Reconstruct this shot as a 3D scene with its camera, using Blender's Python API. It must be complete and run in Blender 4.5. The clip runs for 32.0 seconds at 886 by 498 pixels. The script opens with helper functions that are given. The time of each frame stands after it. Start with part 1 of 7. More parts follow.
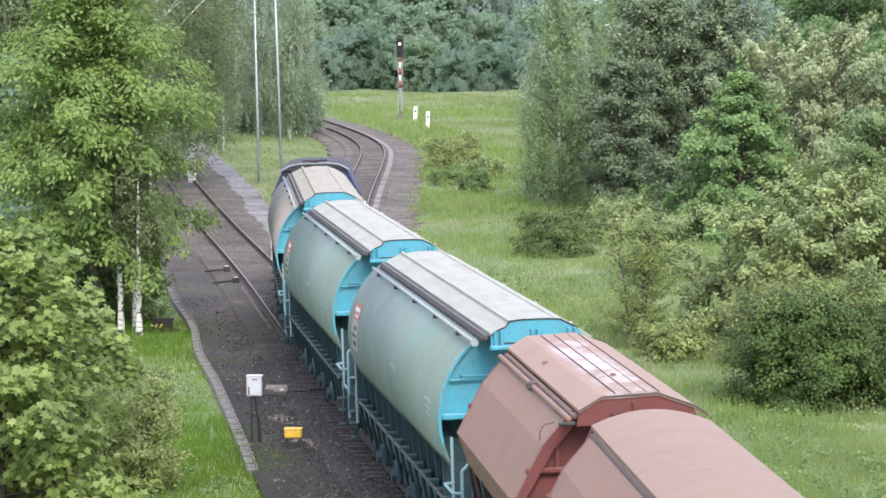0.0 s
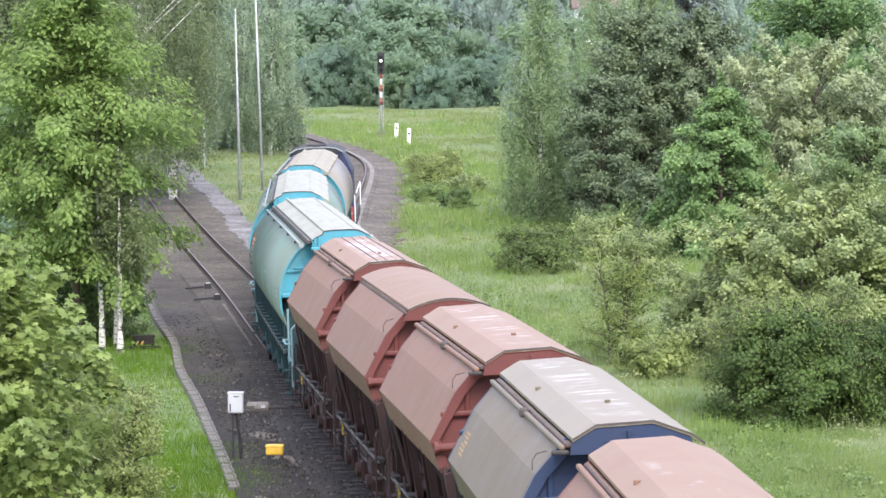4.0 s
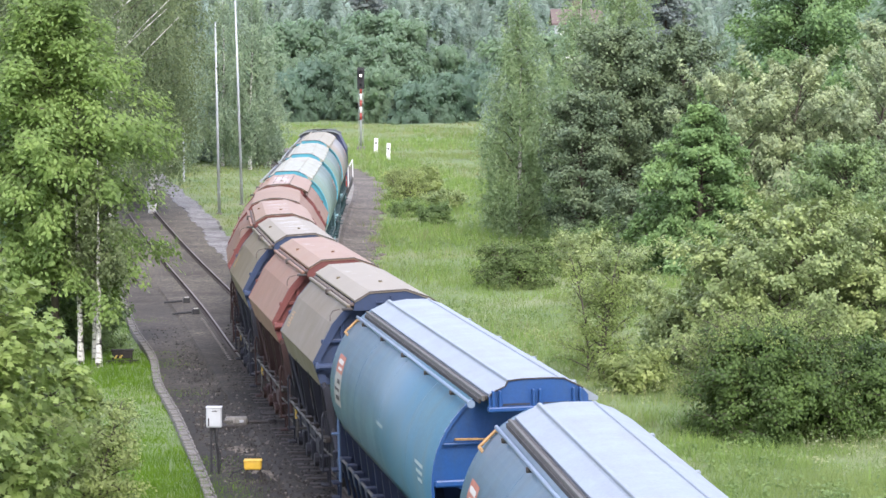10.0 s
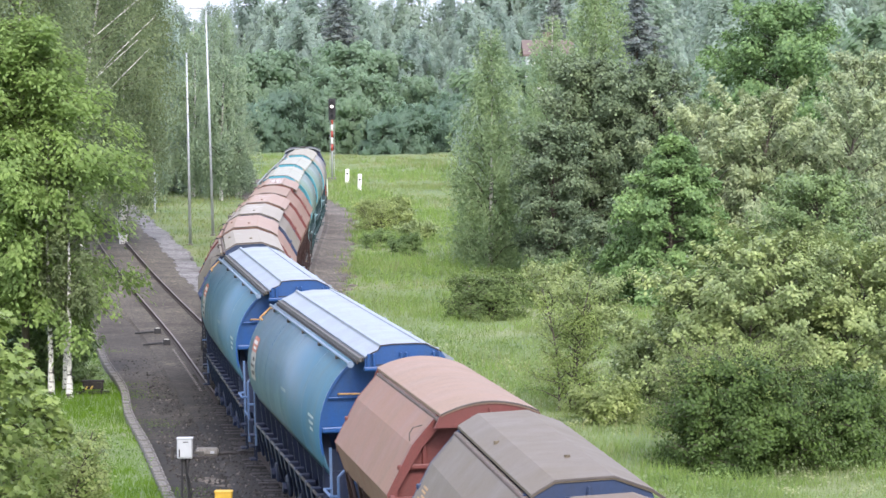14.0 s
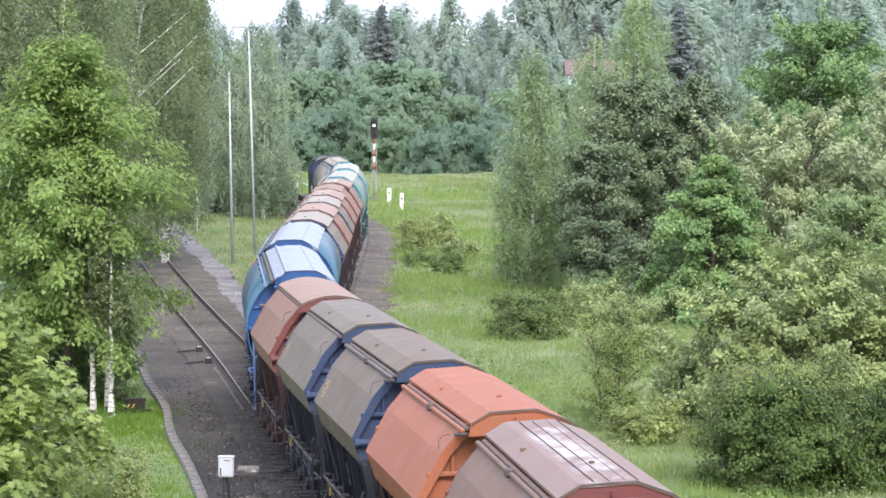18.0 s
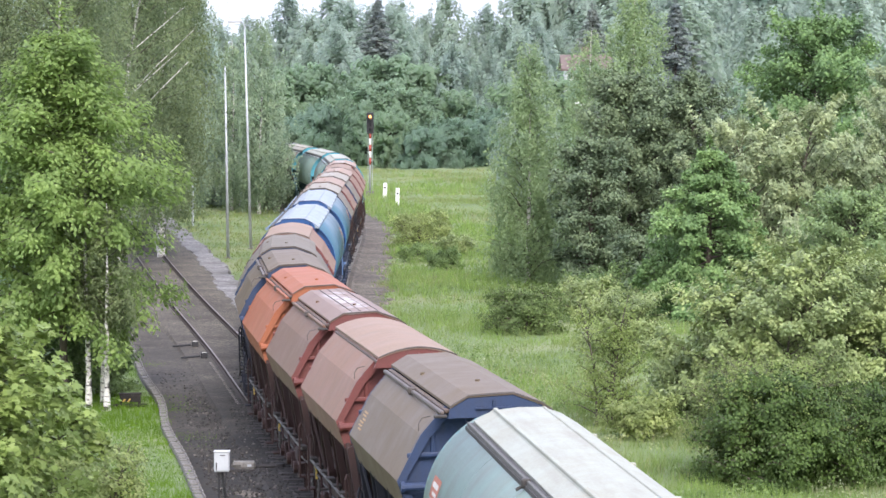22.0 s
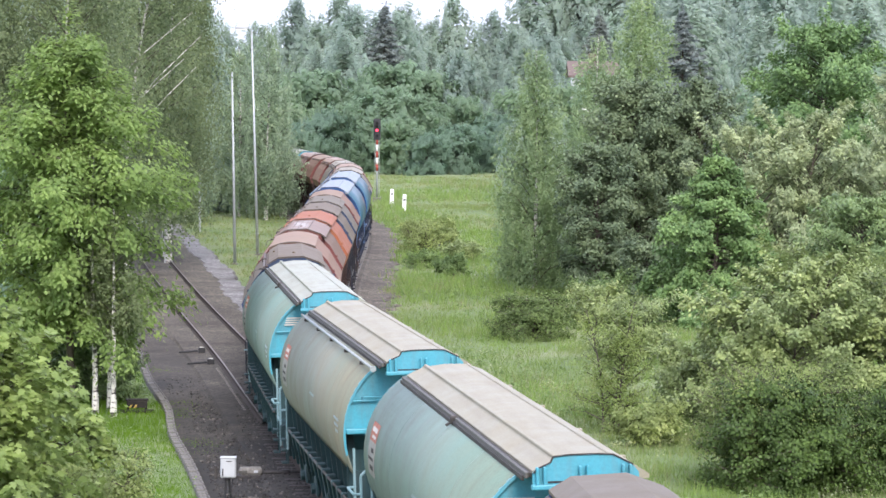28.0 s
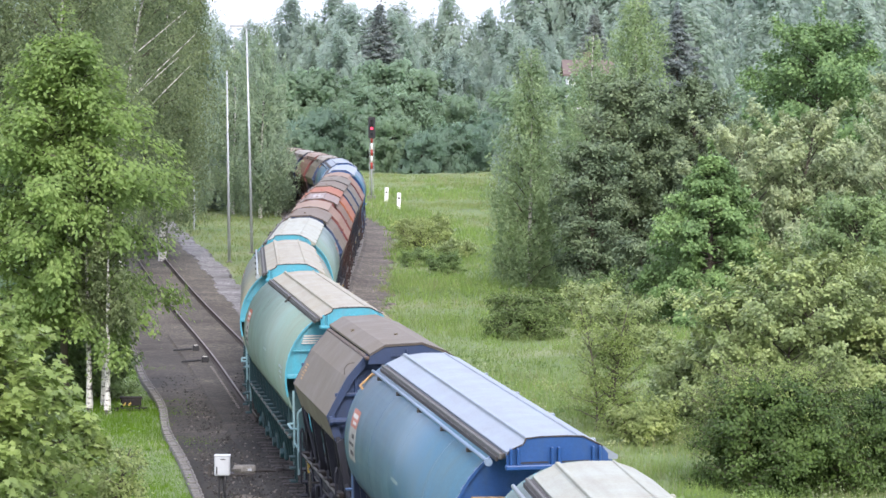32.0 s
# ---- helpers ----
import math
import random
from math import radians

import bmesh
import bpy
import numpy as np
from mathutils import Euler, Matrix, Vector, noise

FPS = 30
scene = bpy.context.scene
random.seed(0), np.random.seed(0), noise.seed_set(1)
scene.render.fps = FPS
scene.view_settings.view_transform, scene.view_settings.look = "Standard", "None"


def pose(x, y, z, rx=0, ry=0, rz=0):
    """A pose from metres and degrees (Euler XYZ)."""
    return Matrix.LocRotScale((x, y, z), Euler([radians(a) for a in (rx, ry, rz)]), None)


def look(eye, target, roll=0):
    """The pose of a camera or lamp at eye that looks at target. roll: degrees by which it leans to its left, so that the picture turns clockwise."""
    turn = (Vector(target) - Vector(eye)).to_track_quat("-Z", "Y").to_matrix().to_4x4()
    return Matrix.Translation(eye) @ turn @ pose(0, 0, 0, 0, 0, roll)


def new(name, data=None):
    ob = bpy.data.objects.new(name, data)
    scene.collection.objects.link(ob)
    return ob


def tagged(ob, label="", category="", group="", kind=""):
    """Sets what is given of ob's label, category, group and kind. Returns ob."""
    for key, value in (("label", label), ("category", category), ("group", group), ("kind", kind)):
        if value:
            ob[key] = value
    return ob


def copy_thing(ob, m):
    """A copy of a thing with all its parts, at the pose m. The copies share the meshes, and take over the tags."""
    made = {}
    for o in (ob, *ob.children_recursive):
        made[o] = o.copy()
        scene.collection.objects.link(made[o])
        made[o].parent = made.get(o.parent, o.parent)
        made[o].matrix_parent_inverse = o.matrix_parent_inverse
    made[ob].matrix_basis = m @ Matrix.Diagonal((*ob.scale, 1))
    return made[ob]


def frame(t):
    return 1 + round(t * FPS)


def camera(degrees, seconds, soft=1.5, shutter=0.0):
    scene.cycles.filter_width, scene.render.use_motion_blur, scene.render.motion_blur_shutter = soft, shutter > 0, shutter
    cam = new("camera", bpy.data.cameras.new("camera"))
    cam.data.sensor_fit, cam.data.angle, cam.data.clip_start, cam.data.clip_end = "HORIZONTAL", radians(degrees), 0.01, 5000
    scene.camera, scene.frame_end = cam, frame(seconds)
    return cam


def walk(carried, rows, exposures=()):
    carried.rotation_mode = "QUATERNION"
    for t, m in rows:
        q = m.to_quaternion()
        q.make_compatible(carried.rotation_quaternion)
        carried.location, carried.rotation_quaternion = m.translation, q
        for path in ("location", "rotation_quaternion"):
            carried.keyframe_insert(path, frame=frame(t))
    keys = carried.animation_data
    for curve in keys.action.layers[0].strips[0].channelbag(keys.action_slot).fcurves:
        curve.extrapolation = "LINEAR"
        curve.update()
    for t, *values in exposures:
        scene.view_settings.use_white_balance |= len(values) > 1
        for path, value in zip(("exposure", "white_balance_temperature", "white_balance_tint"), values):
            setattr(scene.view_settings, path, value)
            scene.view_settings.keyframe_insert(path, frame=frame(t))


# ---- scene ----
# ---- camera: held by hand on a bridge, turning only ----
EYE = Vector((0, 0, 9.45))
# seconds, turn to the left, tilt, lean (degrees)
AIM = [
    (0, 0.521, -4.424, -0.26), (0.5, 0.522, -4.407, -0.31), (1, 0.513, -4.352, -0.24), (1.5, 0.470, -4.304, -0.22),
    (2, 0.438, -4.318, -0.36), (2.5, 0.365, -4.281, -0.30), (3, 0.292, -4.300, -0.14), (3.5, 0.254, -4.227, -0.32),
    (5.5, -0.223, -3.957, 0.04), (6, -0.303, -3.963, 0.12), (6.5, -0.279, -3.966, 0.09), (7, -0.293, -3.948, 0.15),
    (7.5, -0.289, -3.908, 0.21), (8, -0.274, -3.778, 0.14), (8.5, -0.236, -3.726, 0.03), (9, -0.131, -3.694, 0.08),
    (9.5, -0.110, -3.828, -0.09), (10, -0.201, -3.851, -0.07), (10.5, -0.360, -3.767, -0.01), (11, -0.510, -3.689, 0.08),
    (11.5, -0.587, -3.571, 0.05), (12, -0.677, -3.501, 0.05), (12.5, -0.801, -3.458, 0.18), (13, -0.853, -3.378, 0.22),
    (13.5, -0.820, -3.321, 0.08), (15.5, -0.586, -3.208, -0.06), (16, -0.469, -3.141, 0.08), (16.5, -0.339, -3.099, -0.03),
    (17, -0.127, -3.050, -0.06), (17.5, -0.035, -2.983, 0.19), (18, 0.034, -2.944, 0.10), (18.5, 0.018, -2.906, 0.03),
    (19, 0.000, -2.956, 0.00), (19.5, -0.000, -2.982, 0.09), (20, 0.023, -2.993, 0.10), (20.5, 0.051, -2.957, 0.06),
    (21, 0.001, -2.973, 0.20), (21.5, -0.044, -3.030, 0.11), (22, -0.042, -3.036, 0.16), (22.5, 0.015, -2.973, 0.20),
    (23, 0.002, -2.908, 0.03), (23.5, -0.057, -2.864, 0.13), (24, -0.065, -2.842, 0.07), (24.5, -0.042, -2.847, -0.02),
    (25, -0.072, -2.833, 0.27), (25.5, -0.125, -2.869, 0.21), (27.5, 0.002, -2.873, 0.44), (28, 0.081, -2.922, 0.23),
    (28.5, 0.102, -2.967, 0.28), (29, 0.044, -2.995, 0.23), (29.5, 0.044, -2.997, 0.30), (30, 0.028, -2.978, 0.42),
    (30.5, 0.015, -2.944, 0.35), (31, 0.021, -2.967, 0.32), (31.5, 0.002, -2.982, 0.44), (32, -0.020, -2.949, 0.36),
]
cam = camera(15.94, 32.0, soft=1.55)


def aim_pose(turn, tilt, lean):
    a, b = radians(turn), radians(tilt)
    way = Vector((-math.sin(a) * math.cos(b), math.cos(a) * math.cos(b), math.sin(b)))
    return look(EYE, EYE + way * 100, lean)


walk(cam, [(t, aim_pose(a, b, c)) for t, a, b, c in AIM], exposures=[(t, e, 6500, 15) for t, e in ((0, 0.88), (3, 0.96), (7, 1.02), (12, 0.95), (18, 0.99), (22, 0.96), (24, 0.93), (29, 0.87), (32, 0.86))])

# ---- world and sun: bright hazy overcast ----
world = bpy.data.worlds.new("sky")
scene.world = world
world.use_nodes = True
wn, wl = world.node_tree.nodes, world.node_tree.links
wn.clear()
w_out, w_bg = wn.new("ShaderNodeOutputWorld"), wn.new("ShaderNodeBackground")
w_sky, w_mix = wn.new("ShaderNodeTexSky"), wn.new("ShaderNodeMix")
w_sky.sky_type, w_sky.sun_disc = "NISHITA", False
w_sky.sun_elevation, w_sky.sun_rotation = radians(41), radians(168)
w_sky.air_density, w_sky.dust_density = 1.2, 4.0
w_mix.data_type = "RGBA"
w_mix.inputs["Factor"].default_value = 0.75
w_mix.inputs["B"].default_value = (8.3, 9.1, 11.7, 1)      # cloud layer
wl.new(w_sky.outputs["Color"], w_mix.inputs["A"])
wl.new(w_mix.outputs["Result"], w_bg.inputs["Color"])
w_bg.inputs["Strength"].default_value = 0.13
wl.new(w_bg.outputs["Background"], w_out.inputs["Surface"])

sun = new("sun", bpy.data.lights.new("sun", "SUN"))
sun.data.energy, sun.data.angle, sun.data.color = 2.4, radians(28), (1.0, 0.97, 0.92)
sun.matrix_world = look((12, -58, 52), (0, 0, 0))


# ---- curves of the two tracks ----
class Line:
    """A smooth plan curve X(Y) through knots, straight beyond them."""

    def __init__(self, ys, xs, y0, y1):
        ys, xs = np.array(ys, float), np.array(xs, float)
        n, h = len(ys), np.diff(ys)
        a, b = np.eye(n), np.zeros(n)
        for i in range(1, n - 1):
            a[i, i - 1:i + 2] = h[i - 1], 2 * (h[i - 1] + h[i]), h[i]
            b[i] = 6 * ((xs[i + 1] - xs[i]) / h[i] - (xs[i] - xs[i - 1]) / h[i - 1])
        m = np.linalg.solve(a, b)
        self.y = np.arange(y0, y1, 0.5)
        i = np.clip(np.searchsorted(ys, self.y) - 1, 0, n - 2)
        yy = np.clip(self.y, ys[0], ys[-1])
        u, w, hh = yy - ys[i], ys[i + 1] - yy, h[i]
        self.x = (m[i] * w ** 3 + m[i + 1] * u ** 3) / (6 * hh) + (xs[i] / hh - m[i] * hh / 6) * w + (xs[i + 1] / hh - m[i + 1] * hh / 6) * u
        lo = (xs[1] - xs[0]) / h[0] - h[0] / 6 * (2 * m[0] + m[1])
        hi = (xs[-1] - xs[-2]) / h[-1] + h[-1] / 6 * (2 * m[-1] + m[-2])
        self.x = self.x + lo * np.minimum(self.y - ys[0], 0) + hi * np.maximum(self.y - ys[-1], 0)
        self.s = np.concatenate([[0], np.cumsum(np.hypot(np.diff(self.x), 0.5))])
        self.s -= np.interp(0, self.y, self.s)
        self.slope = np.gradient(self.x, self.y)

    def at(self, s):
        """x, y and heading (to the right of +y) at a length along the line."""
        return float(np.interp(s, self.s, self.x)), float(np.interp(s, self.s, self.y)), math.atan(float(np.interp(s, self.s, self.slope)))

    def x_of(self, y):
        return np.interp(y, self.y, self.x)

    def beside(self, s, off, z):
        x, y, a = self.at(s)
        return x + off * math.cos(a), y - off * math.sin(a), z


MAIN = Line([30 + 15 * i for i in range(18)] + [310, 340, 370], [3.127, 1.788, -0.245, -2.361, -4.156, -5.027, -5.326, -5.463, -5.709, -5.887, -5.982, -6.146,
            -6.596, -7.809, -9.701, -11.992, -14.604, -17.551, -23.2, -31.0, -40.0], -260, 520)
SIDE = Line([80, 94, 107.4, 120, 129.5, 144.6, 156.5, 174.5, 195, 240, 300], [-3.1, -5.04, -6.82, -8.6, -9.98, -12.12, -13.75, -16.18, -19.0, -25.3, -33.6], 78, 320)


# ---- mesh helpers ----
class Geo:
    """Collects faces for one mesh."""

    def __init__(self):
        self.v, self.f = [], []

    def add(self, verts, faces):
        n = len(self.v)
        self.v += [tuple(p) for p in verts]
        self.f += [tuple(i + n for i in f) for f in faces]
        return self

    def box(self, x0, x1, y0, y1, z0, z1, cut=0.0):
        c = min(cut, (x1 - x0) / 3, (y1 - y0) / 3, (z1 - z0) / 3)
        if c <= 0:
            self.add([(x, y, z) for z in (z0, z1) for y in (y0, y1) for x in (x0, x1)],
                     [(0, 2, 3, 1), (4, 5, 7, 6), (0, 1, 5, 4), (2, 6, 7, 3), (0, 4, 6, 2), (1, 3, 7, 5)])
            return self
        ring = lambda k, z: [(x0 + k, y0 + c, z), (x0 + c, y0 + k, z), (x1 - c, y0 + k, z), (x1 - k, y0 + c, z),
                             (x1 - k, y1 - c, z), (x1 - c, y1 - k, z), (x0 + c, y1 - k, z), (x0 + k, y1 - c, z)]
        rows = [ring(c * 0.6, z0), ring(0, z0 + c), ring(0, z1 - c), ring(c * 0.6, z1)]
        self.add(sum(rows, []), [tuple(range(7, -1, -1)), tuple(range(24, 32))] +
                 [(8 * r + i, 8 * r + (i + 1) % 8, 8 * r + 8 + (i + 1) % 8, 8 * r + 8 + i) for r in range(3) for i in range(8)])
        return self

    def prism(self, section, y0, y1):
        """A closed section of (x, z) run along y."""
        n = len(section)
        self.add([(x, y0, z) for x, z in section] + [(x, y1, z) for x, z in section],
                 [tuple(range(n)), tuple(range(2 * n - 1, n - 1, -1))] + [(i, i + n, (i + 1) % n + n, (i + 1) % n) for i in range(n)])
        return self

    def shell(self, section, ys, t=0.02):
        """An open section of (x, z) run along y, with thickness t inwards."""
        n = len(section)
        c = (sum(p[0] for p in section) / n, sum(p[1] for p in section) / n)
        inner = []
        for x, z in section:
            d = math.hypot(x - c[0], z - c[1]) or 1
            inner.append((x - (x - c[0]) / d * t, z - (z - c[1]) / d * t))
        return self.prism(list(section) + inner[::-1], *ys)

    def tube(self, a, b, r, n=8, r2=None):
        a, b = Vector(a), Vector(b)
        w = (b - a).normalized()
        u = w.orthogonal().normalized()
        v = w.cross(u)
        r2 = r if r2 is None else r2
        ps = [a + (u * math.cos(k * math.tau / n) + v * math.sin(k * math.tau / n)) * r for k in range(n)]
        qs = [b + (u * math.cos(k * math.tau / n) + v * math.sin(k * math.tau / n)) * r2 for k in range(n)]
        self.add(ps + qs, [tuple(range(n - 1, -1, -1)), tuple(range(n, 2 * n))] + [(k, (k + 1) % n, (k + 1) % n + n, k + n) for k in range(n)])
        return self

    def pipe(self, points, r, n=6):
        for a, b in zip(points, points[1:]):
            self.tube(a, b, r, n)
        return self

    def strip(self, line, s0, s1, step, section):
        """A section of (offset, z) swept along a track line."""
        rows, n = [], len(section)
        k = max(1, round((s1 - s0) / step))
        for i in range(k + 1):
            s = s0 + (s1 - s0) * i / k
            rows += [line.beside(s, o, z) for o, z in section]
        self.add(rows, [(r * n + j, r * n + (j + 1) % n, (r + 1) * n + (j + 1) % n, (r + 1) * n + j) for r in range(k) for j in range(n)])
        return self

    def mesh(self, name, smooth=False):
        me = bpy.data.meshes.new(name)
        me.from_pydata(self.v, [], self.f)
        bm = bmesh.new()
        bm.from_mesh(me)
        bmesh.ops.recalc_face_normals(bm, faces=bm.faces)
        bm.to_mesh(me)
        bm.free()
        if smooth:
            me.polygons.foreach_set("use_smooth", [True] * len(me.polygons))
        return me


def part(name, geo, material, parent, label="", smooth=False, at=None):
    """One mesh object, from a Geo or a mesh, under a thing or under a part."""
    me = geo if isinstance(geo, bpy.types.Mesh) else geo.mesh(name, smooth)
    if material and not me.materials:
        me.materials.append(material)
    ob = new(name, me)
    if parent:
        ob.parent = parent
    if at is not None:
        ob.matrix_basis = at
    return tagged(ob, label)


def thing(name, m, label, category, group="", kind=""):
    ob = new(name)
    ob.empty_display_size = 0.3
    ob.matrix_basis = m
    return tagged(ob, label, category, group, kind)


# ---- materials ----
def nodes_of(name):
    m = bpy.data.materials.new(name)
    m.use_nodes = True
    nt = m.node_tree
    return m, nt, nt.nodes["Principled BSDF"]


def ramp(nt, source, stops):
    r = nt.nodes.new("ShaderNodeValToRGB")
    while len(r.color_ramp.elements) < len(stops):
        r.color_ramp.elements.new(0.5)
    for e, (p, c) in zip(r.color_ramp.elements, stops):
        e.position, e.color = p, (*c, 1)
    nt.links.new(source, r.inputs["Fac"])
    return r.outputs["Color"]


def noise_of(nt, scale, detail=4, rough=0.6, stretch=None, coord="Object"):
    tc, n = nt.nodes.new("ShaderNodeTexCoord"), nt.nodes.new("ShaderNodeTexNoise")
    n.inputs["Scale"].default_value, n.inputs["Detail"].default_value, n.inputs["Roughness"].default_value = scale, detail, rough
    src = tc.outputs[coord]
    if stretch:
        mp = nt.nodes.new("ShaderNodeMapping")
        mp.inputs["Scale"].default_value = stretch
        nt.links.new(src, mp.inputs["Vector"])
        src = mp.outputs["Vector"]
    nt.links.new(src, n.inputs["Vector"])
    return n.outputs["Fac"]


def mixed(nt, fac, a, b, mode="MIX"):
    m = nt.nodes.new("ShaderNodeMix")
    m.data_type, m.blend_type = "RGBA", mode
    for key, val in (("Factor", fac), ("A", a), ("B", b)):
        if isinstance(val, bpy.types.NodeSocket):
            nt.links.new(val, m.inputs[key] if key == "Factor" else m.inputs[key])
        elif key == "Factor":
            m.inputs["Factor"].default_value = val
        else:
            m.inputs[key].default_value = (*val, 1)
    return m.outputs["Result"]


def bump(nt, bsdf, height, strength, dist=0.02):
    b = nt.nodes.new("ShaderNodeBump")
    b.inputs["Strength"].default_value, b.inputs["Distance"].default_value = strength, dist
    nt.links.new(height, b.inputs["Height"])
    nt.links.new(b.outputs["Normal"], bsdf.inputs["Normal"])


def paint(name, base, dust=(0.42, 0.38, 0.33), amount=0.35, rough=0.5, metal=0.0, streak=(6, 0.6, 0.8)):
    """Weathered paint: dust in clouds, streaks, fine grain."""
    m, nt, b = nodes_of(name)
    big = noise_of(nt, 0.9, 5, 0.65)
    run = noise_of(nt, 1.6, 4, 0.6, streak)
    fine = noise_of(nt, 22, 3, 0.7)
    dirt = ramp(nt, big, [(0.35, (0, 0, 0)), (0.75, (amount,) * 3)])
    c = mixed(nt, dirt, base, dust)
    lines = ramp(nt, run, [(0.45, (0.0,) * 3), (0.72, (min(0.9, amount * 1.1),) * 3)])
    c = mixed(nt, lines, c, tuple(0.62 * d + 0.1 * k for d, k in zip(dust, base)))
    grain = ramp(nt, fine, [(0.3, (0.86,) * 3), (0.7, (1.06,) * 3)])
    c = mixed(nt, 1.0, c, grain, "MULTIPLY")
    nt.links.new(c, b.inputs["Base Color"])
    nt.links.new(ramp(nt, big, [(0.3, (rough * 0.85,) * 3), (0.8, (min(1, rough * 1.3),) * 3)]), b.inputs["Roughness"])
    b.inputs["Metallic"].default_value = metal
    bump(nt, b, run, 0.05, 0.01)
    return m


def plain(name, base, rough=0.7, metal=0.0, vary=0.25, scale=6.0, emit=0.0):
    m, nt, b = nodes_of(name)
    n = noise_of(nt, scale, 5, 0.65)
    c = ramp(nt, n, [(0.3, tuple(k * (1 - vary) for k in base)), (0.7, tuple(min(1, k * (1 + vary)) for k in base))])
    nt.links.new(c, b.inputs["Base Color"])
    b.inputs["Roughness"].default_value, b.inputs["Metallic"].default_value = rough, metal
    if emit:
        b.inputs["Emission Color"].default_value, b.inputs["Emission Strength"].default_value = (*base, 1), emit
    bump(nt, b, n, 0.15, 0.01)
    return m


def leaf_material(name, dark, light, gloss=0.45, through_light=0.35, field=None, even=0.0):
    """Leaves: each its own shade, clumps lighter and darker, some light passes through."""
    m, nt, b = nodes_of(name)
    g = nt.nodes.new("ShaderNodeNewGeometry")
    c = ramp(nt, g.outputs["Random Per Island"], [(0.0, tuple(0.7 * p + 0.3 * q for p, q in zip(dark, light))), (0.6, tuple((p + q) / 2 for p, q in zip(dark, light))), (0.9, tuple(0.35 * p + 0.65 * q for p, q in zip(dark, light))), (1.0, light)])
    patch = ramp(nt, noise_of(nt, 0.7, 3, 0.6), [(0.3, tuple(k + (0.92 - k) * even for k in (0.68, 0.69, 0.77))), (0.7, tuple(k + (1.04 - k) * even for k in (1.245, 1.155, 1.12)))])
    c = mixed(nt, 1.0, c, patch, "MULTIPLY")
    if field:                                           # broad patches over a meadow
        c = mixed(nt, ramp(nt, noise_of(nt, 0.11, 5, 0.62, (1, 0.45, 1)), [(0.38, (0, 0, 0)), (0.66, (0.75,) * 3)]), c, field)
    oi = nt.nodes.new("ShaderNodeObjectInfo")
    c = mixed(nt, 1.0, c, ramp(nt, oi.outputs["Random"], [(0.0, (0.97, 0.98, 0.99)), (0.5, (1.0, 1.0, 0.98)), (1.0, (1.04, 1.03, 0.97))]), "MULTIPLY")
    nt.links.new(c, b.inputs["Base Color"])
    b.inputs["Roughness"].default_value = gloss
    b.inputs["Specular IOR Level"].default_value = 0.16 if gloss < 0.6 else 0.12
    tr, mx = nt.nodes.new("ShaderNodeBsdfTranslucent"), nt.nodes.new("ShaderNodeMixShader")
    nt.links.new(mixed(nt, 1.0, c, (1.1, 1.11, 0.96), "MULTIPLY"), tr.inputs["Color"])
    mx.inputs[0].default_value = through_light
    nt.links.new(b.outputs[0], mx.inputs[1])
    nt.links.new(tr.outputs[0], mx.inputs[2])
    nt.links.new(mx.outputs[0], nt.nodes["Material Output"].inputs["Surface"])
    return m


def bark_material(name, dark, light, birch=False):
    m, nt, b = nodes_of(name)
    n = noise_of(nt, 4.0 if birch else 7.0, 5, 0.7, (1, 1, 2.2) if birch else (4, 4, 0.6))
    stops = [(0.42, dark), (0.5, light), (1.0, light)] if birch else [(0.3, dark), (0.75, light)]
    nt.links.new(ramp(nt, n, stops), b.inputs["Base Color"])
    b.inputs["Roughness"].default_value = 0.9
    bump(nt, b, n, 0.5, 0.03)
    return m


def ground_material(name, stops, big=0.08, fine=14.0, rough=0.95, rel=0.4):
    m, nt, b = nodes_of(name)
    a, f = noise_of(nt, big, 6, 0.6), noise_of(nt, fine, 5, 0.75)
    c = ramp(nt, a, stops)
    c = mixed(nt, 1.0, c, ramp(nt, f, [(0.3, (0.62,) * 3), (0.72, (1.35,) * 3)]), "MULTIPLY")
    nt.links.new(c, b.inputs["Base Color"])
    b.inputs["Roughness"].default_value = rough
    bump(nt, b, f, rel, 0.06)
    return m


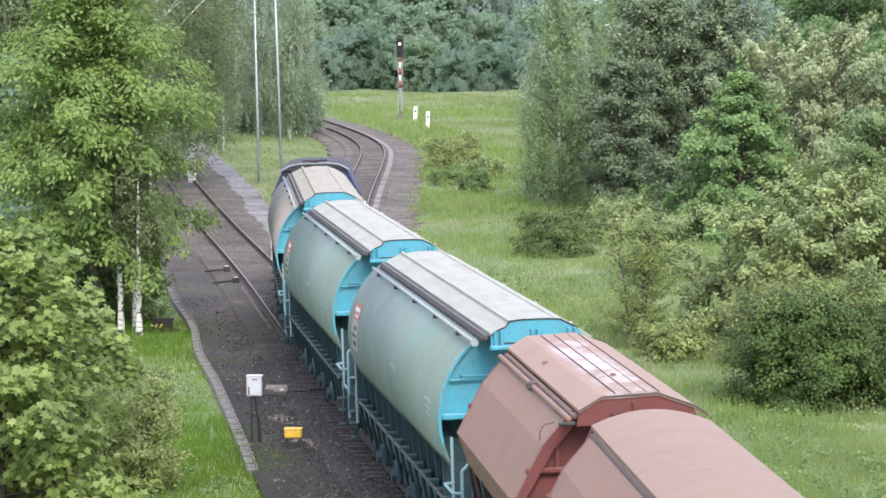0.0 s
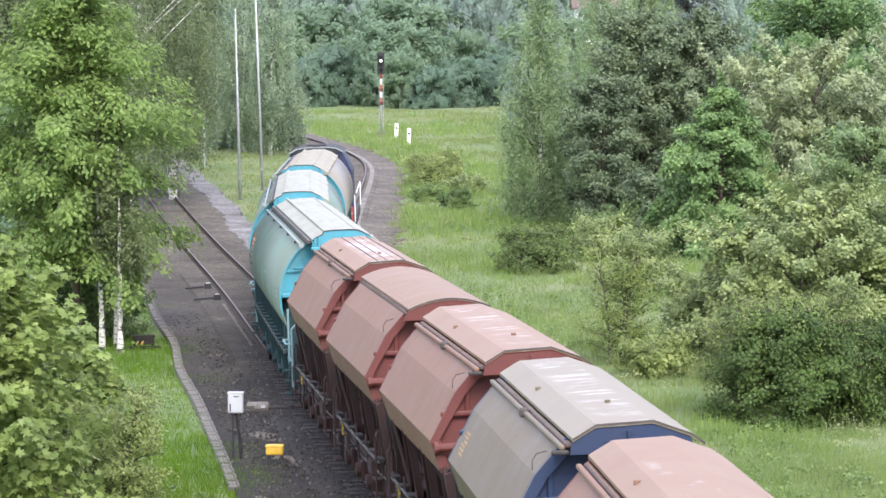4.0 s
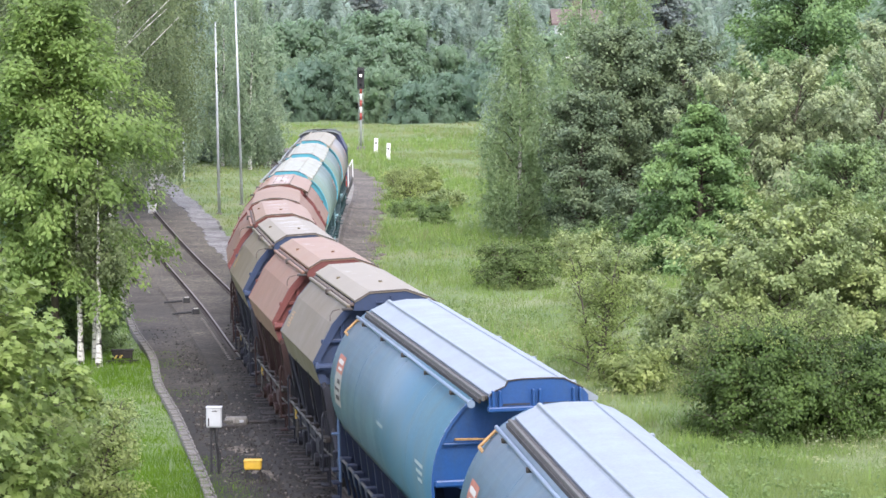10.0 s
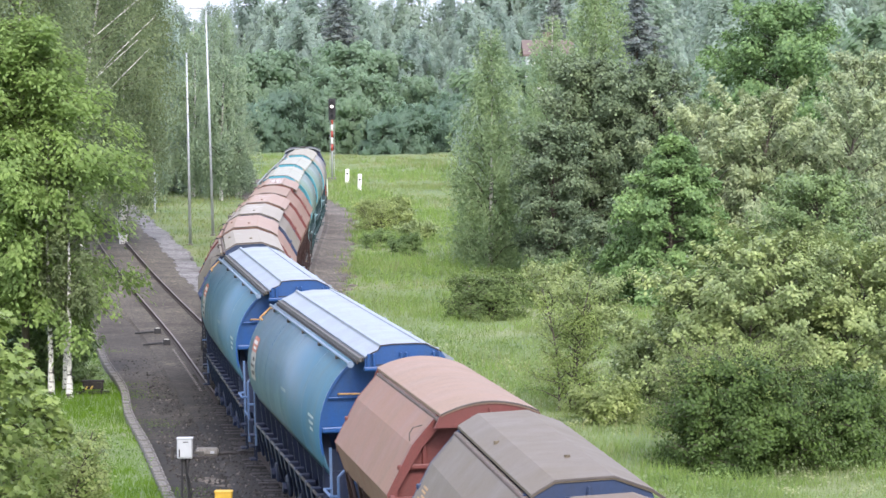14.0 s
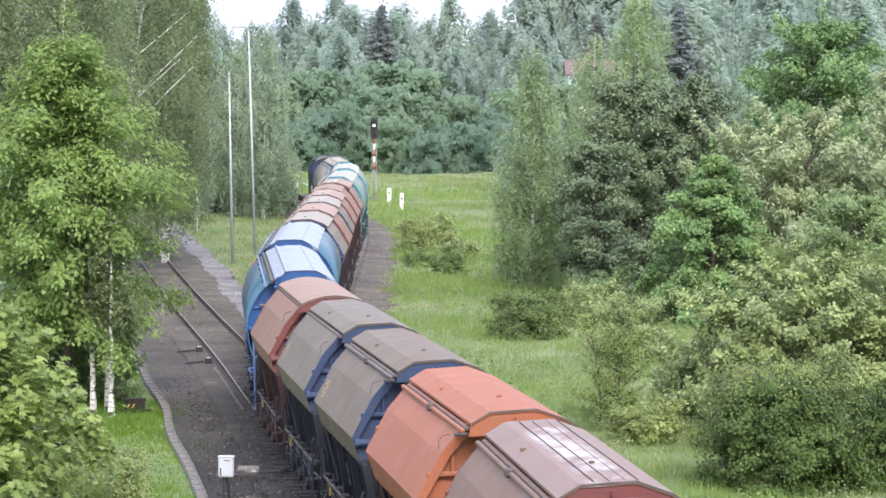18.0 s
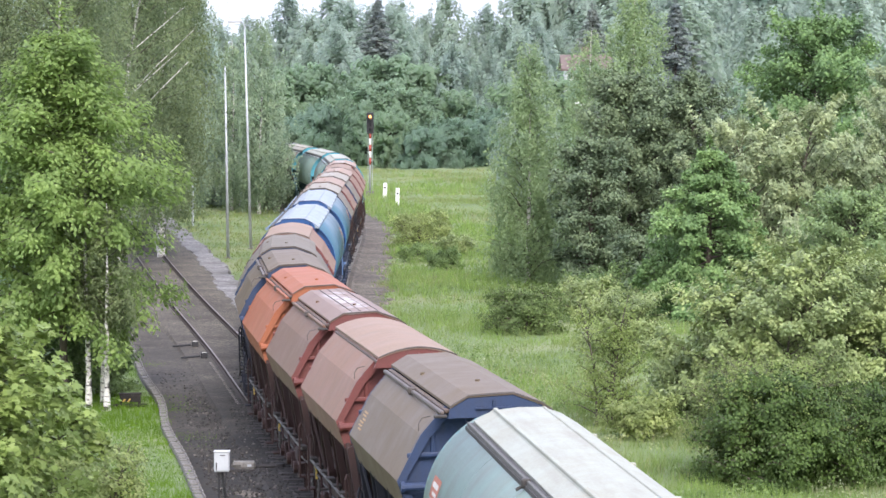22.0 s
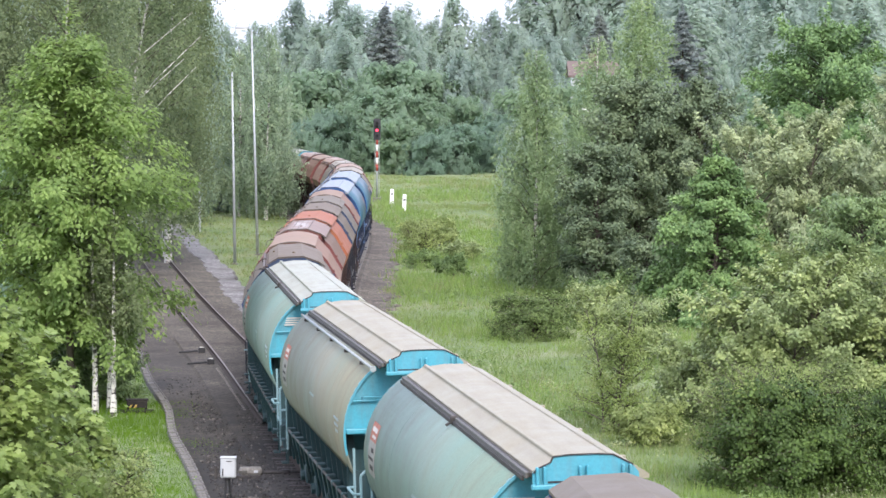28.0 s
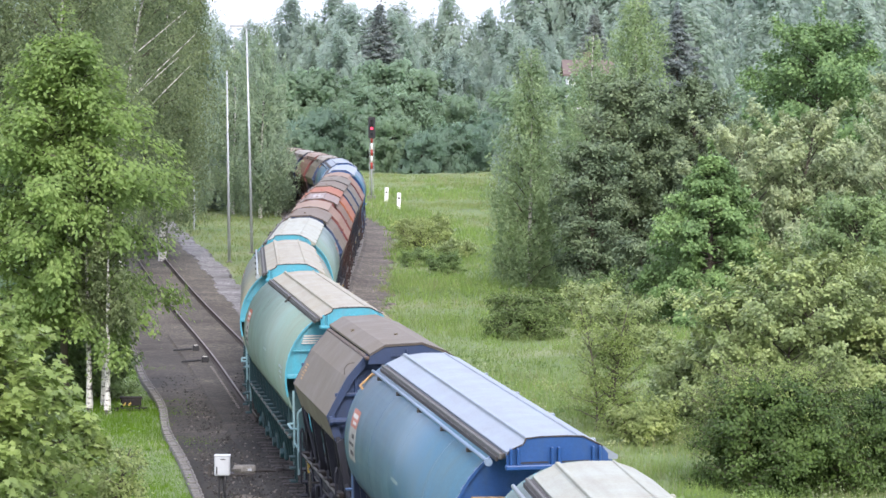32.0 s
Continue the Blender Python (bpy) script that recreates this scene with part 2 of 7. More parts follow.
def gravel_material(name, dark, light, stones=16.0, wet=0.9, near=None):
    """Loose stones: cells of differing shade, with stains; near: darker stones strewn over the stretch towards the bridge."""
    m, nt, b = nodes_of(name)
    tc, v = nt.nodes.new("ShaderNodeTexCoord"), nt.nodes.new("ShaderNodeTexVoronoi")
    v.inputs["Scale"].default_value = stones
    nt.links.new(tc.outputs["Object"], v.inputs["Vector"])
    c = ramp(nt, v.outputs["Color"], [(0.1, dark), (0.9, light)])
    if near:
        sp, wob, ad = nt.nodes.new("ShaderNodeSeparateXYZ"), nt.nodes.new("ShaderNodeMath"), nt.nodes.new("ShaderNodeMath")
        nt.links.new(tc.outputs["Object"], sp.inputs[0])
        wob.operation, ad.operation = "MULTIPLY_ADD", "MULTIPLY_ADD"
        nt.links.new(noise_of(nt, 0.3, 6, 0.7), wob.inputs[0])
        wob.inputs[1].default_value, wob.inputs[2].default_value = 1.3, -0.65 - 78 / 50
        nt.links.new(sp.outputs["Y"], ad.inputs[0])
        ad.inputs[1].default_value = 1 / 50
        nt.links.new(wob.outputs[0], ad.inputs[2])
        c = mixed(nt, ramp(nt, ad.outputs[0], [(0.0, (0, 0, 0)), (1.0, (1, 1, 1))]), ramp(nt, v.outputs["Color"], [(0.1, near[0]), (0.9, near[1])]), c)
    stain = ramp(nt, noise_of(nt, 0.35, 6, 0.65), [(0.3, (0.42, 0.36, 0.31)), (0.5, (0.95, 0.91, 0.87)), (0.7, (1.5, 1.45, 1.38))])
    c = mixed(nt, 1.0, c, stain, "MULTIPLY")
    c = mixed(nt, 1.0, c, ramp(nt, v.outputs["Distance"], [(0.0, (1.1,) * 3), (0.7, (0.5,) * 3)]), "MULTIPLY")
    c = mixed(nt, 1.0, c, ramp(nt, noise_of(nt, 3.2, 4, 0.75), [(0.3, (0.6, 0.6, 0.6)), (0.55, (1.0, 1.0, 1.0)), (0.72, (1.75, 1.7, 1.62))]), "MULTIPLY")
    nt.links.new(c, b.inputs["Base Color"])
    b.inputs["Roughness"].default_value = wet
    bump(nt, b, v.outputs["Distance"], -0.8, 0.04)
    return m


M_GRASS_GROUND = ground_material("meadow_soil", [(0.3, (0.085, 0.13, 0.045)), (0.5, (0.13, 0.18, 0.065)), (0.7, (0.2, 0.215, 0.105))], 0.11)
M_BLADE = leaf_material("grass_blades", (0.105, 0.18, 0.048), (0.25, 0.345, 0.115), 0.7, 0.45, (0.245, 0.29, 0.12))
M_BLADE_LUSH = leaf_material("lush_grass_blades", (0.062, 0.148, 0.011), (0.16, 0.28, 0.032), 0.7, 0.45)
M_BLADE_TALL = leaf_material("tall_green_grass", (0.12, 0.215, 0.05), (0.27, 0.4, 0.12), 0.7, 0.45)
L_WEED = leaf_material("weed_leaves", (0.1, 0.17, 0.06), (0.26, 0.37, 0.15), 0.5, 0.45)
L_UMBEL = leaf_material("pale_weed_leaves", (0.21, 0.265, 0.12), (0.4, 0.44, 0.25), 0.6, 0.45)
L_BRAMBLE = leaf_material("bramble_leaves", (0.06, 0.095, 0.038), (0.2, 0.29, 0.105), 0.65, 0.35)
M_BLADE_DRY = leaf_material("seeding_grass", (0.2, 0.23, 0.1), (0.35, 0.36, 0.19), 0.8, 0.35)
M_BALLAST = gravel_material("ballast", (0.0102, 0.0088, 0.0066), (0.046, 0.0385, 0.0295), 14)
YARD_DARK = ((0.006, 0.0049, 0.003), (0.0315, 0.0258, 0.0165))
M_SIDING = gravel_material("siding_ballast", (0.048, 0.0415, 0.032), (0.212, 0.187, 0.145), 13, near=YARD_DARK)
M_CINDER = gravel_material("cinder_yard", (0.038, 0.0325, 0.025), (0.168, 0.147, 0.114), 16, near=YARD_DARK)
M_SHOULDER = gravel_material("grey_gravel", (0.07, 0.06, 0.048), (0.25, 0.222, 0.183), 9)
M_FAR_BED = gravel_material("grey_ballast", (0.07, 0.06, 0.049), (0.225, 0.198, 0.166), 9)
M_WETPATH = gravel_material("gravelled_path", (0.15, 0.147, 0.147), (0.36, 0.352, 0.352), 11, 0.75)
M_KERB = ground_material("old_concrete", [(0.3, (0.095, 0.09, 0.082)), (0.7, (0.18, 0.17, 0.155))], 0.9, 12, 0.9, 0.3)
M_KERB_PALE = ground_material("pale_concrete", [(0.3, (0.16, 0.15, 0.13)), (0.7, (0.24, 0.225, 0.2))], 0.9, 12, 0.9, 0.3)
M_RAIL = plain("rusty_rail_side", (0.042, 0.029, 0.022), 0.8, 0.1, 0.4, 9)
M_RAILTOP = plain("worn_rail_head", (0.17, 0.145, 0.128), 0.5, 0.2, 0.15, 4)
M_SLEEPER = plain("oily_timber_sleeper", (0.06, 0.051, 0.045), 0.85, 0, 0.45, 5)
M_STEEL_DARK = plain("grimy_running_gear", (0.045, 0.04, 0.037), 0.75, 0.15, 0.5, 4)
M_GALV = plain("galvanised_steel", (0.4, 0.42, 0.44), 0.5, 0.25, 0.15, 3)
M_GALV_DULL = plain("dull_galvanised_steel", (0.2, 0.23, 0.24), 0.6, 0.2, 0.25, 4)
M_WHITE = plain("white_paint", (0.78, 0.78, 0.76), 0.55, 0, 0.07, 4)
M_SIGNBOX = plain("weathered_white_box", (0.42, 0.44, 0.46), 0.5, 0, 0.08, 4)
M_SILVER = plain("worn_silver_bar", (0.27, 0.3, 0.295), 0.45, 0.2, 0.15, 5)
M_BLACK = plain("black_paint", (0.018, 0.018, 0.02), 0.6, 0, 0.2, 4)
M_YELLOW = plain("yellow_paint", (0.6, 0.38, 0.04), 0.5, 0, 0.12, 6)
M_RED = plain("red_paint", (0.36, 0.055, 0.04), 0.5, 0, 0.15, 5)
M_ORANGE_MARK = plain("faded_orange_marking", (0.33, 0.2, 0.08), 0.6, 0, 0.3, 9)
M_PALE_MARK = plain("pale_marking", (0.5, 0.48, 0.43), 0.6, 0, 0.12, 8)
M_RED_MARK = plain("red_sign_panel", (0.33, 0.1, 0.055), 0.6, 0, 0.2, 5)
M_PANEL = plain("weathered_pale_panel", (0.28, 0.27, 0.235), 0.6, 0, 0.25, 5)
M_FAINT = plain("faint_marking", (0.26, 0.33, 0.33), 0.6, 0, 0.15, 8)
M_SILL = plain("worn_sill_rail", (0.06, 0.056, 0.05), 0.65, 0.1, 0.4, 3)
M_HAZARD = plain("dirty_yellow_paint", (0.4, 0.28, 0.06), 0.7, 0, 0.4, 14)
M_TIMBER = plain("dark_weathered_timber", (0.016, 0.013, 0.011), 0.9, 0, 0.4, 8)
# near-black that puts the shade under the wagon bodies into the colour
M_UNDERSHADE = plain("underbody_shade_black", (0.02, 0.0165, 0.0145), 0.85, 0, 0.5, 4)
M_SEAL = plain("weathered_seal", (0.095, 0.092, 0.082), 0.7, 0.1, 0.3, 5)
M_SEAL_WARM = plain("rust_brown_seal", (0.085, 0.058, 0.046), 0.75, 0, 0.4, 5)
M_EDGE = plain("dark_brown_edge", (0.075, 0.062, 0.055), 0.7, 0, 0.4, 5)
M_GLASS = plain("dark_glass", (0.02, 0.025, 0.03), 0.08, 0, 0.1, 2)
M_LAMP_WHITE = plain("signal_white_light", (1.0, 0.96, 0.85), 0.3, 0, 0.0, 2, emit=2.5)
M_LAMP_ORANGE = plain("signal_orange_light", (1.0, 0.4, 0.1), 0.3, 0, 0.0, 2, emit=3.0)
M_LAMP_RED = plain("signal_red_light", (1.0, 0.05, 0.1), 0.3, 0, 0.0, 2, emit=2.5)
M_LAMP_LENS = plain("street_lamp_cover", (0.9, 0.9, 0.88), 0.25, 0, 0.03, 2)
M_PLASTER = plain("white_plaster", (0.7, 0.69, 0.66), 0.9, 0, 0.08, 1)
M_ROOF = plain("red_roof_tiles", (0.13, 0.095, 0.08), 0.85, 0, 0.2, 3)
M_BARK = bark_material("grey_brown_bark", (0.05, 0.04, 0.03), (0.15, 0.125, 0.1))
M_BIRCH = bark_material("white_birch_bark", (0.05, 0.045, 0.04), (0.62, 0.6, 0.55), True)
M_LIMB = bark_material("dark_twigs", (0.045, 0.035, 0.028), (0.11, 0.09, 0.07))
L_MAPLE = leaf_material("fresh_maple_leaves", (0.168, 0.255, 0.064), (0.37, 0.475, 0.168), 0.4, 0.46)
L_HORN = leaf_material("sunlit_leaves", (0.125, 0.222, 0.056), (0.325, 0.44, 0.16), 0.5, 0.52, even=0.35)
L_BIRCH = leaf_material("birch_leaves", (0.118, 0.168, 0.085), (0.23, 0.295, 0.145), 0.5, 0.46)
# bluer, paler birch leaf: haze over the lawn's far edge put into the colour
L_HAZYBIRCH = leaf_material("haze_tinted_birch_leaves", (0.215, 0.305, 0.2), (0.39, 0.49, 0.33), 0.55, 0.5)
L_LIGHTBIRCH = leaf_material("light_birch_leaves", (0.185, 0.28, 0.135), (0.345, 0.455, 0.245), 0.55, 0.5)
L_ALDER = leaf_material("dark_alder_leaves", (0.07, 0.113, 0.06), (0.225, 0.3, 0.17), 0.42, 0.26)
L_GREEN = leaf_material("green_leaves", (0.09, 0.162, 0.062), (0.27, 0.375, 0.165), 0.38, 0.26)
L_LIME = leaf_material("lime_leaves", (0.083, 0.17, 0.06), (0.245, 0.38, 0.152), 0.45, 0.28)
L_WILLOW = leaf_material("silver_willow_leaves", (0.185, 0.26, 0.125), (0.45, 0.525, 0.315), 0.4, 0.3)
L_HAW = leaf_material("pale_shrub_leaves", (0.135, 0.208, 0.066), (0.39, 0.47, 0.215), 0.42, 0.3)
L_DENSE = leaf_material("dense_bush_leaves", (0.032, 0.064, 0.016), (0.122, 0.198, 0.052), 0.45, 0.26)
L_LOOSE = leaf_material("loose_shrub_leaves", (0.145, 0.22, 0.062), (0.325, 0.415, 0.155), 0.5, 0.5)
L_YELLOW = leaf_material("yellow_green_leaves", (0.2, 0.275, 0.095), (0.42, 0.495, 0.21), 0.5, 0.5)
# far leaves and needles: distance haze put into the base colours, paler and bluer
L_FAR = leaf_material("hazed_woodland_leaves", (0.275, 0.385, 0.275), (0.345, 0.455, 0.33), 0.8, 0.7, even=0.7)
L_FAR_HAZE = leaf_material("haze_blue_woodland_leaves", (0.37, 0.455, 0.42), (0.43, 0.52, 0.475), 0.8, 0.7, even=0.7)
L_FAR_DARK = leaf_material("hazed_dark_woodland_leaves", (0.23, 0.34, 0.27), (0.295, 0.405, 0.32), 0.8, 0.7, even=0.7)
L_SPRUCE = leaf_material("hazed_spruce_needles", (0.19, 0.235, 0.225), (0.265, 0.315, 0.295), 0.7, 0.4)


# ---- ground, track beds, yard ----
def smooth_noise(x, y, k):
    return np.sin(x * 0.31 * k + 1.3) * np.sin(y * 0.23 * k + 0.4) + 0.6 * np.sin(x * 0.83 * k + y * 0.41 * k) + 0.4 * np.sin(y * 0.9 * k - x * 0.57 * k + 2)


def ground_height(x, y):
    """Meadow level; it swells a little away from the tracks."""
    d = np.abs(x - MAIN.x_of(y))
    away = np.clip((d - 5.0) / 8.0, 0, 1) * (y > 30)
    return -0.36 + away * (0.1 * smooth_noise(x, y, 0.8) + 0.08 * smooth_noise(x, y, 0.25))


def axis(lo, hi, fine_lo, fine_hi, step):
    a = [fine_lo]
    d = step
    while a[-1] > lo:
        a.append(a[-1] - d)
        d *= 1.5
    b = [fine_hi]
    d = step
    while b[-1] < hi:
        b.append(b[-1] + d)
        d *= 1.5
    return np.array(a[::-1] + list(np.arange(fine_lo + step, fine_hi, step)) + b)


gx, gy = axis(-2600, 2600, -36, 40, 1.5), axis(-600, 4000, 30, 370, 2.5)
GX, GY = np.meshgrid(gx, gy)
GZ = ground_height(GX, GY)
me = bpy.data.meshes.new("ground")
nx, ny = len(gx), len(gy)
me.from_pydata(np.stack([GX.ravel(), GY.ravel(), GZ.ravel()], 1).tolist(), [],
               [(j * nx + i, j * nx + i + 1, (j + 1) * nx + i + 1, (j + 1) * nx + i) for j in range(ny - 1) for i in range(nx - 1)])
me.polygons.foreach_set("use_smooth", [True] * len(me.polygons))
me.materials.append(M_GRASS_GROUND)
tagged(new("ground", me), "flat green meadow with uneven tufted grass", "ground", kind="structure")

# gravel shoulders, then the ballast beds, the near one darker than the far one
g = Geo()
rows = []
for k in range(600):
    q = 30 + k * 0.5
    wob = 0.22 * math.sin(q * 0.9) + 0.16 * math.sin(q * 2.3 + 1) + 0.12 * math.sin(q * 5.1)
    rows += [MAIN.beside(q, o, z) for o, z in ((-3.1 + 0.5 * wob, -0.62), (-2.8 + 0.5 * wob, -0.25), (1.0, -0.22), (3.0 + wob, -0.27), (3.6 + wob, -0.62))]
g.add(rows, [(5 * k + j, 5 * k + j + 1, 5 * k + 6 + j, 5 * k + 5 + j) for k in range(599) for j in range(4)])
tagged(part("gravel_shoulder", g, M_SHOULDER, None), "grey gravel shoulder beside the curved railway track", "gravel", kind="structure")
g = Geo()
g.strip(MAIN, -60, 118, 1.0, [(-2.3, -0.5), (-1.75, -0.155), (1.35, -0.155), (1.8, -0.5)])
tagged(part("ballast_bed", g, M_BALLAST, None), "dark ballast bed under the near part of the track", "ballast", kind="structure")
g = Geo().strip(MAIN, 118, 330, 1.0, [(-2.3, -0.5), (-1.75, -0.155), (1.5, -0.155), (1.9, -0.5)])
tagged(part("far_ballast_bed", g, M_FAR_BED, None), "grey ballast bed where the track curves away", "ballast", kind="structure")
g = Geo()
rng = random.Random(8)
s = 112.0
while s < 250:
    b = s + rng.uniform(0.9, 1.5)
    z = -0.135 + rng.uniform(-0.008, 0.008)
    q = [MAIN.beside(f, o, h) for h in (z, -0.3) for f, o in ((s, 1.02), (s, 1.3), (b - 0.03, 1.3), (b - 0.03, 1.02))]
    g.add(q, [(0, 1, 2, 3), (0, 4, 5, 1), (1, 5, 6, 2), (2, 6, 7, 3), (3, 7, 4, 0)])
    s = b
tagged(part("trackside_slabs", g, M_KERB_PALE, None), "pale concrete slabs laid along the outer rail", "slabs", kind="stuff")
g = Geo()
rows = []
for k in range(236):
    q = 4.0 + k
    wide = min(1.0, max(0.0, (q - 42) / 40)) * (1.9 + 0.25 * math.sin(q * 0.8) + 0.2 * math.sin(q * 2.3))
    rows += [SIDE.beside(q, o, z) for o, z in ((-2.2 - wide, -0.5), (-1.75 - wide, -0.218), (-1.7, -0.15), (1.7, -0.15), (1.9 + 0.4 * wide, -0.2), (2.2 + 0.45 * wide, -0.5))]
g.add(rows, [(6 * k + m, 6 * k + m + 1, 6 * k + 7 + m, 6 * k + 6 + m) for k in range(235) for m in range(5)])
tagged(part("siding_ballast_bed", g, M_SIDING, None), "brown-grey ballast bed of the straight siding", "ballast", kind="structure")

KERB = Line([40, 61, 64.1, 68.3, 75.1, 81.4, 89, 93.7, 103, 113.8, 130, 150], [-1.0, -4.0, -4.42, -4.95, -5.84, -6.69, -7.78, -8.27, -9.67, -11.1, -13.75, -17.0], 20, 160)
rows, faces = [], []
ys = np.arange(32, 152, 1.0)
for y in ys:
    x0, x1 = float(KERB.x_of(y)), max(float(MAIN.x_of(y)), float(KERB.x_of(y)) + 0.6)
    for k in range(7):
        x = x0 + (x1 - x0) * k / 6
        rows.append((x, y, -0.235 + 0.02 * math.sin(x * 2.1 + y * 1.3) * math.sin(y * 0.7)))
n = len(ys)
faces = [(j * 7 + i, j * 7 + i + 1, j * 7 + 8 + i, j * 7 + 7 + i) for j in range(n - 1) for i in range(6)]
tagged(part("cinder_yard", Geo().add(rows, faces), M_CINDER, None), "dark damp cinder yard between kerb and siding", "yard", kind="structure")

PATH = Line([120, 127, 144, 162, 178, 195, 230], [-6.5, -7.3, -9.4, -11.5, -13.55, -15.85, -20.6], 118, 240)
g = Geo()
rows = []
ys = np.arange(126, 232, 0.5)
for y in ys:
    w = 0.55 + 0.1 * math.sin(y * 0.35) + 0.07 * math.sin(y * 1.3) + 0.06 * math.sin(y * 2.9 + 1)
    rows += [(float(PATH.x_of(y)) - w, y, -0.165), (float(PATH.x_of(y)) + w, y, -0.165), (float(PATH.x_of(y)) + w + 0.1, y, -0.5), (float(PATH.x_of(y)) - w - 0.1, y, -0.5)]
g.add(rows, [(4 * j + a, 4 * j + b, 4 * j + 4 + b, 4 * j + 4 + a) for j in range(len(ys) - 1) for a, b in ((0, 1), (1, 2), (3, 0))])
tagged(part("service_path", g, M_WETPATH, None), "damp grey gravelled service path beside the siding", "path", kind="structure")

# kerb stones along the yard
kerb = thing("kerb", pose(0, 0, 0), "row of worn grey concrete edging stones", "kerb", kind="structure")
stone = Geo().box(-0.11, 0.08, -0.115, 0.115, -0.35, 0.0, 0.02).box(0.078, 0.12, -0.12, 0.12, -0.35, 0.035, 0.012).mesh("kerb_stone")
s, k = 46.0, 0
while s < 118:
    x, y, a = KERB.at(s)
    part("kerb_stone", stone, M_KERB, kerb, at=pose(x, y, -0.2 + 0.03 * math.sin(k * 1.7), 1.2 * math.sin(k), 2 * math.sin(k * 2.3), -math.degrees(a) + 1.2 * math.sin(k * 3.1)))
    s, k = s + 0.245, k + 1


# ---- tracks ----
def rail_geo(line, s0, s1, off, step=1.5):
    g = Geo()
    sec = [(-0.085, -0.15), (-0.085, -0.125), (-0.02, -0.1), (-0.02, -0.04), (-0.042, -0.03), (-0.042, -0.004), (0.042, -0.004), (0.042, -0.03),
           (0.02, -0.04), (0.02, -0.1), (0.085, -0.125), (0.085, -0.15)]
    return g.strip(line, s0, s1, step, [(off + o, z) for o, z in sec])


def head_geo(line, s0, s1, off, step=1.5):
    return Geo().strip(line, s0, s1, step, [(off - 0.022, -0.004), (off - 0.018, 0.001), (off + 0.024, 0.001), (off + 0.028, -0.004)])


def lay_track(name, line, s0, s1, label):
    track = thing(name, pose(0, 0, 0), label, "railway track", kind="structure")
    for off in (-0.7535, 0.7535):
        r = part("rail", rail_geo(line, s0, s1, off), M_RAIL, track)
        part("rail_head", head_geo(line, s0, s1, off), M_RAILTOP, r, "worn bright rail head")
    return track


main_track = lay_track("main_track", MAIN, -120, 330, "curved single railway track with rusty rails and timber sleepers")
side_track = lay_track("siding_track", SIDE, 12, 240, "straight rusty siding track joining the main line")
tie = Geo().box(-1.3, 1.3, -0.13, 0.13, -0.3, -0.142, 0.02).mesh("sleeper")
for line, track, s0, s1 in ((MAIN, main_track, 48, 178), (SIDE, side_track, 20, 100)):
    s, k = float(s0), 0
    while s < s1:
        x, y, a = line.at(s)
        part("sleeper", tie, M_SLEEPER, track, at=pose(x, y, 0.012 * math.sin(k * 2.7) + (0 if line is MAIN else -0.022), 0, 0.4 * math.sin(k), -math.degrees(a) + 0.8 * math.sin(k * 1.9)))
        s, k = s + 0.63, k + 1
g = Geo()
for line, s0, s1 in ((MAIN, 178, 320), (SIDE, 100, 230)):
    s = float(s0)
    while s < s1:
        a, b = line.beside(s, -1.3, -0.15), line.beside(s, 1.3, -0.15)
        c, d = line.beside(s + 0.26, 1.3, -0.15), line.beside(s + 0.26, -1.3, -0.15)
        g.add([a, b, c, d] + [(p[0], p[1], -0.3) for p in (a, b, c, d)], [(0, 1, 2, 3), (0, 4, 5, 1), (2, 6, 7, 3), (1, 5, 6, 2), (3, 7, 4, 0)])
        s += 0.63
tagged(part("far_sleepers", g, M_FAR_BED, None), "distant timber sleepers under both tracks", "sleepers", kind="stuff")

# loose stones of the bed nearest the bridge
rng = np.random.default_rng(5)
oct_v = np.array([(1, 0, 0), (-1, 0, 0), (0, 1, 0), (0, -1, 0), (0, 0, 1), (0, 0, -1)], float)
oct_f = [(0, 2, 4), (2, 1, 4), (1, 3, 4), (3, 0, 4), (2, 0, 5), (1, 2, 5), (3, 1, 5), (0, 3, 5)]
vs, fs = [], []
for i in range(9000):
    y = 55 + 50 * rng.random() ** 2.6
    off = rng.uniform(-3.1, -0.2) if rng.random() < 0.8 else rng.uniform(-4.6, -2.4)
    x = float(MAIN.x_of(y)) + off
    if x < float(KERB.x_of(y)) + 0.3:
        continue
    z = -0.145 if off > -1.8 else (-0.2 if off > -2.2 else -0.225)
    r = rng.uniform(0.018, 0.045)
    p = oct_v * (r * rng.uniform(0.6, 1.2, 3)) @ np.array(Euler(rng.uniform(0, 6, 3)).to_matrix()).T + (x, y, z)
    n = len(vs)
    vs += p.tolist()
    fs += [tuple(j + n for j in f) for f in oct_f]
me = bpy.data.meshes.new("stones")
me.from_pydata(vs, [], fs)
m_st, nt, b = nodes_of("broken_stones")
gn = nt.nodes.new("ShaderNodeNewGeometry")
nt.links.new(ramp(nt, gn.outputs["Random Per Island"], [(0.0, (0.02, 0.018, 0.016)), (0.8, (0.055, 0.05, 0.044)), (1.0, (0.16, 0.145, 0.125))]), b.inputs["Base Color"])
b.inputs["Roughness"].default_value = 0.9
me.materials.append(m_st)
tagged(new("loose_ballast_stones", me), "loose broken stones strewn over the track bed", "stones", kind="stuff")


# ---- the train ----
LA, LR, EA, ER = 9.15, 17.4, 0.75, 1.5      # lengths over buffers, setback of the lids


def oval(a0, a1, n, cx=0.0, cz=2.72, a=1.5, b=1.62):
    """Points of a barrel section; angles from the top, to the right."""
    return [(cx + a * math.sin(radians(a0 + (a1 - a0) * i / n)), cz + b * math.cos(radians(a0 + (a1 - a0) * i / n))) for i in range(n + 1)]


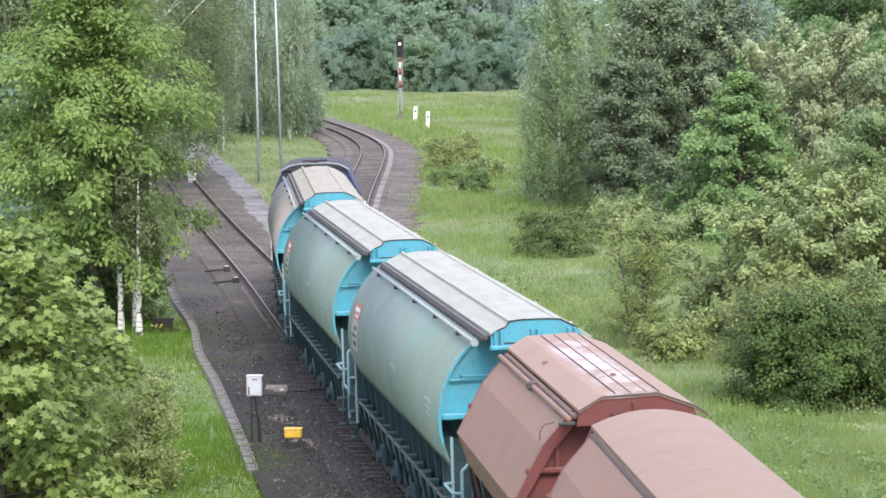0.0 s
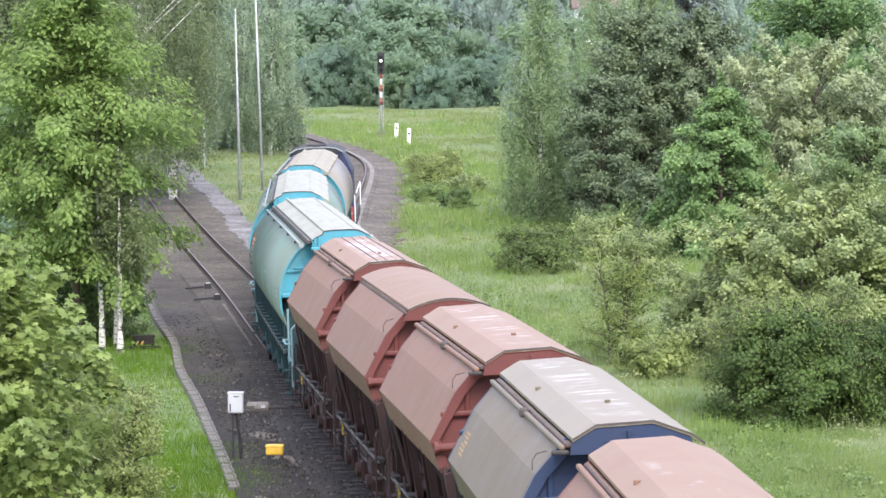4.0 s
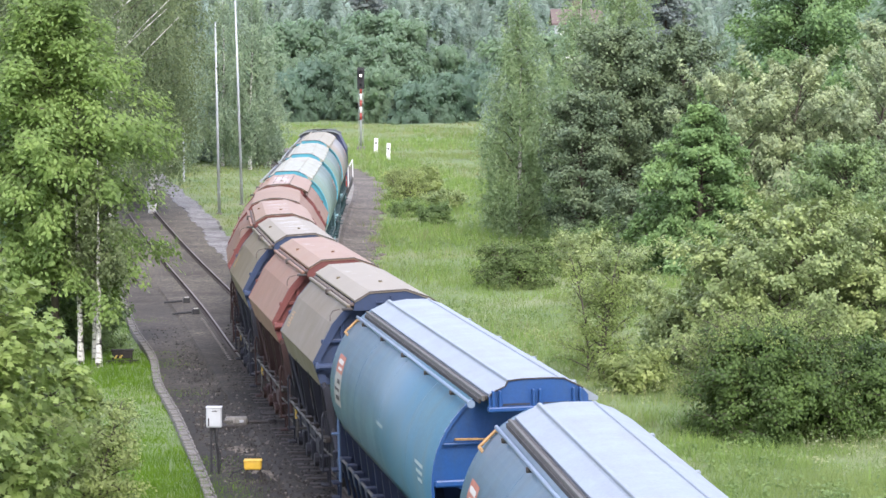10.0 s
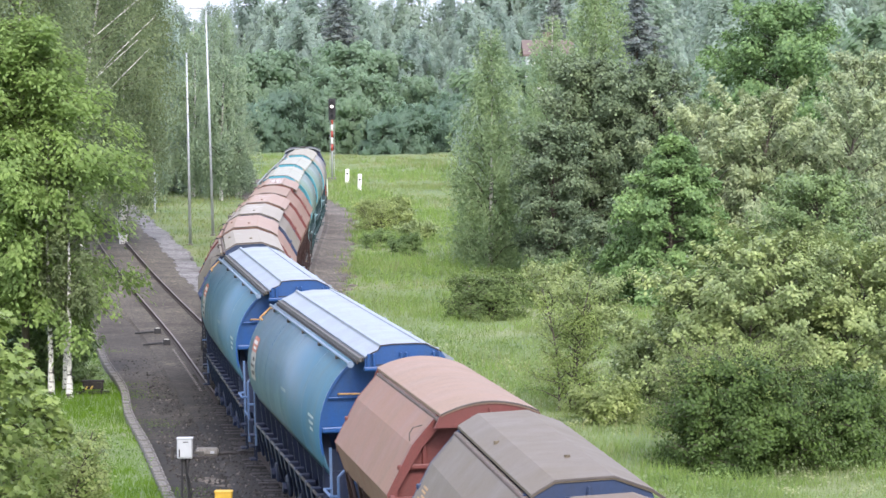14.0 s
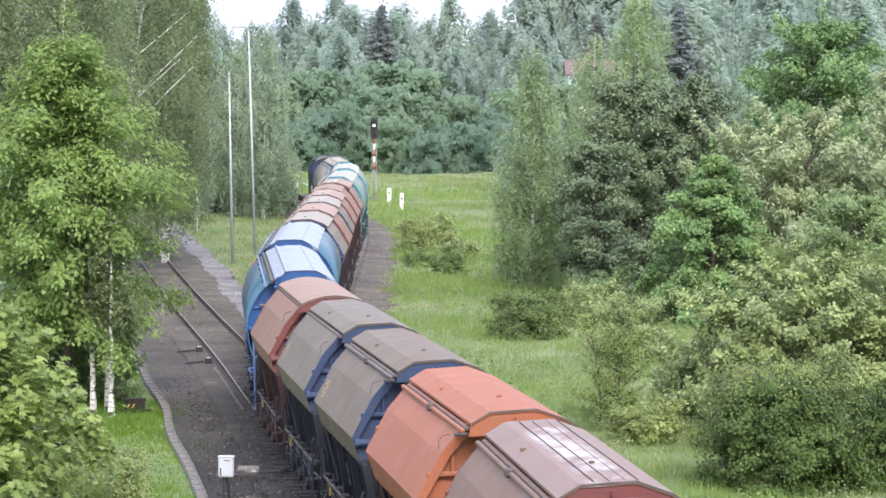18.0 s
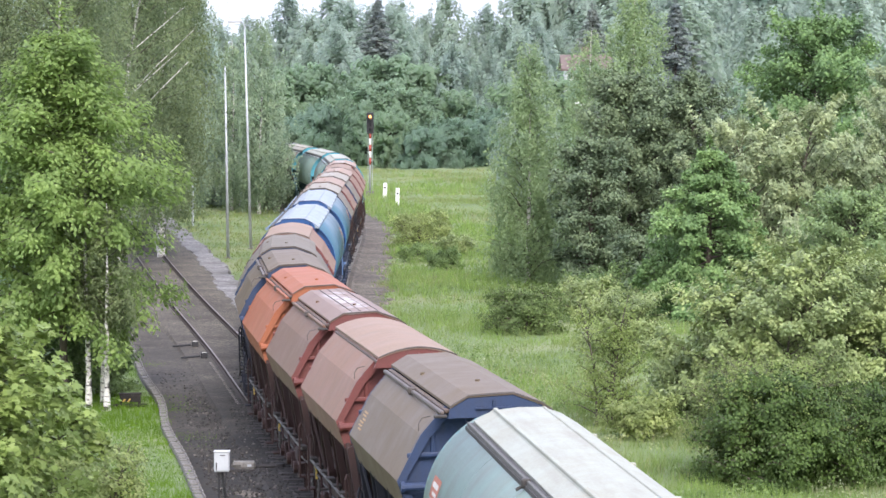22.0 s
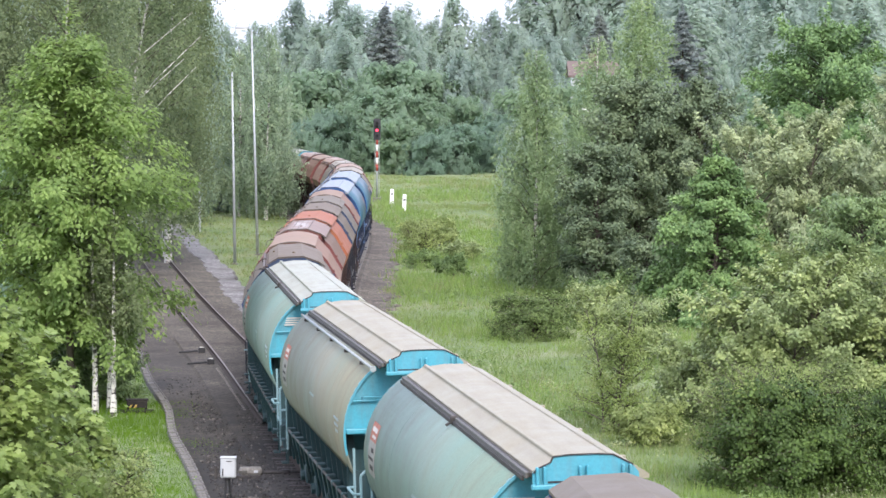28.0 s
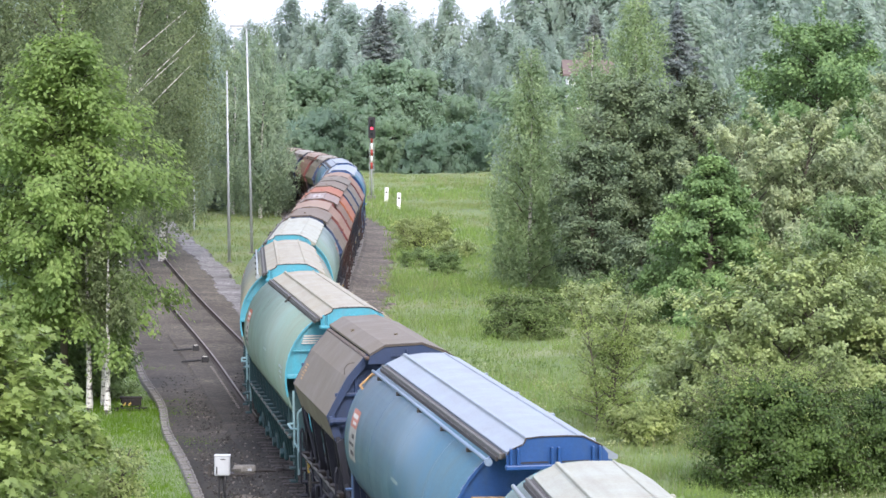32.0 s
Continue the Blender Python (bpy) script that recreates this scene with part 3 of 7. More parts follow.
def wheelset_mesh():
    g = Geo()
    for x in (-0.75, 0.75):
        k = 0.065 if x > 0 else -0.065
        g.tube((x - k, 0, 0), (x + k, 0, 0), 0.46, 20)
        g.tube((x - k, 0, 0), (x - 1.5 * k, 0, 0), 0.485, 20)
        g.tube((x + k, 0, 0), (x + 1.5 * k, 0, 0), 0.16, 10)
        for i in range(5):
            a = i * math.tau / 5
            g.tube((x + 1.1 * k, 0.29 * math.cos(a), 0.29 * math.sin(a)), (x + 1.3 * k, 0.29 * math.cos(a), 0.29 * math.sin(a)), 0.05, 6)
    return g.tube((-0.95, 0, 0), (0.95, 0, 0), 0.075, 10).mesh("wheelset")


ME_WHEEL = wheelset_mesh()
ME_WHEEL.materials.append(plain("wheel_steel", (0.075, 0.06, 0.05), 0.6, 0.4, 0.4, 7))
ME_BUFFER = Geo().tube((0, 0, 0), (0, 0.38, 0), 0.085, 10).tube((0, 0.38, 0), (0, 0.43, 0), 0.23, 14).tube((0, -0.02, 0), (0, 0.2, 0), 0.13, 10).mesh("buffer")
ME_BUFFER.materials.append(M_STEEL_DARK)


def spring_mesh():
    g = Geo()
    for k in range(5):
        g.tube((0, 0, 0.06 * k), (0, 0, 0.06 * k + 0.035), 0.085, 8)
    return g.mesh("spring")


ME_SPRING = spring_mesh()


def buffers_and_hook(w, half):
    for e in (1, -1):
        for x in (-0.875, 0.875):
            part("buffer", ME_BUFFER, M_STEEL_DARK, w, at=pose(x, e * (half - 0.44), 1.05, 0, 0, 0 if e > 0 else 180))
        h = Geo().box(-0.05, 0.05, half - 0.5, half - 0.08, 0.95, 1.1, 0.02).tube((0, half - 0.1, 1.0), (0, half + 0.02, 0.86), 0.03, 6)
        part("coupling", h, M_STEEL_DARK, w, at=pose(0, 0, 0, 0, 0, 0 if e > 0 else 180))


def wheel_at(parent, y, name="wheelset"):
    return part(name, ME_WHEEL, None, parent, at=pose(0, y, 0.46))


def side_panel_bars(w, y0, mat):
    """Company panel on the barrel side: red head, pale field, unreadable dark lettering."""
    for side in (-1, 1):
        cut = lambda a0, a1, k: [(side * x, z) for x, z in oval(a0, a1, 6, a=1.5 + k, b=1.62 + k)]
        p = part("marking_panel", Geo().shell(cut(64, 98, 0.005), (y0, y0 + 1.0), 0.005), M_PANEL, w, "weathered pale company panel")
        part("panel_head", Geo().shell(cut(64, 76, 0.009), (y0 + 0.02, y0 + 0.98), 0.005), mat, p, "faded red panel head")
        for i, (a0, a1) in enumerate(((67, 70), (72, 74), (80, 83), (86, 88), (91, 94))):
            part("lettering_bar", Geo().shell(cut(a0, a1, 0.012), (y0 + 0.15, y0 + 0.85 - 0.17 * (i % 3)), 0.004), M_PALE_MARK if i < 2 else M_STEEL_DARK, p, "unreadable lettering")


def round_wagon(name, body, lid, end, under, label, marks=M_RED_MARK, tube=True, handle=None):
    """Long barrel-sided grain hopper on two bogies."""
    w = thing(name, pose(0, 0, 0), label, "hopper wagon", "wagons of the train")
    hl, half = LR / 2 - ER, LR / 2                      # lid and body half length
    part("body", Geo().shell(oval(-118, 118, 40), (-hl + 0.6, hl + 0.4), 0.05), body, w, "", True)
    # seams of the side sheets
    for i in range(3):
        y = -hl + (i + 1) * 2 * hl / 4
        part("seam", Geo().shell([(x * 1.001, z) for x, z in oval(-116, -34, 18, b=1.622)], (y - 0.012, y + 0.012), 0.006), body, w)
    # roof lid with a raised middle
    sec = [(-0.7, 4.1), (-0.7, 4.2), (-0.42, 4.33), (-0.38, 4.37), (-0.33, 4.38), (-0.3, 4.35), (0.0, 4.385), (0.4, 4.375), (0.68, 4.27), (0.94, 4.1), (0.93, 4.04)]
    top = part("lid", Geo().prism(sec, -hl - 0.08, hl + 0.08), lid, w, "long hinged roof lid")
    part("lid_ridge", Geo().box(-0.4, -0.33, -hl, hl, 4.32, 4.394, 0.015), lid, top)
    part("lid_ridge", Geo().box(0.38, 0.42, -hl, hl, 4.33, 4.395, 0.015), lid, top)
    for i in range(4):
        y = -hl + (i + 0.5) * 2 * hl / 4
        part("hinge", Geo().box(0.86, 0.955, y - 0.06, y + 0.06, 4.04, 4.14, 0.015), lid, top)
    part("gutter", Geo().box(-0.755, -0.705, -hl, hl, 4.1, 4.17, 0.01), M_STEEL_DARK, w, "dark rubber seal groove")
    part("edge_rail", Geo().box(-0.81, -0.76, -hl - 0.1, hl, 4.1, 4.185, 0.01), M_SEAL, w, "dark weathered edge rail")
    part("edge_gap", Geo().box(-0.84, -0.805, -hl, hl, 4.06, 4.13, 0.006), M_STEEL_DARK, w, "dark gap below the roof edge")
    if tube:
        bar = part("locking_bar", Geo().tube((-0.97, -hl - 0.1, 4.07), (-0.97, hl + 0.05, 4.07), 0.031, 10), P_BLUE_BAR if end is P_BLUE_END else M_SILVER, w, "round locking bar along the roof edge", True)
        for i in range(5):
            y = -hl + (i + 0.6) * 2 * hl / 5
            part("clamp", Geo().box(-1.03, -0.93, y - 0.03, y + 0.03, 4.0, 4.07, 0.012), M_STEEL_DARK, bar, "dark clamp")
        part("bar_end", Geo().tube((-0.97, -hl - 0.13, 4.07), (-0.97, -hl - 0.08, 4.07), 0.06, 12), P_BLUE_BAR if end is P_BLUE_END else M_SILVER, bar)
    else:
        part("clamp", Geo().box(-0.88, -0.75, -0.05, 0.05, 4.08, 4.21, 0.02).tube((-0.88, 0, 4.1), (-0.95, 0, 4.06), 0.025, 6), M_STEEL_DARK, w, "dark clamp")
    if handle:
        part("corner_handle", Geo().pipe([(-1.16, hl + 0.02, 3.72), (-1.2, hl + 0.22, 3.78), (-0.96, hl + 0.22, 4.0), (-0.92, hl + 0.04, 4.0)], 0.026), handle, w, "bent corner handle")
    for e in (-1, 1):
        y = e * hl
        # flap that closes the lid, with its stiffeners
        flap = part("lid_flap", Geo().prism([(-0.71, 4.0), (-0.71, 4.16), (-0.66, 4.22), (-0.46, 4.3), (-0.42, 4.385), (-0.2, 4.405), (0.2, 4.405), (0.42, 4.39), (0.52, 4.34), (0.7, 4.24), (0.78, 4.14), (0.78, 4.0)],
                                            y + e * 0.09, y + e * 0.15), end if e < 0 else lid, w, "end flap of the roof lid", at=pose(0, 0, 0 if e < 0 else -0.05))
        for x in (-0.6, 0.0, 0.6):
            part("stiffener", Geo().box(x - 0.07, x - 0.03, y + e * 0.15 if e > 0 else y - 0.24, y + 0.24 if e > 0 else y - 0.15, 4.0, 4.26, 0.01)
                 .box(x + 0.03, x + 0.07, y + e * 0.15 if e > 0 else y - 0.24, y + 0.24 if e > 0 else y - 0.15, 4.0, 4.26, 0.01), end, flap)
        for x in (-0.3, 0.3):
            part("flap_slot", Geo().box(x - 0.2, x + 0.2, min(y + e * 0.152, y + e * 0.157), max(y + e * 0.152, y + e * 0.157), 4.03, 4.055), M_BLACK, flap, "dark slot in the flap")
        if e < 0:
            part("flap_edge", Geo().pipe([(-0.7, y - 0.16, 4.17), (-0.65, y - 0.16, 4.235), (-0.46, y - 0.16, 4.315), (-0.42, y - 0.16, 4.395), (-0.2, y - 0.16, 4.415), (0.2, y - 0.16, 4.415), (0.42, y - 0.16, 4.4), (0.7, y - 0.16, 4.25)], 0.012), M_STEEL_DARK, flap, "dark seal along the flap's edge")
        part("flap_bar", Geo().box(-0.74, 0.8, min(y + e * 0.15, y + e * 0.28), max(y + e * 0.15, y + e * 0.28), 3.95, 4.02, 0.015), end, flap)
        y = hl + 0.4 if e > 0 else -hl + 0.6
        if e < 0 and not tube:
            for i in range(4):
                part("end_lettering", Geo().box(-1.1 + 0.02 * i, -0.62 + 0.05 * (i % 2), y - 0.014, y - 0.005, 3.55 + 0.055 * i, 3.58 + 0.055 * i), M_PALE_MARK, w, "pale unreadable lettering")
        elif e < 0:
            part("end_grab_bar", Geo().pipe([(-1.12, y, 3.46), (-1.1, y - 0.08, 3.47), (-0.15, y - 0.08, 3.44), (-0.13, y, 3.43)], 0.02), handle or end, w, "pale grab bar across the end wall")
            part("end_step", Geo().box(-0.62, -0.1, y - 0.16, y - 0.01, 3.14, 3.17, 0.01).box(-0.6, -0.12, y - 0.03, y - 0.008, 3.05, 3.14), M_GALV_DULL, w, "dull grey step plate")
        # end wall: closed above, open frame with a sloping hopper below
        wall = oval(-76, 76, 24)
        part("end_wall", Geo().prism(wall + [(1.48, 2.75), (-1.48, 2.75)], y - e * 0.06, y - e * 0.02), end, w, "bright painted end wall", at=pose(0, -0.03 * e, 0))
        part("end_rib", Geo().box(-1.3, 1.3, min(y, y + e * 0.04), max(y, y + e * 0.04), 3.38, 3.41, 0.01), end, w)
        part("end_rib", Geo().box(-1.45, 1.45, min(y, y + e * 0.1), max(y, y + e * 0.1), 2.76, 2.86, 0.02), end, w)
        rim = [(x * 1.001, z) for x, z in oval(-104, 104, 30, b=1.622)]
        part("end_rim", Geo().shell(rim, (min(y - e * 0.02, y + e * 0.02), max(y - e * 0.02, y + e * 0.02)), 0.05), body if e > 0 else end, w)
        part("end_step", Geo().box(-0.75, -0.35, min(y, y + e * 0.22), max(y, y + e * 0.22), 3.08, 3.14, 0.01), end, w, "small step on the end wall")
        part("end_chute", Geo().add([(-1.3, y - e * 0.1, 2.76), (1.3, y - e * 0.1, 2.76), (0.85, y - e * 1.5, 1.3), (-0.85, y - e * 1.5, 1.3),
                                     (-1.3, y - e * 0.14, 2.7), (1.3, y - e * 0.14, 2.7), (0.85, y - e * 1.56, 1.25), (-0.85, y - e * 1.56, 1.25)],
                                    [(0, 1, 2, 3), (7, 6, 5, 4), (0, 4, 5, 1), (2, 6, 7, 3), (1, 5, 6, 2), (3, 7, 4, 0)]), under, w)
        part("end_inner_wall", Geo().box(-1.4, 1.4, min(y - e * 0.5, y - e * 0.44), max(y - e * 0.5, y - e * 0.44), 1.28, 2.78, 0.02), under, w, "plate behind the end frame in shade-darkened paint")
        for x in (-0.93, 0.93):
            post = Geo().box(x - 0.06, x + 0.06, min(y, y + e * 0.12), max(y, y + e * 0.12), 1.25, 2.78, 0.02)
            for k in range(6):
                # rounded gussets under the end beam
                a0, a1 = radians(15 * k), radians(15 * k + 15)
                for sx in (-1, 1):
                    c = [(x + sx * (0.06 + 0.2 * (1 - math.sin(a))), 2.56 + 0.2 * math.cos(a)) for a in (a0, a1)]
                    q = [(x + sx * 0.06, c[0][1]), c[0], c[1], (x + sx * 0.06, c[1][1])]
                    post.add([(u, y + e * 0.02, v + 0.01) for u, v in q] + [(u, y + e * 0.07, v + 0.01) for u, v in q], [(0, 1, 2, 3), (7, 6, 5, 4), (0, 4, 5, 1), (1, 5, 6, 2), (2, 6, 7, 3), (3, 7, 4, 0)])
            part("end_post", post, end, w)
        part("end_platform", Geo().box(-1.3, 1.3, min(y + e * 0.1, e * (half - 0.62)), max(y + e * 0.1, e * (half - 0.62)), 1.2, 1.26, 0.02), under, w)
        part("headstock", Geo().box(-1.35, 1.35, min(e * (half - 0.64), e * (half - 0.46)), max(e * (half - 0.64), e * (half - 0.46)), 0.85, 1.24, 0.03), under, w)
        for sx in (-1, 1):
            x = sx * 1.33
            rail = Geo().pipe([(x, e * (half - 0.75), 0.7), (x, e * (half - 0.75), 2.1), (x - sx * 0.12, e * (half - 0.75), 2.22), (x - sx * 0.4, e * (half - 0.75), 2.22), (x - sx * 0.45, e * (half - 0.75), 1.3)], 0.026)
            rail.pipe([(x, y + e * 0.25, 0.8), (x, y + e * 0.25, 2.5)], 0.026)
            rail.pipe([(x, y + e * 0.25, 1.75), (x + sx * 0.14, y + e * 0.3, 1.75), (x + sx * 0.14, e * (half - 0.8), 1.75), (x, e * (half - 0.75), 1.75)], 0.026)
            rail.pipe([(x, y + e * 0.25, 1.3), (x, e * (half - 0.75), 1.3)], 0.022)
            part("handrail", rail, P_RAIL_TEAL if end is P_TEAL_END else P_RAIL_BLUE, w, "bent tubular handrail")
            step = Geo()
            for z in (0.45, 0.75, 1.0):
                step.box(min(x, x + sx * 0.14), max(x, x + sx * 0.14), y + e * 0.5 - 0.2, y + e * 0.5 + 0.2, z, z + 0.035)
            step.box(x - 0.02, x + 0.02, y + e * 0.5 - 0.22, y + e * 0.5 - 0.18, 0.45, 1.2).box(x - 0.02, x + 0.02, y + e * 0.5 + 0.18, y + e * 0.5 + 0.22, 0.45, 1.2)
            part("footstep", step, under, w)
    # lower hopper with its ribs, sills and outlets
    part("hopper", Geo().prism([(-1.3, 2.02), (-0.85, 1.3), (0.85, 1.3), (1.3, 2.02)], -hl + 1.4, hl - 1.4), under, w, "lower hopper sides in grimy, shade-darkened paint")
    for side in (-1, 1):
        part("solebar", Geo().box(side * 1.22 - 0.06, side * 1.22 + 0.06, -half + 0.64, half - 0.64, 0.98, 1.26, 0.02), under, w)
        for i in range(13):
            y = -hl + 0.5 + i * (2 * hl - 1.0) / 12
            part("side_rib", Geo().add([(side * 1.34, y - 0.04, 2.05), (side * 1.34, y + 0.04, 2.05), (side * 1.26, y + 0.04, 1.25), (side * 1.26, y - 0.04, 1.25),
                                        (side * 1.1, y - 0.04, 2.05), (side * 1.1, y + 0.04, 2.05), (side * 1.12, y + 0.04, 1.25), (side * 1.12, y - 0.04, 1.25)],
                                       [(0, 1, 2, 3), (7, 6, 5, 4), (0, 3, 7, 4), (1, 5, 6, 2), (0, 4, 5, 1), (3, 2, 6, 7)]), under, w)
        pipe = part("side_rail", Geo().tube((side * 1.42, -hl + 0.4, 1.42), (side * 1.42, hl - 0.4, 1.42), 0.03, 8), M_SILL, w, "worn tubular rail along the sill", True)
        for i in range(14):
            y = -hl + 0.7 + i * (2 * hl - 1.4) / 13
            part("bracket", Geo().box(side * 1.35 - 0.1, side * 1.35 + 0.1, y - 0.14, y + 0.14, 1.36, 1.47, 0.02), under, pipe)
            part("strut", Geo().tube((side * 1.42, y, 1.42), (side * 1.28, y + 0.25, 0.7), 0.03, 6), under, pipe)
        for i in range(4):
            y = -3.6 + i * 2.4
            part("outlet_lever", Geo().box(side * 1.28 - 0.05, side * 1.28 + 0.05, y - 0.3, y + 0.3, 0.55, 0.95, 0.03).tube((side * 1.3, y, 0.7), (side * 1.42, y, 0.7), 0.12, 8), under, w)
    for k in range(4):
        part("outlet_chute", Geo().prism([(-0.85, 1.32), (-1.05, 0.42), (-0.7, 0.35), (0.7, 0.35), (1.05, 0.42), (0.85, 1.32)], -3.9 + 2.0 * k, -2.2 + 2.0 * k), under, w)
    side_panel_bars(w, hl - 1.35, marks)
    for y, n in ((-hl + 1.6, 3), (-0.6, 1)):
        for i in range(n):
            part("lettering_bar", Geo().shell([(-x, z) for x, z in oval(82 + 4 * i, 84 + 4 * i, 3, a=1.504, b=1.624)], (y, y + 0.9 - 0.2 * i), 0.006), M_FAINT, w, "pale unreadable lettering")
    buffers_and_hook(w, half)
    for y in (-5.9, 5.9):
        bog = part("bogie", Geo().box(-1.02, -0.9, -1.25, 1.25, 0.55, 0.8, 0.04).box(0.9, 1.02, -1.25, 1.25, 0.55, 0.8, 0.04).box(-1.05, 1.05, -0.25, 0.25, 0.6, 0.95, 0.04)
                   .box(-1.12, -0.85, -1.05, -0.75, 0.32, 0.62, 0.04).box(-1.12, -0.85, 0.75, 1.05, 0.32, 0.62, 0.04)
                   .box(0.85, 1.12, -1.05, -0.75, 0.32, 0.62, 0.04).box(0.85, 1.12, 0.75, 1.05, 0.32, 0.62, 0.04), under, w, "grimy bogie", at=pose(0, y, 0))
        for x in (-0.98, 0.98):
            for k in (-0.55, 0.55):
                part("spring", ME_SPRING, M_STEEL_DARK, bog, at=pose(x, k, 0.3))
        for k in (-0.9, 0.9):
            wheel_at(bog, k)
    return w


def hopper_section(d=0.0):
    return [(-1.4 - d, 2.42), (-1.56 - d, 2.93), (-1.15 - d, 3.68 + d), (-0.75 - d, 4.13 + d)]


def angular_wagon(name, body, end, under, label, lid_kind="faceted", marks=None, lid=None, bar=True):
    """Short two-axle hopper with bevelled sides and a hinged roof lid."""
    w = thing(name, pose(0, 0, 0), label, "hopper wagon", "wagons of the train")
    hl, half = LA / 2 - EA, LA / 2
    hn = hl - 0.3                                        # the trailing end is set back further
    left = hopper_section()
    ring = left + [(-x, z) for x, z in left[::-1]]
    for side in (-1, 1):
        for (x0, z0), (x1, z1), nm in ((left[1], left[2], "side_panel"), (left[2], left[3], "upper_panel"), (left[0], left[1], "lower_flange")):
            part(nm, Geo().prism([(x0 if side < 0 else -x0, z0), (x1 if side < 0 else -x1, z1), ((x1 + 0.05) if side < 0 else -(x1 + 0.05), z1 - 0.03), ((x0 + 0.05) if side < 0 else -(x0 + 0.05), z0)], -hn + 0.35, hl), body, w)
    if lid_kind == "round":
        sec = [(-0.76 + 1.52 * i / 14, 4.13 + 0.24 * math.sin(math.pi * (0.06 + 0.88 * i / 14)) ** 0.8) for i in range(15)] + [(0.76, 4.08), (-0.76, 4.08)]
        arch = sec[:15]
    else:
        arch = [(-0.72, 4.19), (-0.42, 4.36), (0.32, 4.385), (0.8, 4.2), (0.98, 4.07)]
    sec = arch + [(x, z - 0.045) for x, z in arch[::-1]]        # a folded sheet
    top = part("lid", Geo().prism(sec, -hn - 0.12, hl + 0.16), lid or body, w, "hinged roof lid")
    edge = [(x, z + 0.004) for x, z in arch]
    # thin dark strip over the trailing end face of the lid sheet
    part("lid_edge", Geo().prism(edge + [(x, z - 0.028) for x, z in edge[::-1]], -hn - 0.132, -hn - 0.121), M_EDGE, top, "thin dark strip along the lid's edge")
    if lid_kind != "round":
        if lid is W_PINK_A or lid is W_RED:
            for x in (-0.22, -0.02, 0.19, 0.36):
                part("lid_seam", Geo().box(x - 0.004, x + 0.004, -hn, hl, 4.34, 4.387), M_EDGE, top, "dark lengthwise joint")
        part("lid_eye", Geo().tube((-0.55, 0.9, 4.26), (-0.55, 0.9, 4.32), 0.04, 8), body, top)
        part("lid_eye", Geo().tube((0.05, -1.6, 4.36), (0.05, -1.6, 4.41), 0.04, 8), body, top)
    part("gutter", Geo().box(-0.8, -0.7, -hn, hl, 4.06, 4.115, 0.015), M_SEAL_WARM, w, "worn seal groove")
    if bar:
        rod = part("locking_bar", Geo().box(-0.89, -0.815, -hn - 0.1, hl + 0.05, 4.04, 4.105, 0.02), P_BAR if body is P_BROWN else body, w, "flat locking bar along the roof edge")
        part("clamp", Geo().box(-0.94, -0.8, -0.05, 0.05, 4.02, 4.15, 0.03), M_EDGE, rod, "dark clamp")
        part("rod_lever", Geo().box(-1.0, -0.78, -hn - 0.17, -hn - 0.1, 4.0, 4.05, 0.015), M_STEEL_DARK, rod, "dark end lever")
    for e in (-1, 1):
        lid_y = hl if e > 0 else -hn
        y = hl if e > 0 else -hn + 0.35
        head = [(-1.36, 3.3), (-1.15, 3.68), (-0.75, 4.13), (0.75, 4.13), (1.15, 3.68), (1.36, 3.3)]
        part("end_wall", Geo().prism(head, y - e * 0.14, y - e * 0.1), end, w, "dark painted end wall")
        part("end_sheet", Geo().prism([(-1.36, 3.3), (1.36, 3.3), (1.5, 2.93), (1.36, 2.46), (-1.36, 2.46), (-1.5, 2.93)], min(y - e * 0.17, y - e * 0.13), max(y - e * 0.17, y - e * 0.13)), end, w, "painted sheet closing the hopper end")
        rim = [(x * 1.003, z + 0.003) for x, z in ring]
        part("end_rim", Geo().shell(rim, (min(y - e * 0.02, y + e * 0.02), max(y - e * 0.02, y + e * 0.02)), 0.16), end, w)
        flap = [(-0.76, 3.98), (-0.72, 4.14), (-0.42, 4.31), (0.32, 4.335), (0.8, 4.15), (0.86, 3.98)] if lid_kind != "round" else \
            [(-0.86, 3.98)] + [(-0.77 + 1.54 * i / 10, 4.1 + 0.24 * math.sin(math.pi * (0.06 + 0.88 * i / 10)) ** 0.8) for i in range(11)] + [(0.86, 3.98)]
        f = part("lid_flap", Geo().prism(flap, min(lid_y + e * 0.05, lid_y + e * 0.1), max(lid_y + e * 0.05, lid_y + e * 0.1)), end, w, "end flap under the lid's edge")
        part("flap_hook", Geo().tube((0, lid_y + e * 0.13, 3.9), (0, lid_y + e * 0.13, 4.26), 0.025, 8).box(-0.3, 0.3, lid_y + e * 0.13 - 0.02, lid_y + e * 0.13 + 0.02, 4.12, 4.15), end, f)
        for x in (-0.95, -0.35, 0.35, 0.95):
            part("end_rib", Geo().box(x - 0.04, x + 0.04, min(y - e * 0.1, y - e * 0.05), max(y - e * 0.1, y - e * 0.05), 3.32, 3.95 if abs(x) < 0.5 else 3.75, 0.015), end, w)
        part("end_beam", Geo().box(-1.38, 1.38, min(y - e * 0.1, y - e * 0.03), max(y - e * 0.1, y - e * 0.03), 3.3, 3.38, 0.02).tube((-1.5, y + e * 0.1, 2.84), (1.5, y + e * 0.1, 2.84), 0.07, 10).tube((-1.52, y + e * 0.1, 2.84), (-1.46, y + e * 0.1, 2.84), 0.1, 10), end, w)
        if e < 0:
            part("grab_handle", Geo().pipe([(-0.98, y - e * 0.05, 3.98), (-1.12, y - e * 0.05, 3.95), (-1.18, y - e * 0.05, 3.86), (-1.18, y - e * 0.05, 3.74)], 0.009), M_EDGE, w, "bent grab handle")
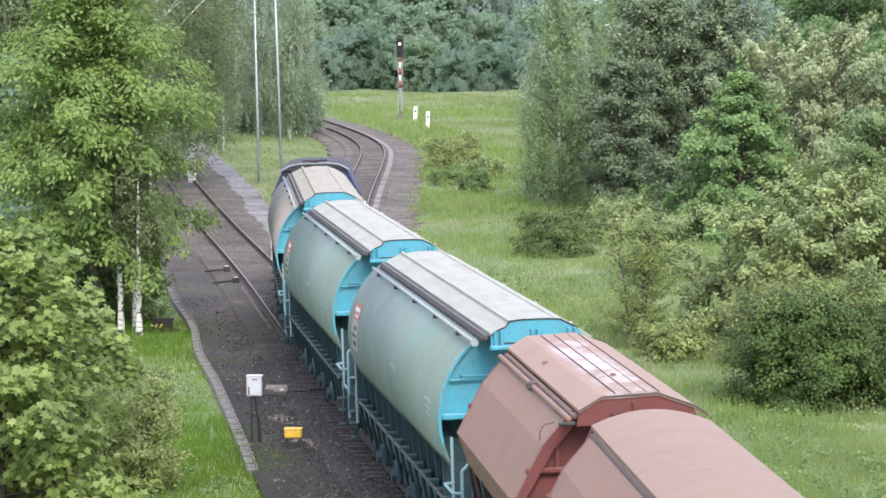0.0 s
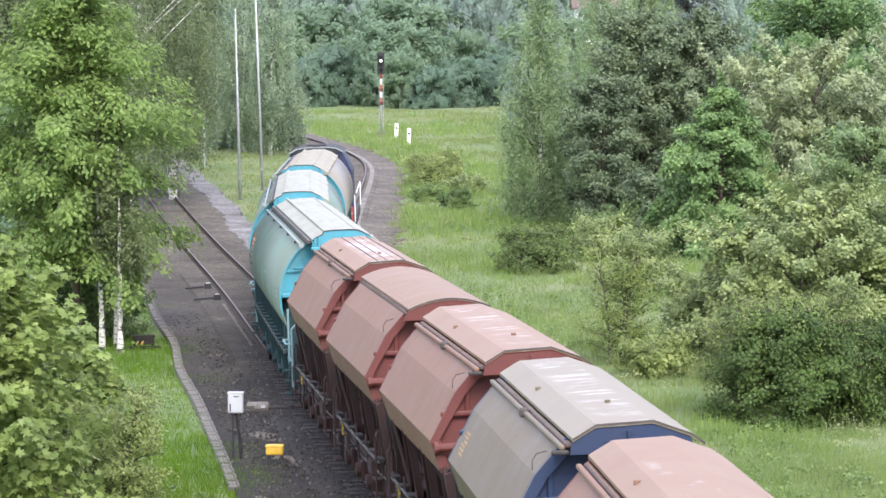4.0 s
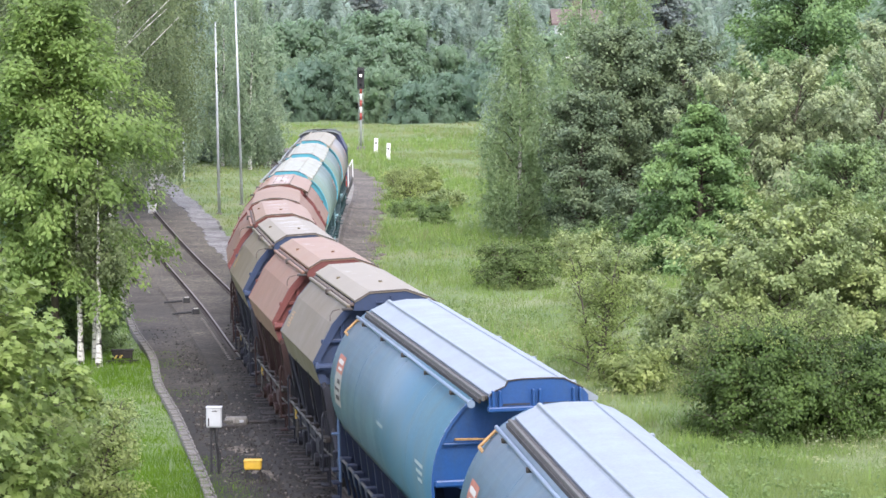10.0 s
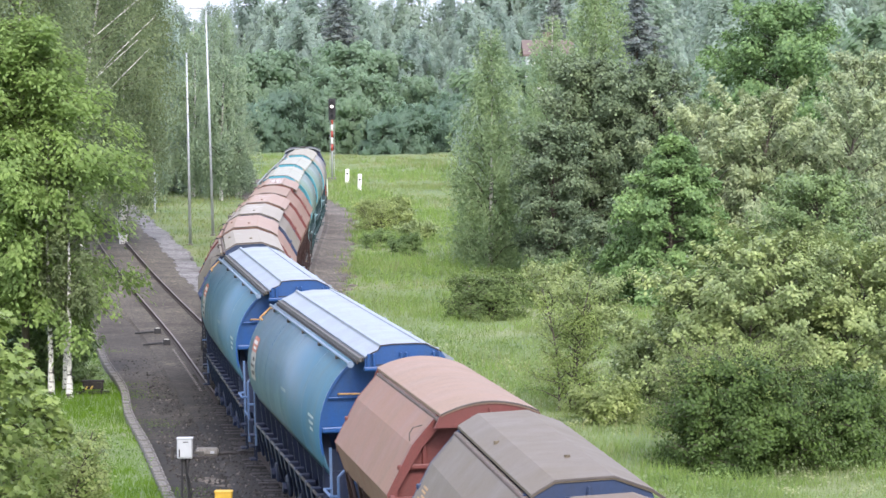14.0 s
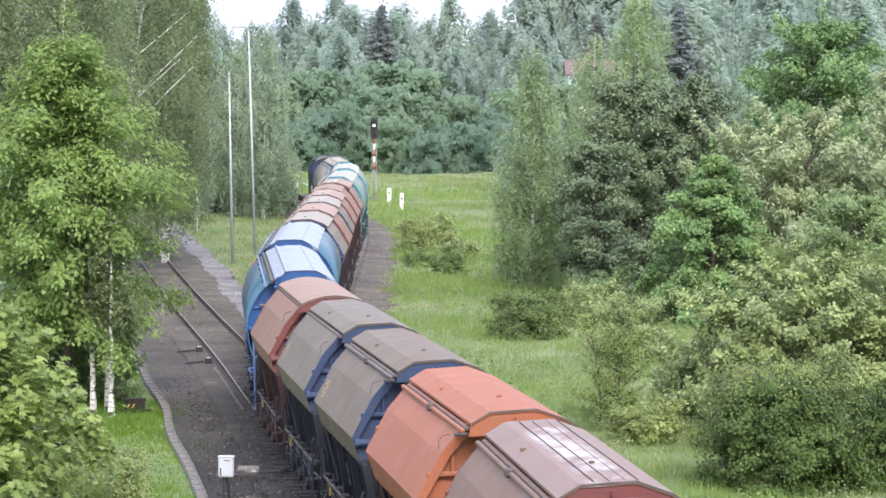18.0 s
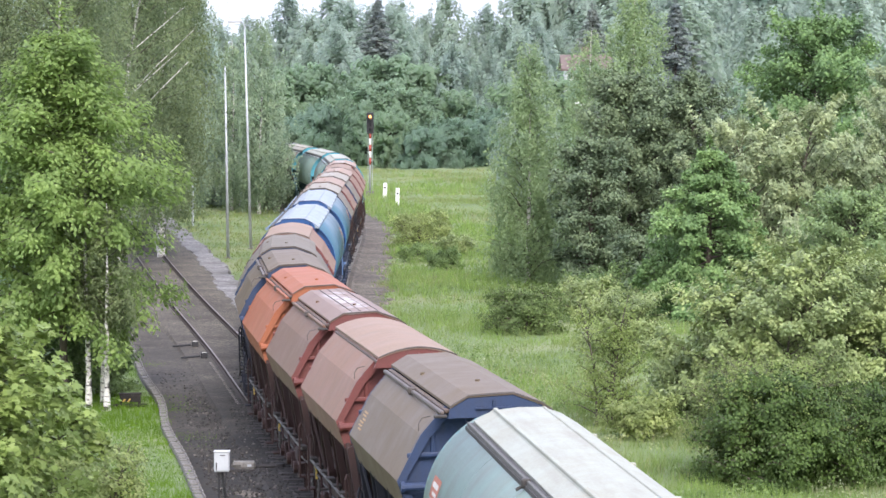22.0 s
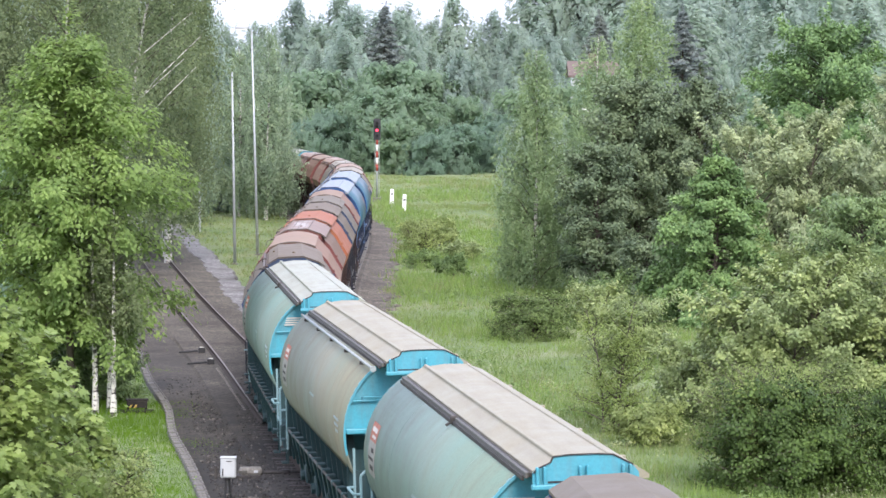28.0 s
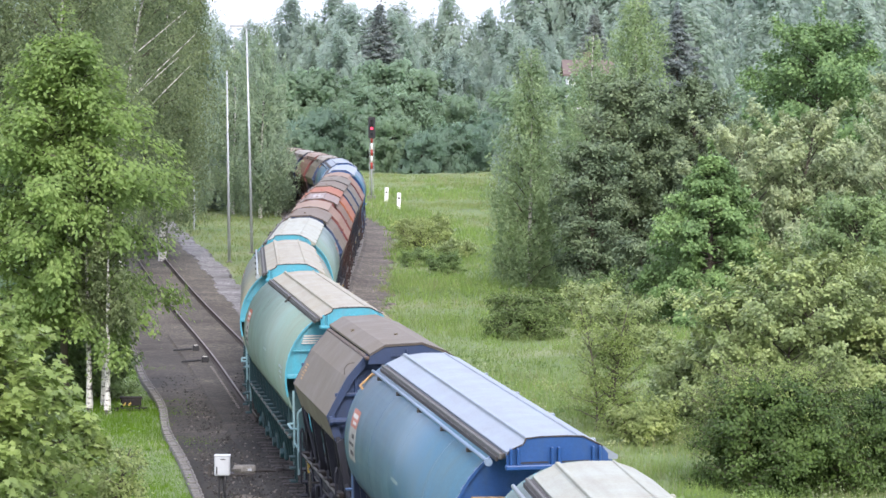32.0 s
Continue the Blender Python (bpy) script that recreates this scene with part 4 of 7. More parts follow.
        part("warning_sign", Geo().add([(-0.62, y + e * 0.025, 3.42), (-0.38, y + e * 0.025, 3.42), (-0.5, y + e * 0.025, 3.64), (-0.62, y + e * 0.035, 3.42), (-0.38, y + e * 0.035, 3.42), (-0.5, y + e * 0.035, 3.64)],
                                       [(0, 1, 2), (5, 4, 3), (0, 3, 4, 1), (1, 4, 5, 2), (2, 5, 3, 0)]), M_YELLOW, w, "small yellow warning triangle")
        part("end_chute", Geo().add([(-1.2, y - e * 0.1, 2.5), (1.2, y - e * 0.1, 2.5), (0.8, y - e * 1.1, 1.25), (-0.8, y - e * 1.1, 1.25),
                                     (-1.2, y - e * 0.15, 2.45), (1.2, y - e * 0.15, 2.45), (0.8, y - e * 1.15, 1.2), (-0.8, y - e * 1.15, 1.2)],
                                    [(0, 1, 2, 3), (7, 6, 5, 4), (0, 4, 5, 1), (2, 6, 7, 3), (1, 5, 6, 2), (3, 7, 4, 0)]), under, w)
        part("headstock", Geo().box(-1.3, 1.3, min(e * (half - 0.62), e * (half - 0.46)), max(e * (half - 0.62), e * (half - 0.46)), 0.85, 1.24, 0.03), under, w)
        part("end_platform", Geo().box(-1.25, 1.25, min(y - e * 0.9, e * (half - 0.6)), max(y - e * 0.9, e * (half - 0.6)), 1.2, 1.25, 0.015), under, w)
        for sx in (-1, 1):
            part("end_stay", Geo().tube((sx * 1.2, e * (half - 0.65), 1.2), (sx * 1.35, y, 2.5), 0.05, 6).tube((sx * 0.5, e * (half - 0.65), 1.2), (sx * 0.6, y, 2.2), 0.04, 6), under, w)
            x = sx * 1.3
            step = Geo()
            for z in (0.42, 0.72, 1.0):
                step.box(min(x, x + sx * 0.16), max(x, x + sx * 0.16), y - 0.2, y + 0.2, z, z + 0.035)
            step.box(x - 0.02, x + 0.02, y - 0.23, y - 0.19, 0.42, 1.9).box(x - 0.02, x + 0.02, y + 0.19, y + 0.23, 0.42, 1.9)
            part("footstep", step, under, w)
            if sx * e > 0:
                continue
            part("striped_plate", Geo().box(min(sx * 1.28, sx * 1.33), max(sx * 1.28, sx * 1.33), e * (half - 0.95) - 0.22, e * (half - 0.95) + 0.22, 0.98, 1.2, 0.01), M_HAZARD, w, "yellow hazard plate")
            for k in (-0.15, -0.05, 0.05, 0.15):
                yk = e * (half - 0.95) + k
                part("hazard_stripe", Geo().box(min(sx * 1.27, sx * 1.335), max(sx * 1.27, sx * 1.335), yk - 0.024, yk + 0.024, 0.982, 1.198), M_BLACK, w)
    # inward-sloping sides, coloured almost black for the shade they lie in
    part("hopper", Geo().prism([(-1.2, 2.5), (-0.55, 1.25), (0.55, 1.25), (1.2, 2.5)], -hl + 1.0, hl - 1.0), M_UNDERSHADE, w, "sloping lower hopper sides")
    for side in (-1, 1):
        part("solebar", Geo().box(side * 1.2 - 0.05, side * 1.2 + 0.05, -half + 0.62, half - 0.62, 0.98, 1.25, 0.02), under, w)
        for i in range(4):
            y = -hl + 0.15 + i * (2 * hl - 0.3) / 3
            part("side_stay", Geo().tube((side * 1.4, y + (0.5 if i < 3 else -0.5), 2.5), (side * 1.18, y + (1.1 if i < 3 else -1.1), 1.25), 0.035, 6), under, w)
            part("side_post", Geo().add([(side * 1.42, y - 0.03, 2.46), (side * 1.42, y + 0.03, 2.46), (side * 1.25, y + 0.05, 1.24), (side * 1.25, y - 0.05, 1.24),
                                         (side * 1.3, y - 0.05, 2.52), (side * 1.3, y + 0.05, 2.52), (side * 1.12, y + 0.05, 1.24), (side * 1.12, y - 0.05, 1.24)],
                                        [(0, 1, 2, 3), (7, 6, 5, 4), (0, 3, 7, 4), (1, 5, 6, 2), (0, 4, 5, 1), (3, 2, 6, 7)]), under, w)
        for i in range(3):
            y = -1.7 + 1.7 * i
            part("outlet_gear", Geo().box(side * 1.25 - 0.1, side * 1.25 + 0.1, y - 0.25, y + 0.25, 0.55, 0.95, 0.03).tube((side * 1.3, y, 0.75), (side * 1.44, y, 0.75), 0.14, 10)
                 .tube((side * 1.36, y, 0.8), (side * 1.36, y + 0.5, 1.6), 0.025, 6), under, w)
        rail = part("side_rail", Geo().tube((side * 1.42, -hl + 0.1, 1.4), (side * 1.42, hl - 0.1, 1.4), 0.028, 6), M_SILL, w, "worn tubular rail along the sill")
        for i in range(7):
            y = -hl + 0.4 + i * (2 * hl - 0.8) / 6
            part("bracket", Geo().box(side * 1.36 - 0.08, side * 1.36 + 0.08, y - 0.2, y + 0.2, 1.34, 1.45, 0.02), M_UNDERSHADE, rail)
        part("air_reservoir", Geo().tube((side * 1.02, -0.9 - 0.5 * side, 0.82), (side * 1.02, 0.3 - 0.5 * side, 0.82), 0.17, 12), under, w, "grimy air reservoir", True)
        part("brake_pipe", Geo().pipe([(side * 1.3, -half + 0.7, 1.1), (side * 1.3, -1.2, 1.02), (side * 1.24, 0.4, 0.92), (side * 1.3, half - 0.7, 1.1)], 0.022), M_SILL, w, "thin brake pipe")
        for y, hh in ((-hl + 0.2, 1.95), (hl - 0.3, 1.95)):
            part("corner_grip", Geo().pipe([(side * 1.46, y, 0.75), (side * 1.46, y, hh - 0.1), (side * 1.42, y + 0.06, hh), (side * 1.38, y + 0.12, hh - 0.1), (side * 1.38, y + 0.12, 1.5)], 0.02), under, w, "bent grip rail")
        wheel = [(side * 1.5, 1.2 + 0.2 * math.cos(k * math.tau / 12), 1.05 + 0.2 * math.sin(k * math.tau / 12)) for k in range(13)]
        part("hand_wheel", Geo().pipe(wheel, 0.018, 5).tube(wheel[0], wheel[6], 0.014, 5).tube(wheel[3], wheel[9], 0.014, 5).tube((side * 1.2, 1.2, 1.05), (side * 1.52, 1.2, 1.05), 0.025, 6), M_STEEL_DARK, w, "spoked hand wheel")
        part("equipment_box", Geo().box(side * 1.22 - 0.16, side * 1.22 + 0.16, -2.2, -1.55, 0.9, 1.22, 0.04), under, w)
        part("valve_box", Geo().box(side * 1.2 - 0.14, side * 1.2 + 0.14, 1.9, 2.3, 0.5, 0.95, 0.03), under, w)
        for y in (-2.75, 2.75):
            part("axle_guard", Geo().box(side * 1.0 - 0.04, side * 1.0 + 0.04, y - 0.28, y - 0.18, 0.35, 1.0, 0.02).box(side * 1.0 - 0.04, side * 1.0 + 0.04, y + 0.18, y + 0.28, 0.35, 1.0, 0.02)
                 .box(side * 1.02 - 0.1, side * 1.02 + 0.1, y - 0.15, y + 0.15, 0.34, 0.62, 0.04).box(side * 1.02 - 0.05, side * 1.02 + 0.05, y - 0.62, y + 0.62, 0.66, 0.78, 0.03), M_STEEL_DARK, w)
    for k in range(2):
        part("outlet_chute", Geo().prism([(-0.8, 1.27), (-1.0, 0.42), (-0.65, 0.35), (0.65, 0.35), (1.0, 0.42), (0.8, 1.27)], -1.9 + 2.0 * k, -0.1 + 2.0 * k), under, w)
    if marks:
        for i in range(6):
            # lettering on the bevelled side, near the leading end
            y, t0 = hl - 0.95 + 0.07 * math.sin(2.3 * i), 0.36 + 0.075 * i
            x0, z0 = left[2][0] + (left[1][0] - left[2][0]) * t0, left[2][1] + (left[1][1] - left[2][1]) * t0
            x1, z1 = left[2][0] + (left[1][0] - left[2][0]) * (t0 + 0.035), left[2][1] + (left[1][1] - left[2][1]) * (t0 + 0.035)
            part("lettering_bar", Geo().prism([(x0, z0), (x1, z1), (x1 - 0.006, z1 + 0.002), (x0 - 0.006, z0 + 0.002)], y, y + 0.5 - 0.06 * (i % 3)), marks, w, "faded unreadable lettering")
    buffers_and_hook(w, half)
    for y in (-2.75, 2.75):
        wheel_at(w, y)
    return w


def locomotive(length=14.2):
    w = thing("diesel_locomotive", pose(0, 0, 0), "dark blue diesel locomotive with dark grey roof hauling the wagons", "locomotive")
    blue = paint("loco_blue", (0.013, 0.02, 0.075), (0.1, 0.1, 0.11), amount=0.2, rough=0.4)
    roof = paint("loco_roof_grey", (0.022, 0.024, 0.03), (0.07, 0.07, 0.07), amount=0.3, rough=0.75)
    h = length / 2
    part("frame", Geo().box(-1.45, 1.45, -h + 0.5, h - 0.5, 0.85, 1.3, 0.04), M_STEEL_DARK, w)
    part("cab", Geo().prism([(-1.42, 1.3), (-1.42, 3.35), (-1.02, 4.2), (1.02, 4.2), (1.42, 3.35), (1.42, 1.3)], -h + 0.6, -h + 4.2), blue, w, "dark blue driver's cab")
    crest = [(-1.12, 4.16), (-0.8, 4.33), (-0.45, 4.38), (0.45, 4.38), (0.8, 4.33), (1.12, 4.16)]
    part("cab_roof", Geo().prism(crest + [(1.0, 4.16), (-1.0, 4.16)], -h + 0.5, -h + 4.35), roof, w, "dark grey cab roof")
    for side in (-1, 1):
        pane = [(side * x, z) for x, z in ((0.14, 3.15), (1.2, 3.15), (1.17, 3.5), (0.92, 4.08), (0.14, 4.12))]
        f = part("window_frame", Geo().prism(pane, -h + 0.565, -h + 0.6), M_BLACK, w, "black window frame")
        part("pane", Geo().prism([(side * x, z) for x, z in ((0.2, 3.2), (1.12, 3.2), (1.1, 3.48), (0.88, 4.02), (0.2, 4.06))], -h + 0.55, -h + 0.564), M_GLASS, f, "dark cab window")
    part("roof_horn", Geo().box(-0.14, 0.14, -h + 0.8, -h + 1.2, 4.38, 4.47, 0.03).tube((-0.4, -h + 1.0, 4.44), (0.4, -h + 1.0, 4.44), 0.03, 6), M_STEEL_DARK, w)
    part("roof_edge", Geo().prism([(x * 1.015, z + 0.012) for x, z in crest] + [(x * 0.98, z - 0.03) for x, z in crest[::-1]], -h + 0.46, -h + 0.5), M_SILVER, w, "pale edge of the roof")
    part("exhaust", Geo().tube((0, 0, 3.6), (0, 0, 3.9), 0.15, 10), M_STEEL_DARK, w)
    for x in (-1.1, 1.1):
        lamp = part("lamp_housing", Geo().box(x - 0.3, x + 0.3, -h + 0.42, -h + 0.6, 1.35, 1.95, 0.04), M_RED, w, "red painted corner with lamp")
        part("tail_lamp", Geo().tube((x - 0.12, -h + 0.36, 1.75), (x - 0.12, -h + 0.42, 1.75), 0.07, 10), M_RED, lamp, "round red lamp glass")
        part("headlight", Geo().tube((x + 0.1, -h + 0.36, 1.55), (x + 0.1, -h + 0.42, 1.55), 0.11, 12), M_WHITE, lamp, "round white lamp glass")
    for x in (-1.48, 1.48):
        part("handrail", Geo().pipe([(x, -h + 0.7, 1.3), (x, -h + 0.7, 2.4)], 0.025).pipe([(x, h - 0.8, 1.3), (x, h - 0.8, 2.3), (x, -h + 4.4, 2.3)], 0.025), M_WHITE, w)
    part("fuel_tank", Geo().box(-1.2, 1.2, -1.5, 1.5, 0.3, 0.85, 0.05), M_STEEL_DARK, w)
    buffers_and_hook(w, h)
    for y in (-4.2, 4.2):
        bog = part("bogie", Geo().box(-1.05, -0.9, -1.5, 1.5, 0.45, 0.75, 0.04).box(0.9, 1.05, -1.5, 1.5, 0.45, 0.75, 0.04).box(-1.0, 1.0, -0.3, 0.3, 0.5, 0.85, 0.04), M_STEEL_DARK, w, at=pose(0, y, 0))
        for k in (-1.1, 1.1):
            wheel_at(bog, k)
    return w


P_TEAL_SIDE = paint("dusty_teal_side", (0.122, 0.205, 0.172), (0.2, 0.212, 0.165), 0.6, 0.5, 0, (0.45, 1.1, 0.35))
P_TEAL_LID = paint("pale_dusty_lid", (0.285, 0.298, 0.24), (0.3, 0.28, 0.21), 0.6, 0.55, 0, (3, 0.3, 1))
P_TEAL_END = paint("bright_teal_end", (0.040, 0.288, 0.368), (0.173, 0.219, 0.219), 0.3)
P_RAIL_TEAL = paint("pale_teal_handrail", (0.17, 0.32, 0.34), (0.3, 0.32, 0.3), 0.4, 0.5)
P_RAIL_BLUE = paint("blue_handrail", (0.05, 0.12, 0.26), (0.2, 0.24, 0.28), 0.4, 0.5)
# the _UNDER paints: grimy, and darkened further for the shade below the bodies
P_TEAL_UNDER = paint("grimy_shaded_teal_underframe", (0.013, 0.055, 0.06), (0.024, 0.03, 0.028), 0.5, 0.65)
P_TAN_SIDE = paint("dusty_tan_side", (0.242, 0.213, 0.178), (0.265, 0.254, 0.219), 0.5, 0.45, 0, (0.45, 1.1, 0.35))
P_DUSTY_SIDE = paint("beige_dusted_teal_side", (0.172, 0.2, 0.152), (0.24, 0.21, 0.145), 0.75, 0.55, 0, (0.45, 1.1, 0.35))
P_DUSTY_LID = paint("beige_dusted_lid", (0.255, 0.236, 0.168), (0.29, 0.25, 0.172), 0.6, 0.55, 0, (3, 0.3, 1))
P_GREEN_SIDE = paint("green_tinted_teal_side", (0.138, 0.222, 0.178), (0.2, 0.222, 0.165), 0.55, 0.5, 0, (0.45, 1.1, 0.35))
P_BLUE_SIDE = paint("dusty_blue_side", (0.03, 0.112, 0.178), (0.1, 0.15, 0.15), 0.45, 0.4, 0, (0.45, 1.1, 0.35))
# lid blue made pale by the mirrored sky, put into the colour; dust on top
P_BLUE_LID = paint("sky_sheen_blue_lid", (0.185, 0.228, 0.27), (0.26, 0.276, 0.28), 0.5, 0.45, 0, (3, 0.3, 1))
P_BLUE_END = paint("deep_blue_end", (0.007, 0.056, 0.19), (0.055, 0.1, 0.17), 0.25, 0.4)
P_BLUE_BAR = paint("blue_grey_bar", (0.12, 0.19, 0.28), (0.22, 0.26, 0.3), 0.5, 0.4, 0.2)
P_BLUE_UNDER = paint("grimy_shaded_blue_underframe", (0.0037, 0.0135, 0.0457), (0.0147, 0.0175, 0.0252), 0.45, 0.6)
P_PINK_LID = paint("dusty_pink_lid", (0.23, 0.142, 0.096), (0.262, 0.19, 0.13), 0.6, 0.65, 0, (0.6, 1.4, 0.5))
P_PINK = paint("faded_red_body", (0.2, 0.1, 0.063), (0.243, 0.16, 0.104), 0.6, 0.65, 0, (0.6, 1.4, 0.5))
P_RED_END = paint("dark_red_end", (0.125, 0.027, 0.023), (0.13, 0.06, 0.048), 0.35, 0.6)
P_RED_UNDER = paint("grimy_shaded_red_underframe", (0.036, 0.012, 0.009), (0.032, 0.022, 0.018), 0.5, 0.75)
P_GREY = paint("dusty_grey_body", (0.128, 0.1, 0.062), (0.185, 0.147, 0.09), 0.55, 0.55, 0, (0.6, 1.4, 0.5))
P_BROWN = paint("brown_grey_body", (0.106, 0.074, 0.043), (0.158, 0.114, 0.068), 0.5, 0.6, 0, (0.6, 1.4, 0.5))
P_SLATE = paint("slate_grey_body", (0.112, 0.088, 0.058), (0.158, 0.128, 0.086), 0.5, 0.6, 0, (0.6, 1.4, 0.5))
P_BAR = paint("weathered_grey_bar", (0.075, 0.058, 0.048), (0.14, 0.11, 0.09), 0.5, 0.6)
P_NAVY = paint("navy_end", (0.011, 0.03, 0.082), (0.045, 0.05, 0.07), 0.35, 0.6)
P_NAVY_UNDER = paint("grimy_shaded_navy_underframe", (0.009, 0.011, 0.022), (0.03, 0.027, 0.025), 0.5, 0.75)
P_ORANGE = paint("orange_body", (0.278, 0.075, 0.028), (0.275, 0.128, 0.065), 0.45, 0.65, 0, (0.6, 1.4, 0.5))
P_REDBROWN = paint("red_brown_body", (0.13, 0.066, 0.039), (0.186, 0.12, 0.075), 0.55, 0.65, 0, (0.6, 1.4, 0.5))



def worn_lid(name, base, dust, amount, dabs=False):
    """Lid paint that has flaked to white along the middle of the roof."""
    m, nt, b = nodes_of(name)
    big, fl = noise_of(nt, 1.1, 5, 0.65), noise_of(nt, 1.5 if dabs else 0.8, 5, 0.65, (0.7, 2.0, 1) if dabs else (1.3, 0.8, 1))
    c = mixed(nt, ramp(nt, big, [(0.3, (0, 0, 0)), (0.75, (0.5,) * 3)]), base, dust)
    tc, sp = nt.nodes.new("ShaderNodeTexCoord"), nt.nodes.new("ShaderNodeSeparateXYZ")
    nt.links.new(tc.outputs["Object"], sp.inputs[0])
    ab = nt.nodes.new("ShaderNodeMath")
    ab.operation = "ABSOLUTE"
    nt.links.new(sp.outputs["X"], ab.inputs[0])
    band = ramp(nt, ab.outputs[0], [(0.2, (1, 1, 1)), (0.36, (0, 0, 0))])
    flake = ramp(nt, fl, [(0.52 - amount, (0, 0, 0)), (0.72 - amount, (0.95, 0.95, 0.95))])
    c = mixed(nt, mixed(nt, 1.0, band, flake, "MULTIPLY"), c, (0.52, 0.5, 0.48))
    nt.links.new(c, b.inputs["Base Color"])
    b.inputs["Roughness"].default_value = 0.5
    bump(nt, b, fl, 0.06, 0.01)
    return m


W_PINK_A = worn_lid("flaked_pink_lid", (0.222, 0.118, 0.067), (0.255, 0.183, 0.108), 0.04)
W_PINK_B = worn_lid("lightly_flaked_pink_lid", (0.215, 0.118, 0.067), (0.255, 0.183, 0.107), -0.09)
W_GREY = worn_lid("flaked_grey_lid", (0.195, 0.165, 0.114), (0.245, 0.206, 0.14), -0.1)
W_PINK_C = worn_lid("dabbed_pink_lid", (0.215, 0.118, 0.067), (0.255, 0.183, 0.107), 0.0, True)
W_GREY_A = worn_lid("dabbed_grey_lid", (0.195, 0.165, 0.114), (0.245, 0.206, 0.14), 0.01, True)
W_RED = worn_lid("flaked_red_brown_lid", (0.14, 0.074, 0.046), (0.195, 0.13, 0.086), 0.03)

NM_R, NM_A = "barrel_hopper_wagon", "bevelled_hopper_wagon"
PINK_L = "faded pink-red hopper wagon with dark red ends"
GREY_L = "dusty grey hopper wagon with navy ends"
TEAL_L = "dusty pale teal barrel hopper wagon with bright teal ends"
tan = round_wagon(NM_R, P_TAN_SIDE, P_DUSTY_LID, P_TEAL_END, P_TEAL_UNDER, "dusty tan barrel hopper wagon with teal ends")
teal = round_wagon(NM_R, P_TEAL_SIDE, P_TEAL_LID, P_TEAL_END, P_TEAL_UNDER, TEAL_L)
dusty = round_wagon(NM_R, P_DUSTY_SIDE, P_DUSTY_LID, P_TEAL_END, P_TEAL_UNDER, "beige-dusted barrel hopper wagon with bright teal ends")
blue = round_wagon(NM_R, P_BLUE_SIDE, P_BLUE_LID, P_BLUE_END, P_BLUE_UNDER, "bright blue barrel hopper wagon, lid coloured pale with sky sheen", M_RED_MARK, True, M_ORANGE_MARK)
pink_a = angular_wagon(NM_A, P_PINK, P_RED_END, P_RED_UNDER, PINK_L + " and flaking white roof", "faceted", None, W_PINK_A)
pink_b = angular_wagon(NM_A, P_PINK, P_RED_END, P_RED_UNDER, PINK_L + " and rounded lid", "round", None, P_PINK_LID, False)
pink_c = angular_wagon(NM_A, P_PINK, P_RED_END, P_RED_UNDER, PINK_L + " and white-streaked roof", "faceted", None, W_PINK_C)
pink_d = angular_wagon(NM_A, P_PINK, P_RED_END, P_RED_UNDER, PINK_L + " and angular lid", "faceted", None, W_PINK_B)
grey_a = angular_wagon(NM_A, P_GREY, P_NAVY, P_NAVY_UNDER, GREY_L + " and white-streaked roof", "faceted", M_ORANGE_MARK, W_GREY_A)
grey_b = angular_wagon(NM_A, P_GREY, P_NAVY, P_NAVY_UNDER, GREY_L, "faceted", M_ORANGE_MARK, W_GREY)
brown = angular_wagon(NM_A, P_BROWN, P_NAVY, P_NAVY_UNDER, "dusty brown hopper wagon with navy ends and a roof bar", "faceted", M_ORANGE_MARK)
brown_b = angular_wagon(NM_A, P_SLATE, P_NAVY, P_NAVY_UNDER, "dusty grey-brown hopper wagon with navy ends", "faceted", M_ORANGE_MARK, None, False)
teal_b = round_wagon(NM_R, P_TEAL_SIDE, P_TEAL_LID, P_TEAL_END, P_TEAL_UNDER, "dusty pale teal barrel hopper wagon with a single roof groove", M_RED_MARK, False)
dusty_b = round_wagon(NM_R, P_GREEN_SIDE, P_DUSTY_LID, P_TEAL_END, P_TEAL_UNDER, "pale green-teal barrel hopper wagon with a single roof groove", M_RED_MARK, False)
orange = angular_wagon(NM_A, P_ORANGE, P_ORANGE, P_RED_UNDER, "bright orange hopper wagon with a faceted lid", "faceted")
redbrown = angular_wagon(NM_A, P_REDBROWN, P_RED_END, P_RED_UNDER, "red-brown hopper wagon with white paint on its roof", "faceted", None, W_RED)
ORDER = [tan, teal, teal, pink_a, pink_b, pink_c, grey_a, pink_d, grey_b, blue, blue, pink_b, brown_b, brown, orange, redbrown, pink_b, brown, teal_b, dusty, dusty_b, brown_b, blue, teal]
used, TRAIN = set(), []
rear = 35.3 - EA + LA + LR * 3                           # front of the first wagon at the start
loco = locomotive()
TRAIN.append((loco, rear + 7.1, 4.2))
for i, w in enumerate(ORDER):
    length = LR if w in (tan, teal, teal_b, dusty, dusty_b, blue) else LA
    ob = w if w not in used else copy_thing(w, pose(0, 0, 0))
    used.add(w)
    TRAIN.append((ob, rear - length / 2, 5.9 if length == LR else 2.75))
    rear -= length


